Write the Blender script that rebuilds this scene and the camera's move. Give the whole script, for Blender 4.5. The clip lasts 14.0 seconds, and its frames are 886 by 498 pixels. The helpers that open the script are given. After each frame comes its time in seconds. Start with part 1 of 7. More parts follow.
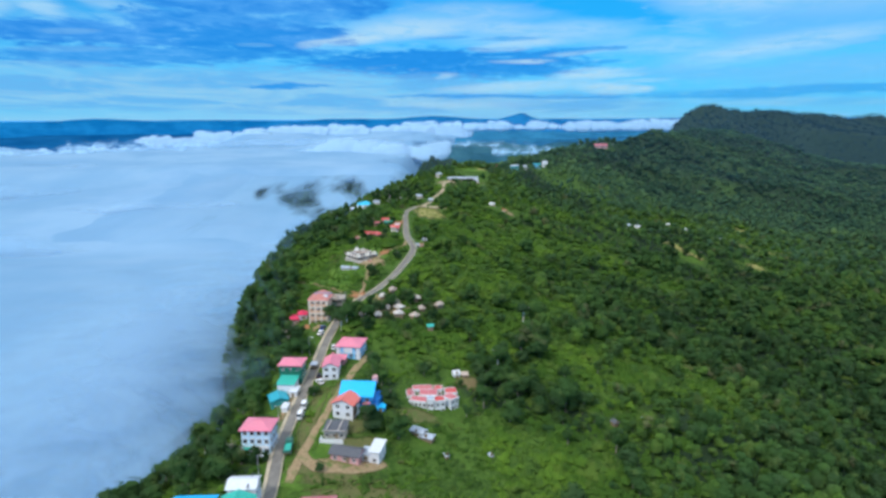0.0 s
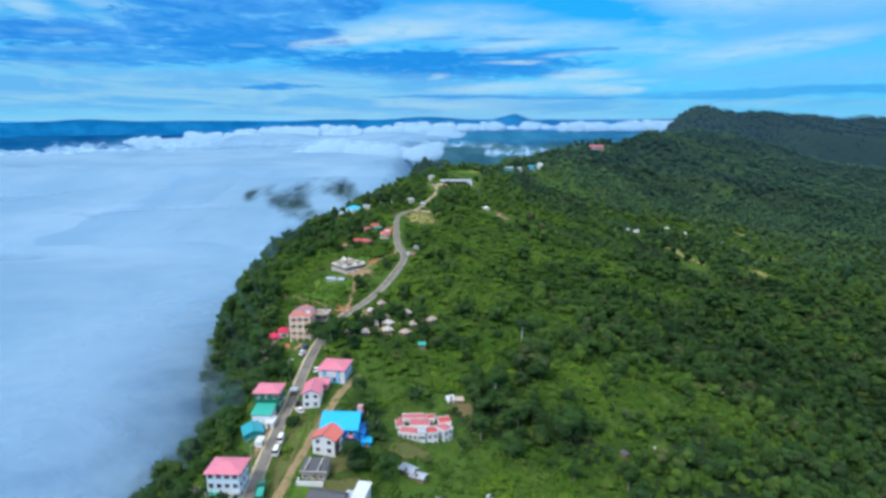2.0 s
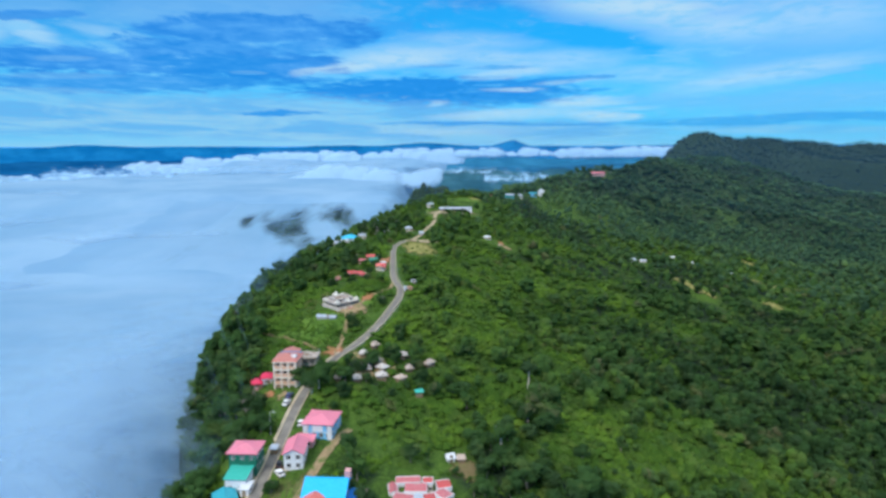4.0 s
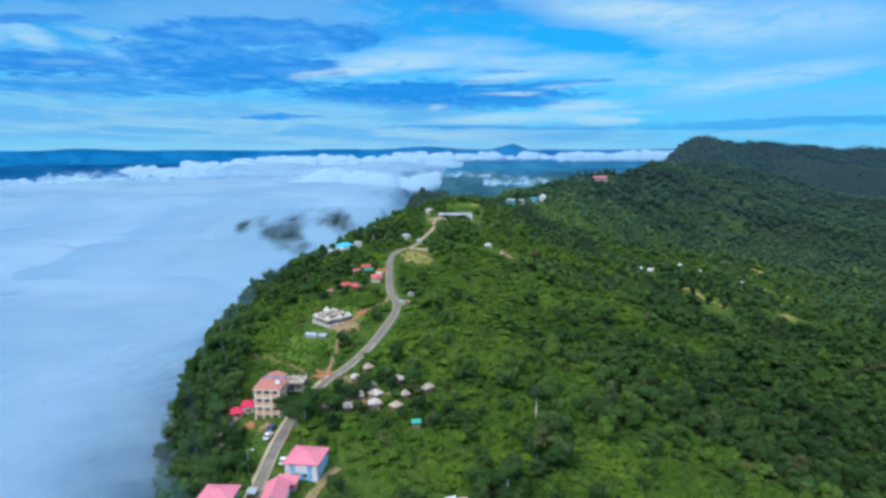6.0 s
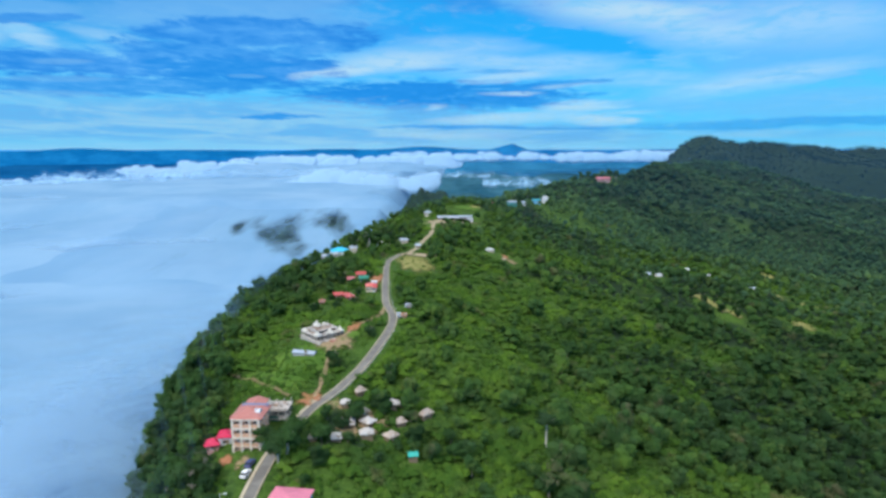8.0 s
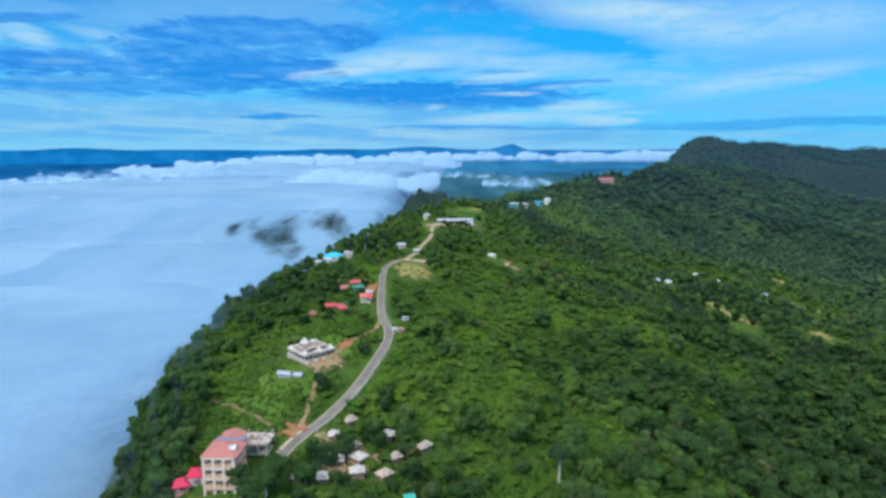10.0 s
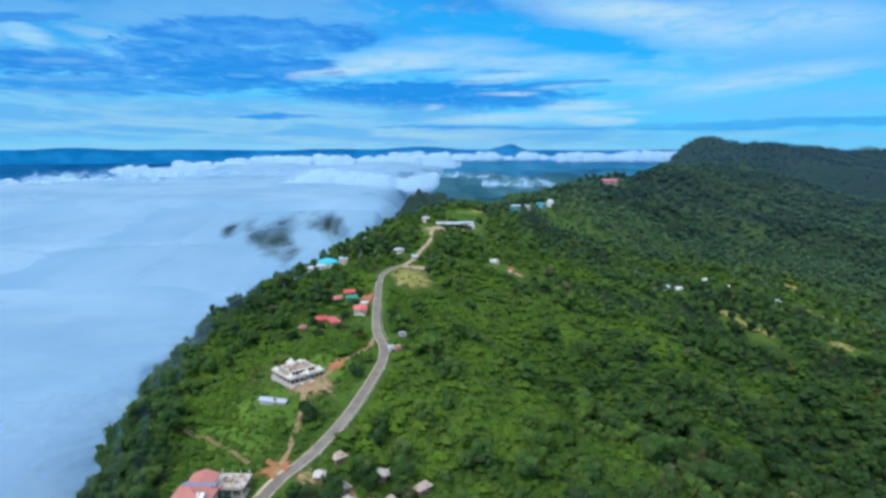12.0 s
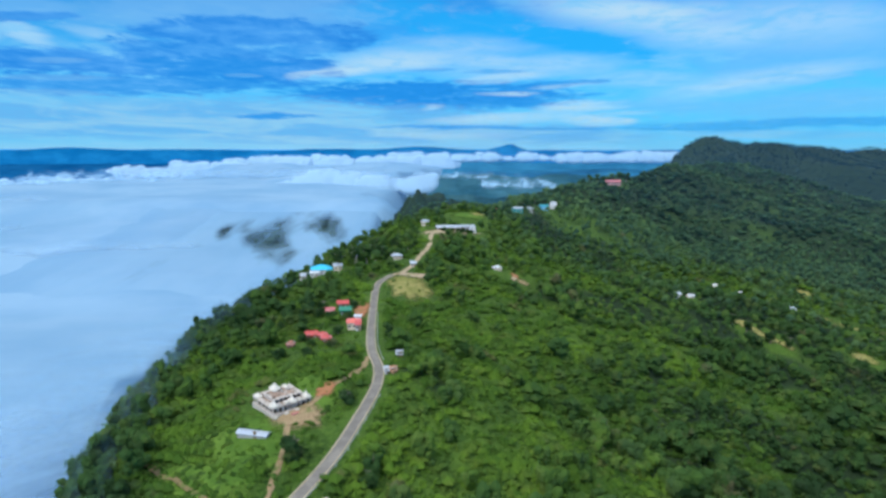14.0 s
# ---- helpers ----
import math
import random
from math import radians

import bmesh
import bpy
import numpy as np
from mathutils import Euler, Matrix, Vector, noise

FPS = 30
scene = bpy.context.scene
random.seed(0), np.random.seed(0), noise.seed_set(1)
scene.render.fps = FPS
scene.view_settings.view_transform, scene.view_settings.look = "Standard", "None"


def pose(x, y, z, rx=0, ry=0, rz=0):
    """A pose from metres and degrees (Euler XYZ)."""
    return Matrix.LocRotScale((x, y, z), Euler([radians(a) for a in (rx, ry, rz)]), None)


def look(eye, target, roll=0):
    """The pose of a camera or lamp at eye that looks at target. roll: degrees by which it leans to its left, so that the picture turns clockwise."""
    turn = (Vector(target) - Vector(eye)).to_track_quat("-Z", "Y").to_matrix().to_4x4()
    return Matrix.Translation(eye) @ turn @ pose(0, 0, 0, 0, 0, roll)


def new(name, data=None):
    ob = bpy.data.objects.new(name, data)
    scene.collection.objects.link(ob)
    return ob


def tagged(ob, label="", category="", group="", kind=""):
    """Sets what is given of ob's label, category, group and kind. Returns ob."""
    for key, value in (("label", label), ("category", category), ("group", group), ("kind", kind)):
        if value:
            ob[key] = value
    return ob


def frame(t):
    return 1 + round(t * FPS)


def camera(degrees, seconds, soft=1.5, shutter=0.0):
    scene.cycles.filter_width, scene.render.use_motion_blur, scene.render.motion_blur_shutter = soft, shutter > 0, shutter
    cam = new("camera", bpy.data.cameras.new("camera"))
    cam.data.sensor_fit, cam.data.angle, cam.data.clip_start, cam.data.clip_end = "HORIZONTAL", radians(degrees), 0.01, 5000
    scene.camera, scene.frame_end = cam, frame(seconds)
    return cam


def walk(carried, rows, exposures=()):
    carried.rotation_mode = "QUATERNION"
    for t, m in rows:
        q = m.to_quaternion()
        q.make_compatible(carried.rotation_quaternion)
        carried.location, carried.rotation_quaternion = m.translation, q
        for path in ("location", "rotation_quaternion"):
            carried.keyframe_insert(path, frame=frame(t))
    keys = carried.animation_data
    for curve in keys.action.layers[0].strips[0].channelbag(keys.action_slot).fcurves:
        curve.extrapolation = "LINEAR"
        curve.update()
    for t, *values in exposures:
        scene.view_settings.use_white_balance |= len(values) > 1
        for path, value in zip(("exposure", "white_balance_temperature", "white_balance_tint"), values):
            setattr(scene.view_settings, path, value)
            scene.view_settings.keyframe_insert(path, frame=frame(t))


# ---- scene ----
# ---- camera ----
cam = camera(71.8, 14.0, soft=3.0)
PATH = [
    (0.0, pose(2.686, -1.811, 97.369, 77.702, 0, 0.615) @ pose(0, 0, 0, 0, 0, -0.206)),
    (0.2, pose(2.684, 0.176, 97.370, 77.724, 0, 0.415) @ pose(0, 0, 0, 0, 0, -0.201)),
    (0.5, pose(2.679, 3.162, 97.371, 77.757, 0, 0.125) @ pose(0, 0, 0, 0, 0, -0.193)),
    (1.0, pose(2.668, 8.153, 97.373, 77.760, 0, -0.005) @ pose(0, 0, 0, 0, 0, -0.181)),
    (1.5, pose(2.652, 13.164, 97.378, 77.760, 0, -0.034) @ pose(0, 0, 0, 0, 0, -0.168)),
    (2.0, pose(2.633, 18.196, 97.383, 77.760, 0, -0.062) @ pose(0, 0, 0, 0, 0, -0.156)),
    (2.5, pose(2.609, 23.248, 97.390, 77.760, 0, -0.090) @ pose(0, 0, 0, 0, 0, -0.143)),
    (3.0, pose(2.581, 28.321, 97.398, 77.760, 0, -0.117) @ pose(0, 0, 0, 0, 0, -0.131)),
    (3.2, pose(2.568, 30.357, 97.402, 77.760, 0, -0.129) @ pose(0, 0, 0, 0, 0, -0.126)),
    (3.3, pose(2.562, 31.376, 97.404, 77.812, 0, -0.134) @ pose(0, 0, 0, 0, 0, -0.123)),
    (3.4, pose(2.555, 32.396, 97.406, 78.071, 0, -0.139) @ pose(0, 0, 0, 0, 0, -0.121)),
    (3.5, pose(2.549, 33.416, 97.408, 78.304, 0, -0.145) @ pose(0, 0, 0, 0, 0, -0.118)),
    (3.6, pose(2.542, 34.438, 97.410, 78.667, 0, -0.150) @ pose(0, 0, 0, 0, 0, -0.116)),
    (3.7, pose(2.534, 35.460, 97.412, 79.056, 0, -0.156) @ pose(0, 0, 0, 0, 0, -0.113)),
    (3.8, pose(2.527, 36.483, 97.414, 79.470, 0, -0.161) @ pose(0, 0, 0, 0, 0, -0.111)),
    (3.9, pose(2.520, 37.507, 97.416, 79.807, 0, -0.167) @ pose(0, 0, 0, 0, 0, -0.108)),
    (4.0, pose(2.512, 38.532, 97.418, 80.118, 0, -0.172) @ pose(0, 0, 0, 0, 0, -0.106)),
    (4.1, pose(2.504, 39.558, 97.421, 80.351, 0, -0.178) @ pose(0, 0, 0, 0, 0, -0.103)),
    (4.2, pose(2.496, 40.585, 97.423, 80.455, 0, -0.183) @ pose(0, 0, 0, 0, 0, -0.101)),
    (5.2, pose(2.407, 50.895, 97.450, 80.455, 0, -0.237) @ pose(0, 0, 0, 0, 0, -0.076)),
    (6.3, pose(2.290, 62.325, 97.485, 80.455, 0, -0.295) @ pose(0, 0, 0, 0, 0, -0.048)),
    (7.0, pose(2.204, 69.642, 97.511, 80.455, 0, -0.331) @ pose(0, 0, 0, 0, 0, -0.031)),
    (7.5, pose(2.138, 74.885, 97.532, 80.455, 0, -0.357) @ pose(0, 0, 0, 0, 0, -0.018)),
    (8.0, pose(2.068, 80.142, 97.553, 80.455, 0, -0.382) @ pose(0, 0, 0, 0, 0, -0.006)),
    (9.0, pose(1.915, 90.684, 97.600, 80.455, 0, -0.433) @ pose(0, 0, 0, 0, 0, 0.019)),
    (10.5, pose(1.654, 106.534, 97.681, 80.455, 0, -0.506) @ pose(0, 0, 0, 0, 0, 0.056)),
    (11.0, pose(1.558, 111.816, 97.710, 80.455, 0, -0.530) @ pose(0, 0, 0, 0, 0, 0.069)),
    (11.5, pose(1.459, 117.092, 97.741, 80.455, 0, -0.554) @ pose(0, 0, 0, 0, 0, 0.081)),
    (12.0, pose(1.355, 122.358, 97.773, 80.455, 0, -0.578) @ pose(0, 0, 0, 0, 0, 0.094)),
    (12.5, pose(1.246, 127.610, 97.806, 80.455, 0, -0.602) @ pose(0, 0, 0, 0, 0, 0.106)),
    (13.0, pose(1.134, 132.845, 97.841, 80.455, 0, -0.625) @ pose(0, 0, 0, 0, 0, 0.119)),
    (13.5, pose(1.017, 138.059, 97.877, 80.455, 0, -0.648) @ pose(0, 0, 0, 0, 0, 0.131)),
    (14.0, pose(0.897, 143.246, 97.915, 80.455, 0, -0.671) @ pose(0, 0, 0, 0, 0, 0.144)),
]
walk(cam, PATH)

# ---- light: high sun behind thin cloud, behind and to the left of the flight ----
SUN_AZ, SUN_EL = radians(215), radians(48)
sun_data = bpy.data.lights.new("sun", "SUN")
sun_data.energy, sun_data.angle, sun_data.color = 2.55, radians(16), (1.0, 0.95, 0.86)
sun = new("sun", sun_data)
sun_dir = Vector((math.sin(SUN_AZ) * math.cos(SUN_EL), math.cos(SUN_AZ) * math.cos(SUN_EL), math.sin(SUN_EL)))
sun.matrix_world = look(sun_dir * 900, (0, 0, 0))


class Net:
    """Short hand for node trees."""

    def __init__(self, tree):
        self.t = tree
        tree.nodes.clear()

    def node(self, kind, **inputs):
        n = self.t.nodes.new("ShaderNode" + kind)
        for k, v in inputs.items():
            self.put(n.inputs[k.replace("_", " ")], v)
        return n

    def put(self, socket, v):
        if isinstance(v, bpy.types.NodeSocket):
            self.t.links.new(v, socket)
        else:
            if isinstance(v, tuple) and len(v) == 3 and socket.type == "RGBA":
                v = (*v, 1.0)
            socket.default_value = v

    def math(self, op, a, b=0.0, c=0.0, clamp=False):
        n = self.t.nodes.new("ShaderNodeMath")
        n.operation, n.use_clamp = op, clamp
        for s, v in zip(n.inputs, (a, b, c)):
            self.put(s, v)
        return n.outputs[0]

    def mix(self, f, a, b, blend="MIX"):
        n = self.t.nodes.new("ShaderNodeMix")
        n.data_type, n.blend_type = "RGBA", blend
        self.put(n.inputs[0], f), self.put(n.inputs[6], a), self.put(n.inputs[7], b)
        return n.outputs[2]

    def noise(self, vector, scale, detail=3.0, rough=0.55, warp=0.0):
        n = self.node("TexNoise", Scale=scale, Detail=detail, Roughness=rough, Distortion=warp)
        if vector is not None:
            self.put(n.inputs["Vector"], vector)
        return n.outputs["Fac"]

    def ramp(self, f, lo, hi, a=0.0, b=1.0):
        n = self.t.nodes.new("ShaderNodeMapRange")
        n.interpolation_type = "SMOOTHSTEP"
        for s, v in zip(n.inputs, (f, lo, hi, a, b)):
            self.put(s, v)
        return n.outputs[0]


# ---- sky ----
world = bpy.data.worlds.new("sky")
scene.world, world.use_nodes = world, True
W = Net(world.node_tree)
sky = W.t.nodes.new("ShaderNodeTexSky")
sky.sky_type, sky.sun_disc = "NISHITA", False
sky.sun_elevation, sky.sun_rotation = SUN_EL, SUN_AZ
sky.altitude, sky.air_density, sky.dust_density, sky.ozone_density = 900, 1.0, 0.3, 3.0
way = W.node("TexCoord").outputs["Generated"]
sep = W.node("SeparateXYZ", Vector=way)
sx, sy, sz = sep.outputs
# azimuth from the flight's heading and elevation, in degrees
az = W.math("MULTIPLY", W.math("ARCTAN2", sx, sy), 57.296)
el = W.math("MULTIPLY", W.math("ARCSINE", sz), 57.296)
# flat chart of the sky ahead: across and up
ahead = W.math("MAXIMUM", sy, 0.05)
su, sv = W.math("DIVIDE", sx, ahead), W.math("DIVIDE", sz, ahead)
high = W.node("CombineXYZ", X=W.math("DIVIDE", sx, W.math("ADD", W.math("ABSOLUTE", sz), 0.06)),
              Y=W.math("DIVIDE", sy, W.math("ADD", W.math("ABSOLUTE", sz), 0.06)), Z=0.0).outputs[0]
broad = W.noise(high, 0.55, 5.0, 0.6, 0.3)
# the cloud deck foreshortens towards the horizon
deck = W.math("DIVIDE", 1.0, W.math("ADD", W.math("MAXIMUM", sv, 0.0), 0.085))
flat = W.node("CombineXYZ", X=W.math("MULTIPLY", su, deck), Y=deck, Z=0.0).outputs[0]
streak = W.noise(flat, 0.75, 7.0, 0.6, 0.5)
fine = W.noise(flat, 4.6, 9.0, 0.66, 0.4)
bend_v = W.noise(flat, 0.5, 4.0, 0.55)
u_w = W.math("ADD", su, W.math("MULTIPLY", W.math("SUBTRACT", streak, 0.5), 0.16))
v_w = W.math("ADD", sv, W.math("MULTIPLY", W.math("SUBTRACT", bend_v, 0.5), 0.016))
torn_edge = W.math("MULTIPLY", W.math("SUBTRACT", W.math("ADD", W.math("MULTIPLY", fine, 0.6), W.math("MULTIPLY", streak, 0.4)), 0.5), 5.2)


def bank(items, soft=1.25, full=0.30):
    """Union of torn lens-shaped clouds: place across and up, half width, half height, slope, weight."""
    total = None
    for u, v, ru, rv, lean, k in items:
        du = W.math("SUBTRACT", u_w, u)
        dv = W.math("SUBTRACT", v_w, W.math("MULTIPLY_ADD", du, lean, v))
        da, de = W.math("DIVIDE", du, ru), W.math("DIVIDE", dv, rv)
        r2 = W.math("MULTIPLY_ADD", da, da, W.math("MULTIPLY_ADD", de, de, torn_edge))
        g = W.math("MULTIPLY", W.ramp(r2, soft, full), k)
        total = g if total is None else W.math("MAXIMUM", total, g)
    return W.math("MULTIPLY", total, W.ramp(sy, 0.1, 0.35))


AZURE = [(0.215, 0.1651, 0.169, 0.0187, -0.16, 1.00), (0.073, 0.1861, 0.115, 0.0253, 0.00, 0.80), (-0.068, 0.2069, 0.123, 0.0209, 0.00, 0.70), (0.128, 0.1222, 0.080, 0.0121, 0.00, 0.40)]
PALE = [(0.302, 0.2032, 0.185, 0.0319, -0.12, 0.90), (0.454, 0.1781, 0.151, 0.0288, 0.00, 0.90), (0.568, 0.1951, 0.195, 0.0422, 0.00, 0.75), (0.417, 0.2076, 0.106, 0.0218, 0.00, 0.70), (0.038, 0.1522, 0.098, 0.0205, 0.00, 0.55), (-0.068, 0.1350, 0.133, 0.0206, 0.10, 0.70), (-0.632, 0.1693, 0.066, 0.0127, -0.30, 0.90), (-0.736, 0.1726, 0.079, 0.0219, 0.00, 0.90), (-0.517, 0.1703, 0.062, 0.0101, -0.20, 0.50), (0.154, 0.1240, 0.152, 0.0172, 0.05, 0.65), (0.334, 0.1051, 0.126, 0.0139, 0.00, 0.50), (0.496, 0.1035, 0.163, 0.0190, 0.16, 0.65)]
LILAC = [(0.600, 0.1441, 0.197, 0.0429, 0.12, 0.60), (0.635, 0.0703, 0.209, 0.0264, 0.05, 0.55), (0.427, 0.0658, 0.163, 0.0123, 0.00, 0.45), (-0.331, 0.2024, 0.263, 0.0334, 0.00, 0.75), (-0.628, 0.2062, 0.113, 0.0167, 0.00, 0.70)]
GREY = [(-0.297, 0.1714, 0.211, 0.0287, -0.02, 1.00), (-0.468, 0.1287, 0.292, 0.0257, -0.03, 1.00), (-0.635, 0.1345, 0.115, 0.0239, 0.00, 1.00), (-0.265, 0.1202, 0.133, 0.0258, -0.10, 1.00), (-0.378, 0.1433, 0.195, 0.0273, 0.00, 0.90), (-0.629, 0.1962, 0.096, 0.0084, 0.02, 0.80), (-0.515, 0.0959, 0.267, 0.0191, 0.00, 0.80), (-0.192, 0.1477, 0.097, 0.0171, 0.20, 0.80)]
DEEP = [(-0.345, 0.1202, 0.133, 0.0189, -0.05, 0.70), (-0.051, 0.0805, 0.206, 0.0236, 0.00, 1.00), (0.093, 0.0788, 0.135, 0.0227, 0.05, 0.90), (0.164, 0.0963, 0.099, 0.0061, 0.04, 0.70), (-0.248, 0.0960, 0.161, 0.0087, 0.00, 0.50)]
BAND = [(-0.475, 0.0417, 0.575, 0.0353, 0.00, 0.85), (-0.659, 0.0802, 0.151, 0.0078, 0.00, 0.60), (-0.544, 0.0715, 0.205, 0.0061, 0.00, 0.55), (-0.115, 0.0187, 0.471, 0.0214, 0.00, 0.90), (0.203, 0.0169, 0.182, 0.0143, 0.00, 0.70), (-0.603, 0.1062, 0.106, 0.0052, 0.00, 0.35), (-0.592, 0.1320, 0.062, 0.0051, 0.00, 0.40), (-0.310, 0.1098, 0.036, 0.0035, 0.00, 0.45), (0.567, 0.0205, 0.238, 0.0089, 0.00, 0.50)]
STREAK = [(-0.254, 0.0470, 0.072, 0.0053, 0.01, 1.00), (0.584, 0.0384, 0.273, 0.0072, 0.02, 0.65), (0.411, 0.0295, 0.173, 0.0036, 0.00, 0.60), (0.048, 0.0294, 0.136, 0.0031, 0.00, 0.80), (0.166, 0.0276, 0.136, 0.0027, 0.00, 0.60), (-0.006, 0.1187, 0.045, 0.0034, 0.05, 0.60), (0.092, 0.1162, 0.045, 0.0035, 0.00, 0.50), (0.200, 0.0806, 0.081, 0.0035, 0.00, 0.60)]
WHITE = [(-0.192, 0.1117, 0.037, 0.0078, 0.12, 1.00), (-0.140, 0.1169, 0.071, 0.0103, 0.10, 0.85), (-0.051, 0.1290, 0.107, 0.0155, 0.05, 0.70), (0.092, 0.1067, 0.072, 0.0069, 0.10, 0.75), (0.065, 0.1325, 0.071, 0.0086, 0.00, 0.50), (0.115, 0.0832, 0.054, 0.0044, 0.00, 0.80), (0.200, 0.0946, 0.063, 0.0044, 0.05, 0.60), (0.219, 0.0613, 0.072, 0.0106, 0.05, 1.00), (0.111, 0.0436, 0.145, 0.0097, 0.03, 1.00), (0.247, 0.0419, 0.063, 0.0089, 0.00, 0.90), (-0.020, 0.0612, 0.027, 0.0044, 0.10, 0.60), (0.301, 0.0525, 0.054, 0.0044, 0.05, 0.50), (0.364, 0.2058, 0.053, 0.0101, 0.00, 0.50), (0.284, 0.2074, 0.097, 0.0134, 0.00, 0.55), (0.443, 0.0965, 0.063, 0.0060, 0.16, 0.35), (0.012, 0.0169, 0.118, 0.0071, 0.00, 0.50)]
blue = W.mix(1.0, sky.outputs[0], (0.010, 0.088, 0.150), "MULTIPLY")
low = W.ramp(el, 14.0, 0.0)
blue = W.mix(W.math("MULTIPLY", low, 0.85), blue, (0.12, 0.57, 0.98))
high_veil = W.math("MULTIPLY", W.ramp(broad, 0.46, 0.72), W.ramp(el, 9.0, 20.0, 0.0, 0.85))
seen = W.mix(high_veil, blue, (0.42, 0.62, 0.92))
wisps = W.math("MULTIPLY", W.ramp(W.math("ADD", W.math("MULTIPLY", streak, 0.5), W.math("MULTIPLY", fine, 0.5)), 0.48, 0.66), W.ramp(el, 16.0, 9.0, 0.15, 0.45))
seen = W.mix(wisps, seen, (0.32, 0.66, 0.95))
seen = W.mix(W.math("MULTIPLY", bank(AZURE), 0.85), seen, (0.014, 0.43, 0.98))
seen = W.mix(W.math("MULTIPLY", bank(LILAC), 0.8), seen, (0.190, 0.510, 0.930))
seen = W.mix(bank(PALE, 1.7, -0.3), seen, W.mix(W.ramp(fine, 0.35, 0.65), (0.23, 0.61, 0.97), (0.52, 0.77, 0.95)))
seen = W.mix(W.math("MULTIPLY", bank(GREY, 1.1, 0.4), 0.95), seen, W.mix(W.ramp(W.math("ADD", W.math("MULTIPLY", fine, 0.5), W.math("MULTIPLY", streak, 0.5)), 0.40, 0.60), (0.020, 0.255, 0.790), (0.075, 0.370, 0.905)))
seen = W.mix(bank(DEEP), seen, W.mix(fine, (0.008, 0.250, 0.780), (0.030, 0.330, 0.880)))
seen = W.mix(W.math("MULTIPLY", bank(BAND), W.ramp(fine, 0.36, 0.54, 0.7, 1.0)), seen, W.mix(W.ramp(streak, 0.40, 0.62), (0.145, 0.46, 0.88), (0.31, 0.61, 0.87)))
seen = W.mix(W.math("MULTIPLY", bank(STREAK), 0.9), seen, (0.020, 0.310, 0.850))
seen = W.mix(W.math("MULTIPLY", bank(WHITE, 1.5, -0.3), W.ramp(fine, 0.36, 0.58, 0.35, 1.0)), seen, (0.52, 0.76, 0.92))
seen = W.mix(W.ramp(el, 17.0, 42.0, 0.0, 0.85), seen, W.mix(W.ramp(broad, 0.35, 0.65), (0.80, 1.06, 1.36), (1.66, 1.72, 1.78)))
haze_low = W.math("MULTIPLY", W.ramp(el, 1.0, -0.6), W.ramp(az, 12.0, 24.0, 1.0, 0.6))
seen = W.mix(W.math("MULTIPLY", haze_low, 0.6), seen, (0.36, 0.66, 0.90))
back = W.node("Background", Color=seen, Strength=1.0)
W.put(W.node("OutputWorld").inputs[0], back.outputs[0])

# ---- materials ----
def material(name):
    m = bpy.data.materials.new(name)
    m.use_nodes = True
    return m, Net(m.node_tree)


def finish(net, color, rough=0.85, metal=0.0, bump=None, depth=0.1, spec=0.25, torn=None):
    p = net.node("BsdfPrincipled", Base_Color=color, Roughness=rough, Metallic=metal)
    net.put(p.inputs["Specular IOR Level"], spec)
    if bump is not None:
        b = net.node("Bump", Height=bump, Distance=depth, Strength=0.7)
        net.put(p.inputs["Normal"], b.outputs[0])
    out = p.outputs[0]
    if torn is not None:
        # worn out towards its rim, where the hillside shows through
        rim = net.node("Attribute")
        rim.attribute_name = "tone"
        f = net.ramp(net.math("ADD", net.math("MULTIPLY", torn, 1.3), rim.outputs["Fac"]), 0.70, 1.35)
        mx = net.node("MixShader", Fac=f)
        net.put(mx.inputs[1], net.node("BsdfTransparent").outputs[0]), net.put(mx.inputs[2], out)
        out = mx.outputs[0]
    net.put(net.node("OutputMaterial").inputs[0], out)


def painted(name, color, dirt=(0.20, 0.16, 0.12), rough=0.75, wear=0.45, scale=1.0, metal=0.0):
    """Weathered paint: broad stains and fine grain."""
    m, n = material(name)
    co = n.node("NewGeometry").outputs["Position"]
    big, small = n.noise(co, 0.35 * scale, 5.0, 0.65, 0.4), n.noise(co, 2.6 * scale, 4.0, 0.6)
    c = n.mix(n.ramp(big, 0.5, 0.78, 0.0, wear), color, dirt)
    c = n.mix(n.ramp(small, 0.35, 0.75, 0.0, 0.28), c, tuple(v * 0.62 for v in color))
    finish(n, c, rough, metal, small, 0.03)
    return m


def sheet_metal(name, color, rust=(0.22, 0.10, 0.06), rough=0.5, wear=0.35):
    """Painted corrugated sheets with faded panels."""
    m, n = material(name)
    tc = n.node("TexCoord").outputs["Object"]
    co = n.node("NewGeometry").outputs["Position"]
    wave = n.node("TexWave", Vector=tc, Scale=2.2, Distortion=0.0)
    big, small = n.noise(co, 0.28, 5.0, 0.7, 0.6), n.noise(co, 1.7, 4.0, 0.6)
    c = n.mix(n.ramp(small, 0.35, 0.7, 0.0, 0.4), color, tuple(min(1, v * 1.25 + 0.06) for v in color))
    c = n.mix(n.ramp(big, 0.52, 0.8, 0.0, wear), c, rust)
    finish(n, c, rough, 0.0, wave.outputs["Fac"], 0.04, 0.35)
    return m


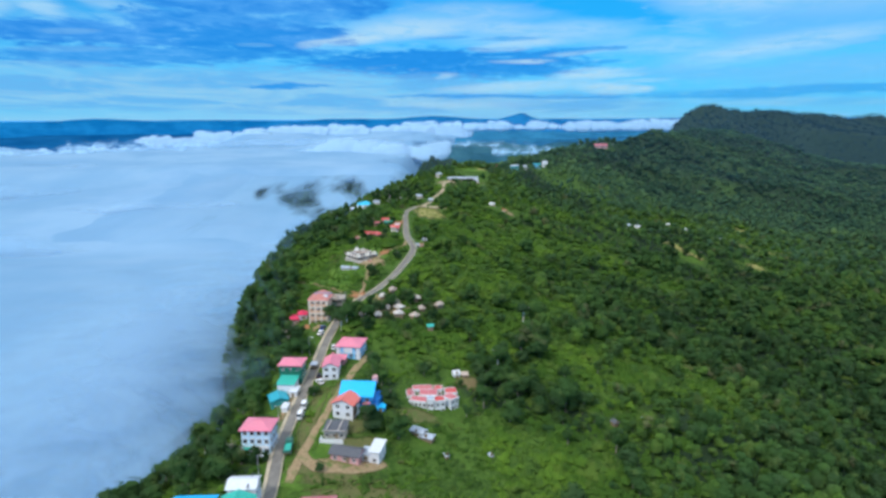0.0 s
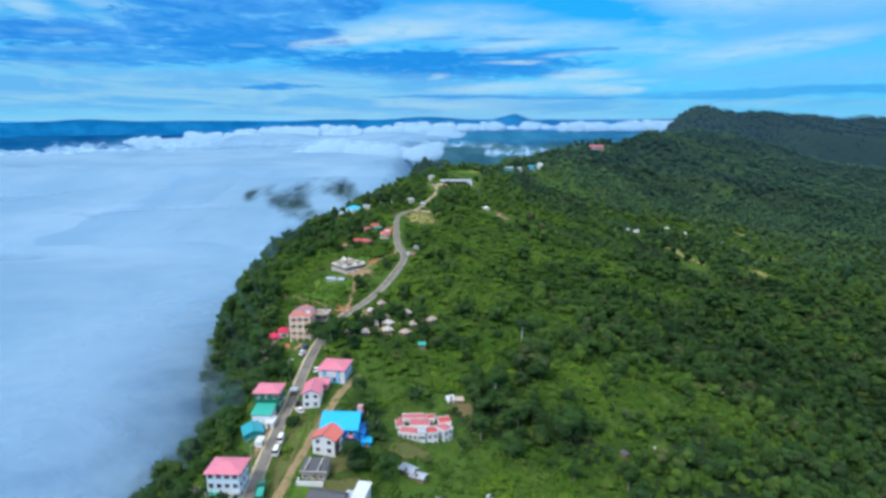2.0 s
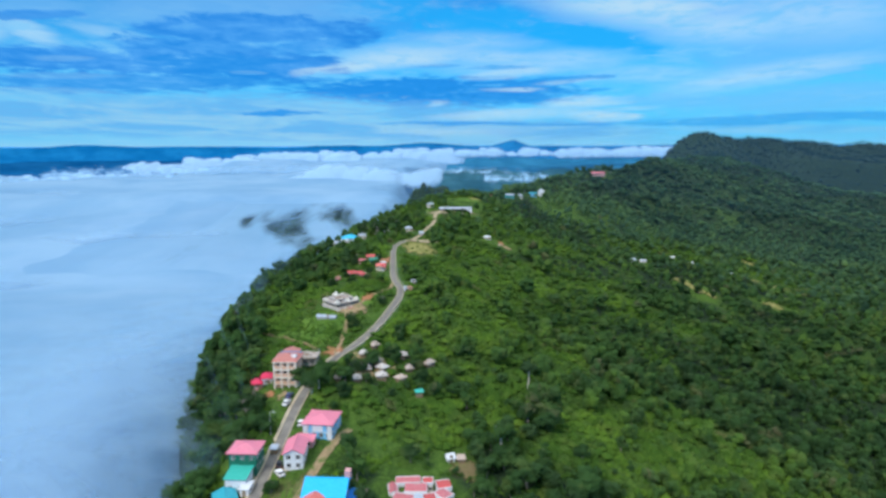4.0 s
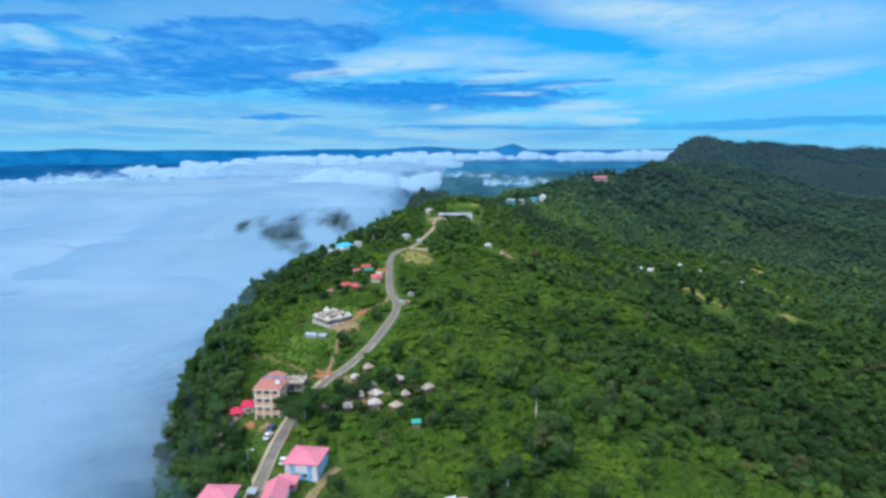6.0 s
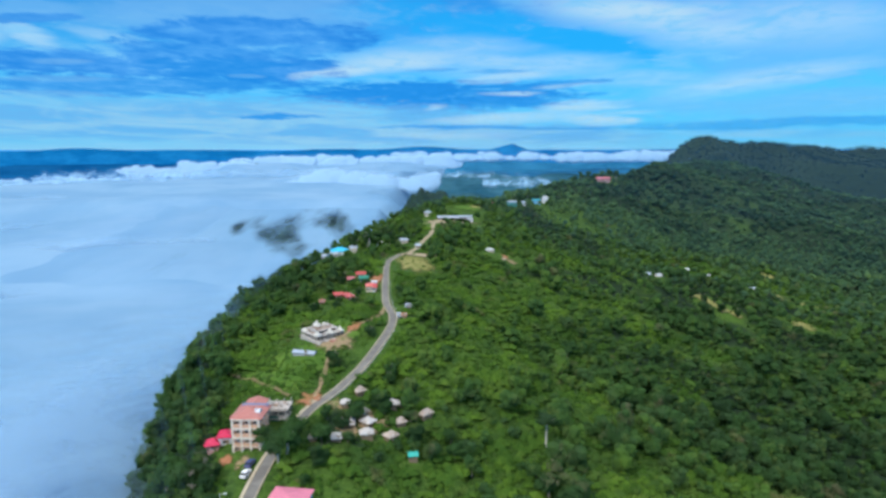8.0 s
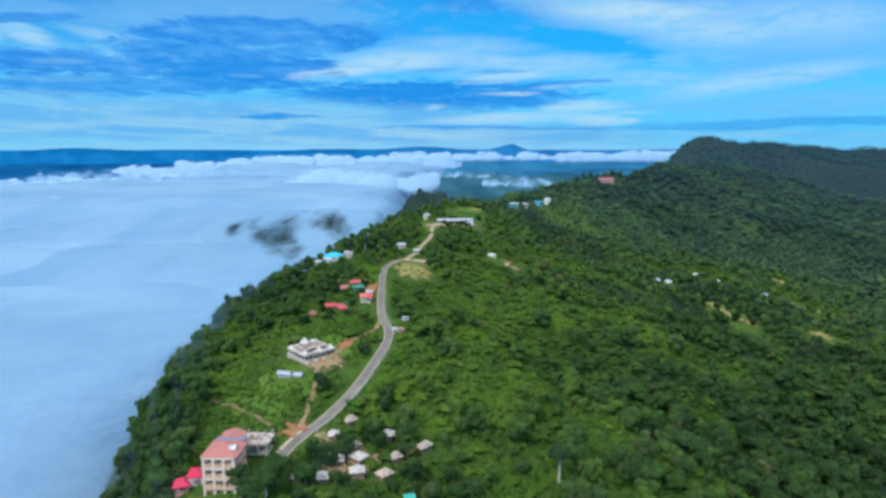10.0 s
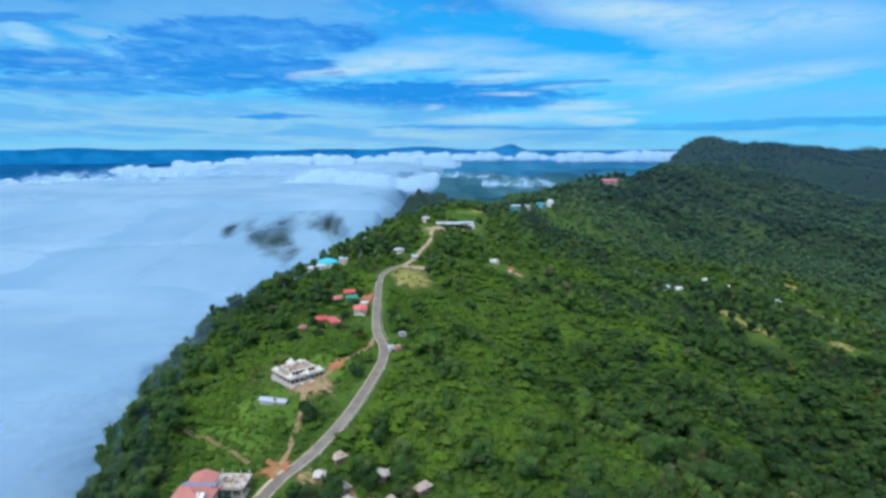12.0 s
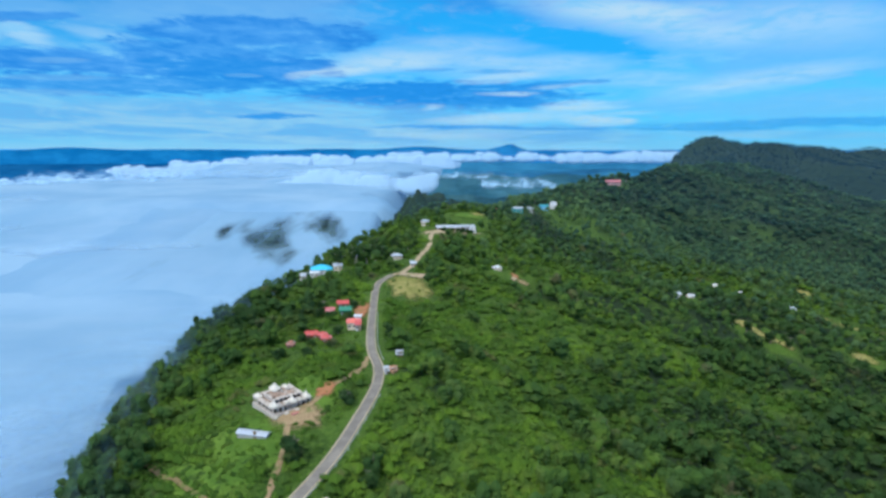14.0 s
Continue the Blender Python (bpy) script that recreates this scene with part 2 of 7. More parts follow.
def foliage(name, dark, mid, light, through_light=0.25, cool=(0.036, 0.078, 0.046), dry=(0.13, 0.12, 0.065)):
    """Leaf clumps: tone from the plant, with leaf to leaf variation and drift over the slope."""
    m, n = material(name)
    g = n.node("NewGeometry")
    tone = n.node("Attribute")
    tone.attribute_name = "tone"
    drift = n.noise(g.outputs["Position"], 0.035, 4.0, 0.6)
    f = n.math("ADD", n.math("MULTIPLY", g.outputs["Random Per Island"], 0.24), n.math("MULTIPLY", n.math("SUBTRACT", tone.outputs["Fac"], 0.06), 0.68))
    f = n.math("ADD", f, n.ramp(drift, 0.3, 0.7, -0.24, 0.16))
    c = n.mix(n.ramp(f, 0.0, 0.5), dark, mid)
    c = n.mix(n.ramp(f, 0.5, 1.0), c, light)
    hue = n.noise(g.outputs["Position"], 0.09, 3.0, 0.6)
    c = n.mix(n.ramp(hue, 0.48, 0.62, 0.0, 0.5), c, cool)
    c = n.mix(n.ramp(n.noise(g.outputs["Position"], 0.045, 4.0, 0.7, 0.5), 0.60, 0.67, 0.0, 0.7), c, dry)
    c = n.mix(n.ramp(n.noise(g.outputs["Position"], 0.14, 2.0, 0.5), 0.56, 0.66, 0.0, 0.45), c, tuple(0.6 * a + 0.4 * b for a, b in zip(light, dry)))
    d = n.node("BsdfDiffuse", Color=c, Roughness=0.4)
    t = n.node("BsdfTranslucent", Color=n.mix(0.5, c, light))
    mx = n.node("MixShader", Fac=through_light)
    n.put(mx.inputs[1], d.outputs[0]), n.put(mx.inputs[2], t.outputs[0])
    n.put(n.node("OutputMaterial").inputs[0], mx.outputs[0])
    return m


M_LEAF = foliage("leaves", (0.028, 0.063, 0.026), (0.054, 0.119, 0.037), (0.116, 0.218, 0.039), 0.36, (0.058, 0.102, 0.050), (0.150, 0.140, 0.078))
# the next two carry the blue of distant haze in their leaf colours
M_HILL_LEAF = foliage("hazed_hill_leaves", (0.024, 0.058, 0.036), (0.068, 0.140, 0.066), (0.142, 0.246, 0.078), 0.36, (0.060, 0.126, 0.084), (0.06, 0.07, 0.045))
M_FAR_LEAF = foliage("hazed_far_leaves", (0.016, 0.044, 0.046), (0.034, 0.078, 0.066), (0.070, 0.128, 0.072), 0.3, (0.028, 0.066, 0.066), (0.06, 0.09, 0.06))
M_SHRUB = foliage("undergrowth", (0.030, 0.068, 0.017), (0.060, 0.132, 0.024), (0.128, 0.238, 0.032), 0.3, (0.056, 0.104, 0.038), (0.150, 0.150, 0.066))

M_BARK, n = material("bark")
co = n.node("NewGeometry").outputs["Position"]
finish(n, n.mix(n.noise(co, 1.5, 5.0, 0.7), (0.10, 0.085, 0.065), (0.34, 0.31, 0.26)), 0.9, 0, n.noise(co, 6.0, 4.0), 0.05)
M_PALE_BARK, n = material("pale_bark")
co = n.node("NewGeometry").outputs["Position"]
finish(n, n.mix(n.noise(co, 0.9, 5.0, 0.7), (0.36, 0.34, 0.28), (0.62, 0.60, 0.54)), 0.85, 0, n.noise(co, 6.0, 4.0), 0.05)

# hillside: grass and low herbs, broken by darker litter and a little bare soil
M_GROUND, n = material("hillside")
co = n.node("NewGeometry").outputs["Position"]
n1, n2, n3 = n.noise(co, 0.016, 5.0, 0.6, 0.5), n.noise(co, 0.11, 5.0, 0.65, 0.4), n.noise(co, 0.8, 5.0, 0.7)
c = n.mix(n.ramp(n1, 0.36, 0.64), (0.032, 0.072, 0.014), (0.068, 0.134, 0.021))
c = n.mix(n.ramp(n2, 0.40, 0.70, 0.0, 0.75), c, (0.022, 0.050, 0.011))
c = n.mix(n.ramp(n3, 0.42, 0.66, 0.0, 0.75), c, (0.092, 0.166, 0.029))
c = n.mix(n.ramp(n.noise(co, 0.05, 4.0, 0.7), 0.70, 0.80, 0.0, 0.5), c, (0.16, 0.13, 0.06))
# leaf litter under close forest, with the shade between crowns painted in
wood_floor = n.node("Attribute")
wood_floor.attribute_name = "litter_shade"
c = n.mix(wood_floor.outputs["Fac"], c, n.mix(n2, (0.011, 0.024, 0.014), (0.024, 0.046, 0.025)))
finish(n, c, 0.95, 0, n.math("ADD", n.math("MULTIPLY", n2, 2.0), n3), 0.9, 0.1)

M_GRASS, n = material("mown_grass")
co = n.node("NewGeometry").outputs["Position"]
n2, n3 = n.noise(co, 0.12, 5.0, 0.65, 0.4), n.noise(co, 1.1, 5.0, 0.7)
c = n.mix(n.ramp(n2, 0.36, 0.66), (0.058, 0.126, 0.018), (0.104, 0.186, 0.029))
c = n.mix(n.ramp(n3, 0.45, 0.75, 0.0, 0.7), c, (0.034, 0.080, 0.018))
finish(n, c, 0.95, 0, n3, 0.3, 0.1, n.noise(co, 0.30, 5.0, 0.7, 0.5))

M_DRY, n = material("dry_grass")
co = n.node("NewGeometry").outputs["Position"]
n2, n3 = n.noise(co, 0.10, 5.0, 0.65, 0.4), n.noise(co, 0.9, 5.0, 0.7)
c = n.mix(n.ramp(n2, 0.36, 0.66), (0.185, 0.190, 0.055), (0.310, 0.275, 0.105))
c = n.mix(n.ramp(n3, 0.5, 0.75, 0.0, 0.7), c, (0.08, 0.14, 0.02))
finish(n, c, 0.95, 0, n3, 0.3, 0.1, n.noise(co, 0.30, 5.0, 0.7, 0.5))


def soil(name, a, b, green=0.5):
    m, n = material(name)
    co = n.node("NewGeometry").outputs["Position"]
    n2, n3 = n.noise(co, 0.22, 5.0, 0.65, 0.5), n.noise(co, 1.6, 5.0, 0.7)
    c = n.mix(n.ramp(n3, 0.35, 0.7), a, b)
    c = n.mix(n.ramp(n2, 0.50, 0.66, 0.0, green), c, (0.07, 0.14, 0.025))
    finish(n, c, 0.95, 0, n3, 0.15, 0.1, n.noise(co, 0.45, 5.0, 0.7, 0.5))
    return m


M_EARTH = soil("bare_earth", (0.23, 0.16, 0.09), (0.37, 0.28, 0.17), 0.85)
M_RED_EARTH = soil("red_earth", (0.30, 0.120, 0.060), (0.40, 0.205, 0.115), 0.6)
M_PATH = soil("trodden_path", (0.135, 0.112, 0.055), (0.215, 0.165, 0.085), 0.8)
M_VERGE = soil("worn_grass", (0.085, 0.100, 0.034), (0.150, 0.140, 0.062), 0.6)
M_SAND = soil("pale_earth", (0.31, 0.24, 0.16), (0.45, 0.37, 0.27), 0.55)

M_ASPHALT, n = material("asphalt")
co = n.node("NewGeometry").outputs["Position"]
n2, n3 = n.noise(co, 0.25, 5.0, 0.6, 0.6), n.noise(co, 3.0, 4.0, 0.7)
c = n.mix(n.ramp(n2, 0.35, 0.7), (0.150, 0.140, 0.128), (0.235, 0.220, 0.196))
c = n.mix(n.ramp(n3, 0.4, 0.8, 0.0, 0.4), c, (0.19, 0.175, 0.155))
finish(n, c, 0.9, 0, n3, 0.02, 0.2)

M_CONCRETE = painted("concrete", (0.40, 0.38, 0.34), (0.16, 0.14, 0.11), 0.9, 0.7)
M_KERB = painted("kerb_concrete", (0.48, 0.41, 0.30), (0.30, 0.20, 0.11), 0.9, 0.6)
M_WHITE = painted("white_wall", (0.72, 0.74, 0.77), (0.45, 0.42, 0.38), 0.8, 0.45)
M_PALE_BLUE = painted("pale_blue_wall", (0.52, 0.70, 0.84), (0.40, 0.42, 0.42), 0.8, 0.35)
M_SKY_BLUE = painted("sky_blue_wall", (0.16, 0.50, 0.80), (0.30, 0.36, 0.42), 0.8, 0.3)
M_BLUE_WALL = painted("blue_wall", (0.03, 0.26, 0.72), (0.03, 0.16, 0.4), 0.7, 0.35)
M_PEACH = painted("peach_wall", (0.74, 0.44, 0.29), (0.42, 0.32, 0.25), 0.8, 0.4)
M_CREAM = painted("cream_wall", (0.78, 0.68, 0.57), (0.42, 0.32, 0.25), 0.8, 0.4)
M_GREEN_WALL = painted("green_wall", (0.015, 0.16, 0.105), (0.02, 0.09, 0.07), 0.7, 0.4)
M_TEAL_WALL = painted("teal_wall", (0.05, 0.30, 0.30), (0.05, 0.16, 0.16), 0.7, 0.4)
M_PINK_WALL = painted("pink_wall", (0.62, 0.33, 0.33), (0.40, 0.28, 0.25), 0.8, 0.4)
M_BROWN_WALL = painted("brown_wall", (0.16, 0.10, 0.07), (0.09, 0.07, 0.05), 0.8, 0.4)
M_TIMBER = painted("weathered_timber", (0.24, 0.18, 0.12), (0.12, 0.09, 0.06), 0.9, 0.5, 2.0)
M_STONE = painted("raw_plaster", (0.50, 0.45, 0.41), (0.18, 0.145, 0.125), 0.9, 0.9, 1.6)
M_RAW = painted("raw_brickwork", (0.34, 0.25, 0.20), (0.14, 0.11, 0.09), 0.95, 0.7)
M_SPIRE = painted("spire_plaster", (0.62, 0.59, 0.53), (0.35, 0.32, 0.28), 0.85, 0.5)
M_FRAME = painted("window_frame", (0.70, 0.70, 0.70), (0.4, 0.4, 0.4), 0.6, 0.2)
M_METAL = painted("galvanised_steel", (0.42, 0.43, 0.44), (0.22, 0.20, 0.18), 0.5, 0.4)
M_NET = painted("green_netting", (0.03, 0.13, 0.10), (0.02, 0.07, 0.06), 0.9, 0.4)
M_THATCH = painted("thatch", (0.47, 0.38, 0.32), (0.20, 0.15, 0.11), 0.95, 0.65, 2.0)
M_THATCH_GREY = painted("old_thatch", (0.54, 0.50, 0.47), (0.24, 0.20, 0.17), 0.95, 0.65, 2.0)

R_PINK = sheet_metal("pink_roof_sheet", (0.69, 0.205, 0.285), (0.56, 0.30, 0.30), 0.5, 0.6)
R_CORAL = sheet_metal("coral_roof_sheet", (0.66, 0.16, 0.125), (0.45, 0.12, 0.09))
R_AZURE = sheet_metal("azure_roof_sheet", (0.03, 0.48, 0.74), (0.05, 0.30, 0.45))
R_ORANGE = sheet_metal("orange_roof_sheet", (0.40, 0.20, 0.115), (0.30, 0.16, 0.09))
R_BLUE = sheet_metal("blue_roof_sheet", (0.010, 0.44, 0.84), (0.03, 0.22, 0.45))
R_TEAL = sheet_metal("teal_roof_sheet", (0.03, 0.40, 0.32), (0.12, 0.30, 0.25))
R_TEAL_BLUE = sheet_metal("turquoise_roof_sheet", (0.02, 0.33, 0.42), (0.10, 0.25, 0.26))
R_CRIMSON = sheet_metal("crimson_roof_sheet", (0.62, 0.025, 0.09), (0.35, 0.08, 0.08))
R_RED = sheet_metal("red_roof_sheet", (0.50, 0.075, 0.075), (0.28, 0.10, 0.09), 0.5, 0.5)
R_TERRA = sheet_metal("terracotta_roof", (0.46, 0.17, 0.14), (0.34, 0.23, 0.23), 0.6, 0.85)
R_ROSE = sheet_metal("faded_rose_roof", (0.47, 0.135, 0.155), (0.50, 0.38, 0.37), 0.5, 0.9)
R_WHITE = sheet_metal("white_roof_sheet", (0.62, 0.65, 0.68), (0.45, 0.40, 0.36))
R_TIN = sheet_metal("tin_roof_sheet", (0.38, 0.44, 0.52), (0.30, 0.26, 0.24))
R_DARK = sheet_metal("dark_tin_roof", (0.085, 0.090, 0.105), (0.14, 0.09, 0.07))
R_SLATE = sheet_metal("slate_blue_sheet", (0.20, 0.20, 0.30), (0.30, 0.20, 0.20), 0.6, 0.6)
R_GREEN = sheet_metal("green_roof_sheet", (0.02, 0.20, 0.13), (0.08, 0.14, 0.10))

M_GLASS, n = material("dark_window_glass")
co = n.node("NewGeometry").outputs["Position"]
finish(n, n.mix(n.noise(co, 0.8), (0.012, 0.016, 0.022), (0.035, 0.040, 0.050)), 0.15, 0, None, 0, 0.5)

def cloud_matter(name, a, b, size, through_light):
    """Dense cloud, softly lit from within."""
    m, n = material(name)
    co = n.node("NewGeometry").outputs["Position"]
    c = n.mix(n.ramp(n.noise(co, size, 5.0, 0.6), 0.35, 0.65), a, b)
    d, t = n.node("BsdfDiffuse", Color=c), n.node("BsdfTranslucent", Color=c)
    mx = n.node("MixShader", Fac=through_light)
    n.put(mx.inputs[1], d.outputs[0]), n.put(mx.inputs[2], t.outputs[0])
    n.put(n.node("OutputMaterial").inputs[0], mx.outputs[0])
    return m


M_FOG = cloud_matter("cloud_top", (0.205, 0.395, 0.600), (0.290, 0.485, 0.675), 0.0030, 0.22)


def mist(name, lo, hi, most, scale, detail=6.0, tint=(0.41, 0.62, 0.805)):
    """Thin cloud: ragged, see-through sheets."""
    m, n = material(name)
    co = n.node("NewGeometry").outputs["Position"]
    d = n.node("Attribute")
    d.attribute_name = "tone"
    f = n.ramp(n.noise(co, scale, detail, 0.62, 0.5), lo, hi, 0.0, most)
    f = n.math("MULTIPLY", f, d.outputs["Fac"], clamp=True)
    a = n.node("BsdfDiffuse", Color=tint)
    t = n.node("BsdfTranslucent", Color=tint)
    half = n.node("MixShader", Fac=0.5)
    n.put(half.inputs[1], a.outputs[0]), n.put(half.inputs[2], t.outputs[0])
    mx = n.node("MixShader", Fac=f)
    n.put(mx.inputs[1], n.node("BsdfTransparent").outputs[0]), n.put(mx.inputs[2], half.outputs[0])
    n.put(n.node("OutputMaterial").inputs[0], mx.outputs[0])
    return m


M_MIST = mist("mist", 0.34, 0.60, 0.70, 0.012)
M_CURTAIN = mist("edge_mist", 0.32, 0.62, 0.75, 0.022, 2.0)


def torn_cloud(name, scale, rough=0.9, span=(0.17, 0.53), tint=(0.34, 0.57, 0.79), other=None, drawn=1.0, most=0.97):
    """Ragged cloud: dense where its envelope is high, torn by noise elsewhere."""
    m, n = material(name)
    co = n.node("NewGeometry").outputs["Position"]
    if drawn != 1.0:
        co = n.node("Mapping", Vector=co, Scale=(1.0, drawn, 1.0)).outputs[0]
    env = n.node("Attribute")
    env.attribute_name = "tone"
    f = n.math("ADD", n.math("MULTIPLY", n.math("SUBTRACT", n.noise(co, scale, 7.0, 0.6, 0.4), 0.5), rough), env.outputs["Fac"])
    f = n.ramp(f, *span, 0.0, most)
    if other:
        tint = n.mix(n.ramp(n.noise(co, 0.0030, 5.0, 0.6), 0.35, 0.65), tint, other)
    a, t = n.node("BsdfDiffuse", Color=tint), n.node("BsdfTranslucent", Color=tint)
    half = n.node("MixShader", Fac=0.22)
    n.put(half.inputs[1], a.outputs[0]), n.put(half.inputs[2], t.outputs[0])
    mx = n.node("MixShader", Fac=f)
    n.put(mx.inputs[1], n.node("BsdfTransparent").outputs[0]), n.put(mx.inputs[2], half.outputs[0])
    n.put(n.node("OutputMaterial").inputs[0], mx.outputs[0])
    return m


M_WISP = torn_cloud("distant_cloud", 0.0075)
M_SHRED = torn_cloud("cloud_shreds", 0.016)
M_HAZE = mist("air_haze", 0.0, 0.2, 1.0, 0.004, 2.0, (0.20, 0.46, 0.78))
M_RENT = torn_cloud("torn_fog", 0.019, 2.3, (-0.20, 0.95), (0.205, 0.395, 0.600), (0.290, 0.485, 0.675), 0.3)
M_ROLL = torn_cloud("soft_rolls", 0.007, 1.3, (-0.1, 0.9), (0.238, 0.430, 0.630), (0.312, 0.508, 0.700), most=0.55)
M_PUFF = torn_cloud("cloud_heads", 0.017, 1.5, (-0.1, 0.55), (0.34, 0.545, 0.75))


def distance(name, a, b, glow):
    """Far hills, the blue of the air before them put into colour and glow."""
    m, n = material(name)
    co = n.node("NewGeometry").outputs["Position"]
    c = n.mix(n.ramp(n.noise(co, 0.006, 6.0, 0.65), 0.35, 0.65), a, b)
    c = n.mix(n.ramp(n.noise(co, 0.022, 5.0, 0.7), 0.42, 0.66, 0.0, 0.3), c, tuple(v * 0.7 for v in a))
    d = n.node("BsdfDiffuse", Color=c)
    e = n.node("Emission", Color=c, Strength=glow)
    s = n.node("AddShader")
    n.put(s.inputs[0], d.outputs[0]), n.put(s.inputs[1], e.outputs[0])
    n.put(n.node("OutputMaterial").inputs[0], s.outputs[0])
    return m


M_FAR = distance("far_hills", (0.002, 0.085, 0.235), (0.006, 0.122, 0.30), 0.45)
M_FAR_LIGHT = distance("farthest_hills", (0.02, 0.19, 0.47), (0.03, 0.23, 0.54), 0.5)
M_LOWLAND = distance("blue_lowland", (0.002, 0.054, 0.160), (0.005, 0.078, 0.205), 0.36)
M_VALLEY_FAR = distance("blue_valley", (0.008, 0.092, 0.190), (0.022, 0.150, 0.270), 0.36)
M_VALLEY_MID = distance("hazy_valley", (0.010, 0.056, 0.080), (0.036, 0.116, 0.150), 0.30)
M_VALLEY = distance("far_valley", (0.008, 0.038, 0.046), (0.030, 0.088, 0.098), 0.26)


# ---- mesh helpers ----
def mesh_from(name, verts, faces, mat, smooth=False, tone=None):
    """A mesh from arrays; all faces have the same number of corners."""
    verts, faces = np.asarray(verts, np.float32), np.asarray(faces, np.int32)
    me = bpy.data.meshes.new(name)
    k = faces.shape[1]
    me.vertices.add(len(verts)), me.loops.add(faces.size), me.polygons.add(len(faces))
    me.vertices.foreach_set("co", verts.ravel())
    me.loops.foreach_set("vertex_index", faces.ravel())
    me.polygons.foreach_set("loop_start", np.arange(0, faces.size, k, dtype=np.int32))
    me.polygons.foreach_set("use_smooth", np.full(len(faces), smooth))
    if tone is not None:
        me.attributes.new("tone", "FLOAT", "POINT").data.foreach_set("value", np.asarray(tone, np.float32))
    me.update(calc_edges=True)
    me.materials.append(mat)
    return me


def part(name, bm, mat, parent, label="", at=None):
    """Links a bmesh (or a ready mesh) as one mesh object under its thing."""
    if isinstance(bm, bmesh.types.BMesh):
        me = bpy.data.meshes.new(name)
        bm.to_mesh(me)
        bm.free()
        me.materials.append(mat)
    else:
        me = bm
    ob = new(name, me)
    ob.parent = parent
    if at is not None:
        ob.matrix_basis = at
    return tagged(ob, label) if label else ob


def thing(name, x, y, z, turn, label, category, group=""):
    e = new(name)
    e.matrix_basis = pose(x, y, z, 0, 0, turn)
    e.empty_display_size = 0.5
    return tagged(e, label, category, group)


def box(bm, x0, x1, y0, y1, z0, z1, bevel=0.0):
    r = bmesh.ops.create_cube(bm, size=1.0, matrix=Matrix.Translation(((x0 + x1) / 2, (y0 + y1) / 2, (z0 + z1) / 2)) @ Matrix.Diagonal((x1 - x0, y1 - y0, z1 - z0, 1)))
    if bevel:
        es = list({e for v in r["verts"] for e in v.link_edges})
        bmesh.ops.bevel(bm, geom=es, offset=bevel, segments=1, affect="EDGES")
    return bm


def boxes(*rows):
    bm = bmesh.new()
    for r in rows:
        box(bm, *r)
    return bm


def prism(bm, ring, z0, z1, top=1.0, centre=(0, 0)):
    """A closed column over a ring of points, tapered towards its top."""
    lo = [bm.verts.new((x, y, z0)) for x, y in ring]
    hi = [bm.verts.new((centre[0] + (x - centre[0]) * top, centre[1] + (y - centre[1]) * top, z1)) for x, y in ring]
    k = len(ring)
    for i in range(k):
        bm.faces.new((lo[i], lo[(i + 1) % k], hi[(i + 1) % k], hi[i]))
    bm.faces.new(lo[::-1]), bm.faces.new(hi)
    return bm


def round_ring(r, k=8, cx=0.0, cy=0.0):
    return [(cx + r * math.cos(2 * math.pi * i / k), cy + r * math.sin(2 * math.pi * i / k)) for i in range(k)]


# ---- relief ----
TABLE = np.random.RandomState(7).rand(257, 257)
TABLE[256], TABLE[:, 256] = TABLE[0], TABLE[:, 0]


def value_noise(x, y):
    xi, yi = np.floor(x).astype(int), np.floor(y).astype(int)
    fx, fy = x - xi, y - yi
    fx, fy = fx * fx * (3 - 2 * fx), fy * fy * (3 - 2 * fy)
    a, b = xi % 256, yi % 256
    return (TABLE[a, b] * (1 - fx) + TABLE[a + 1, b] * fx) * (1 - fy) + (TABLE[a, b + 1] * (1 - fx) + TABLE[a + 1, b + 1] * fx) * fy


def fractal(x, y, size, octaves=4, seed=0.0):
    s, amp, total = 0.0, 1.0, 0.0
    for k in range(octaves):
        s = s + amp * value_noise(x / size * 2 ** k + 17.3 * k + seed, y / size * 2 ** k + 9.1 * k + seed * 1.7)
        total += amp
        amp *= 0.5
    return s / total


def billow(x, y, size, octaves=4, seed=0.0):
    s, amp, total = 0.0, 1.0, 0.0
    for k in range(octaves):
        v = value_noise(x / size * 2 ** k + 31.7 * k + seed, y / size * 2 ** k + 3.9 * k + seed)
        s = s + amp * (1 - np.abs(2 * v - 1))
        total += amp
        amp *= 0.5
    return s / total


def swell(x, y, size, octaves=4, seed=0.0):
    """Rounded heaps with soft hollows between them."""
    s, amp, total = 0.0, 1.0, 0.0
    for k in range(octaves):
        v = value_noise(x / size * 2 ** k + 31.7 * k + seed, y / size * 2 ** k + 3.9 * k + seed)
        s = s + amp * np.sqrt((2 * v - 1) ** 2 + 0.22)
        total += amp
        amp *= 0.5
    return s / total - 0.5


def smooth_interp(y, ys, vs):
    """Piecewise line with rounded corners."""
    s = 0.0
    for o in (-36, -18, 0, 18, 36):
        s = s + np.interp(y + o, ys, vs)
    return s / 5

RY = (-200, 0, 100, 150, 200, 250, 300, 350, 400, 460, 520, 600, 670, 740, 820, 960, 1090, 1175, 1250, 1500, 1850, 2060, 2150, 2250, 2320, 2500, 2650, 2800, 2900, 3050, 3300, 3700)
RX = (-60, -54, -50, -47, -44, -42, -34, -22, -26, -29, -15, 0, 30, 70, 120, 225, 360, 440, 505, 660, 800, 880, 906, 990, 1075, 1249, 1444, 1654, 1820, 2078, 2500, 3200)
RZ = (2, 4, 6, 8, 11, 15.5, 21, 26, 27, 26.5, 27, 30, 40, 36, 34, 50, 58, 64, 66, 52, 62, 108, 126, 116, 101, 111, 105, 95, 80, 100, 40, -150)
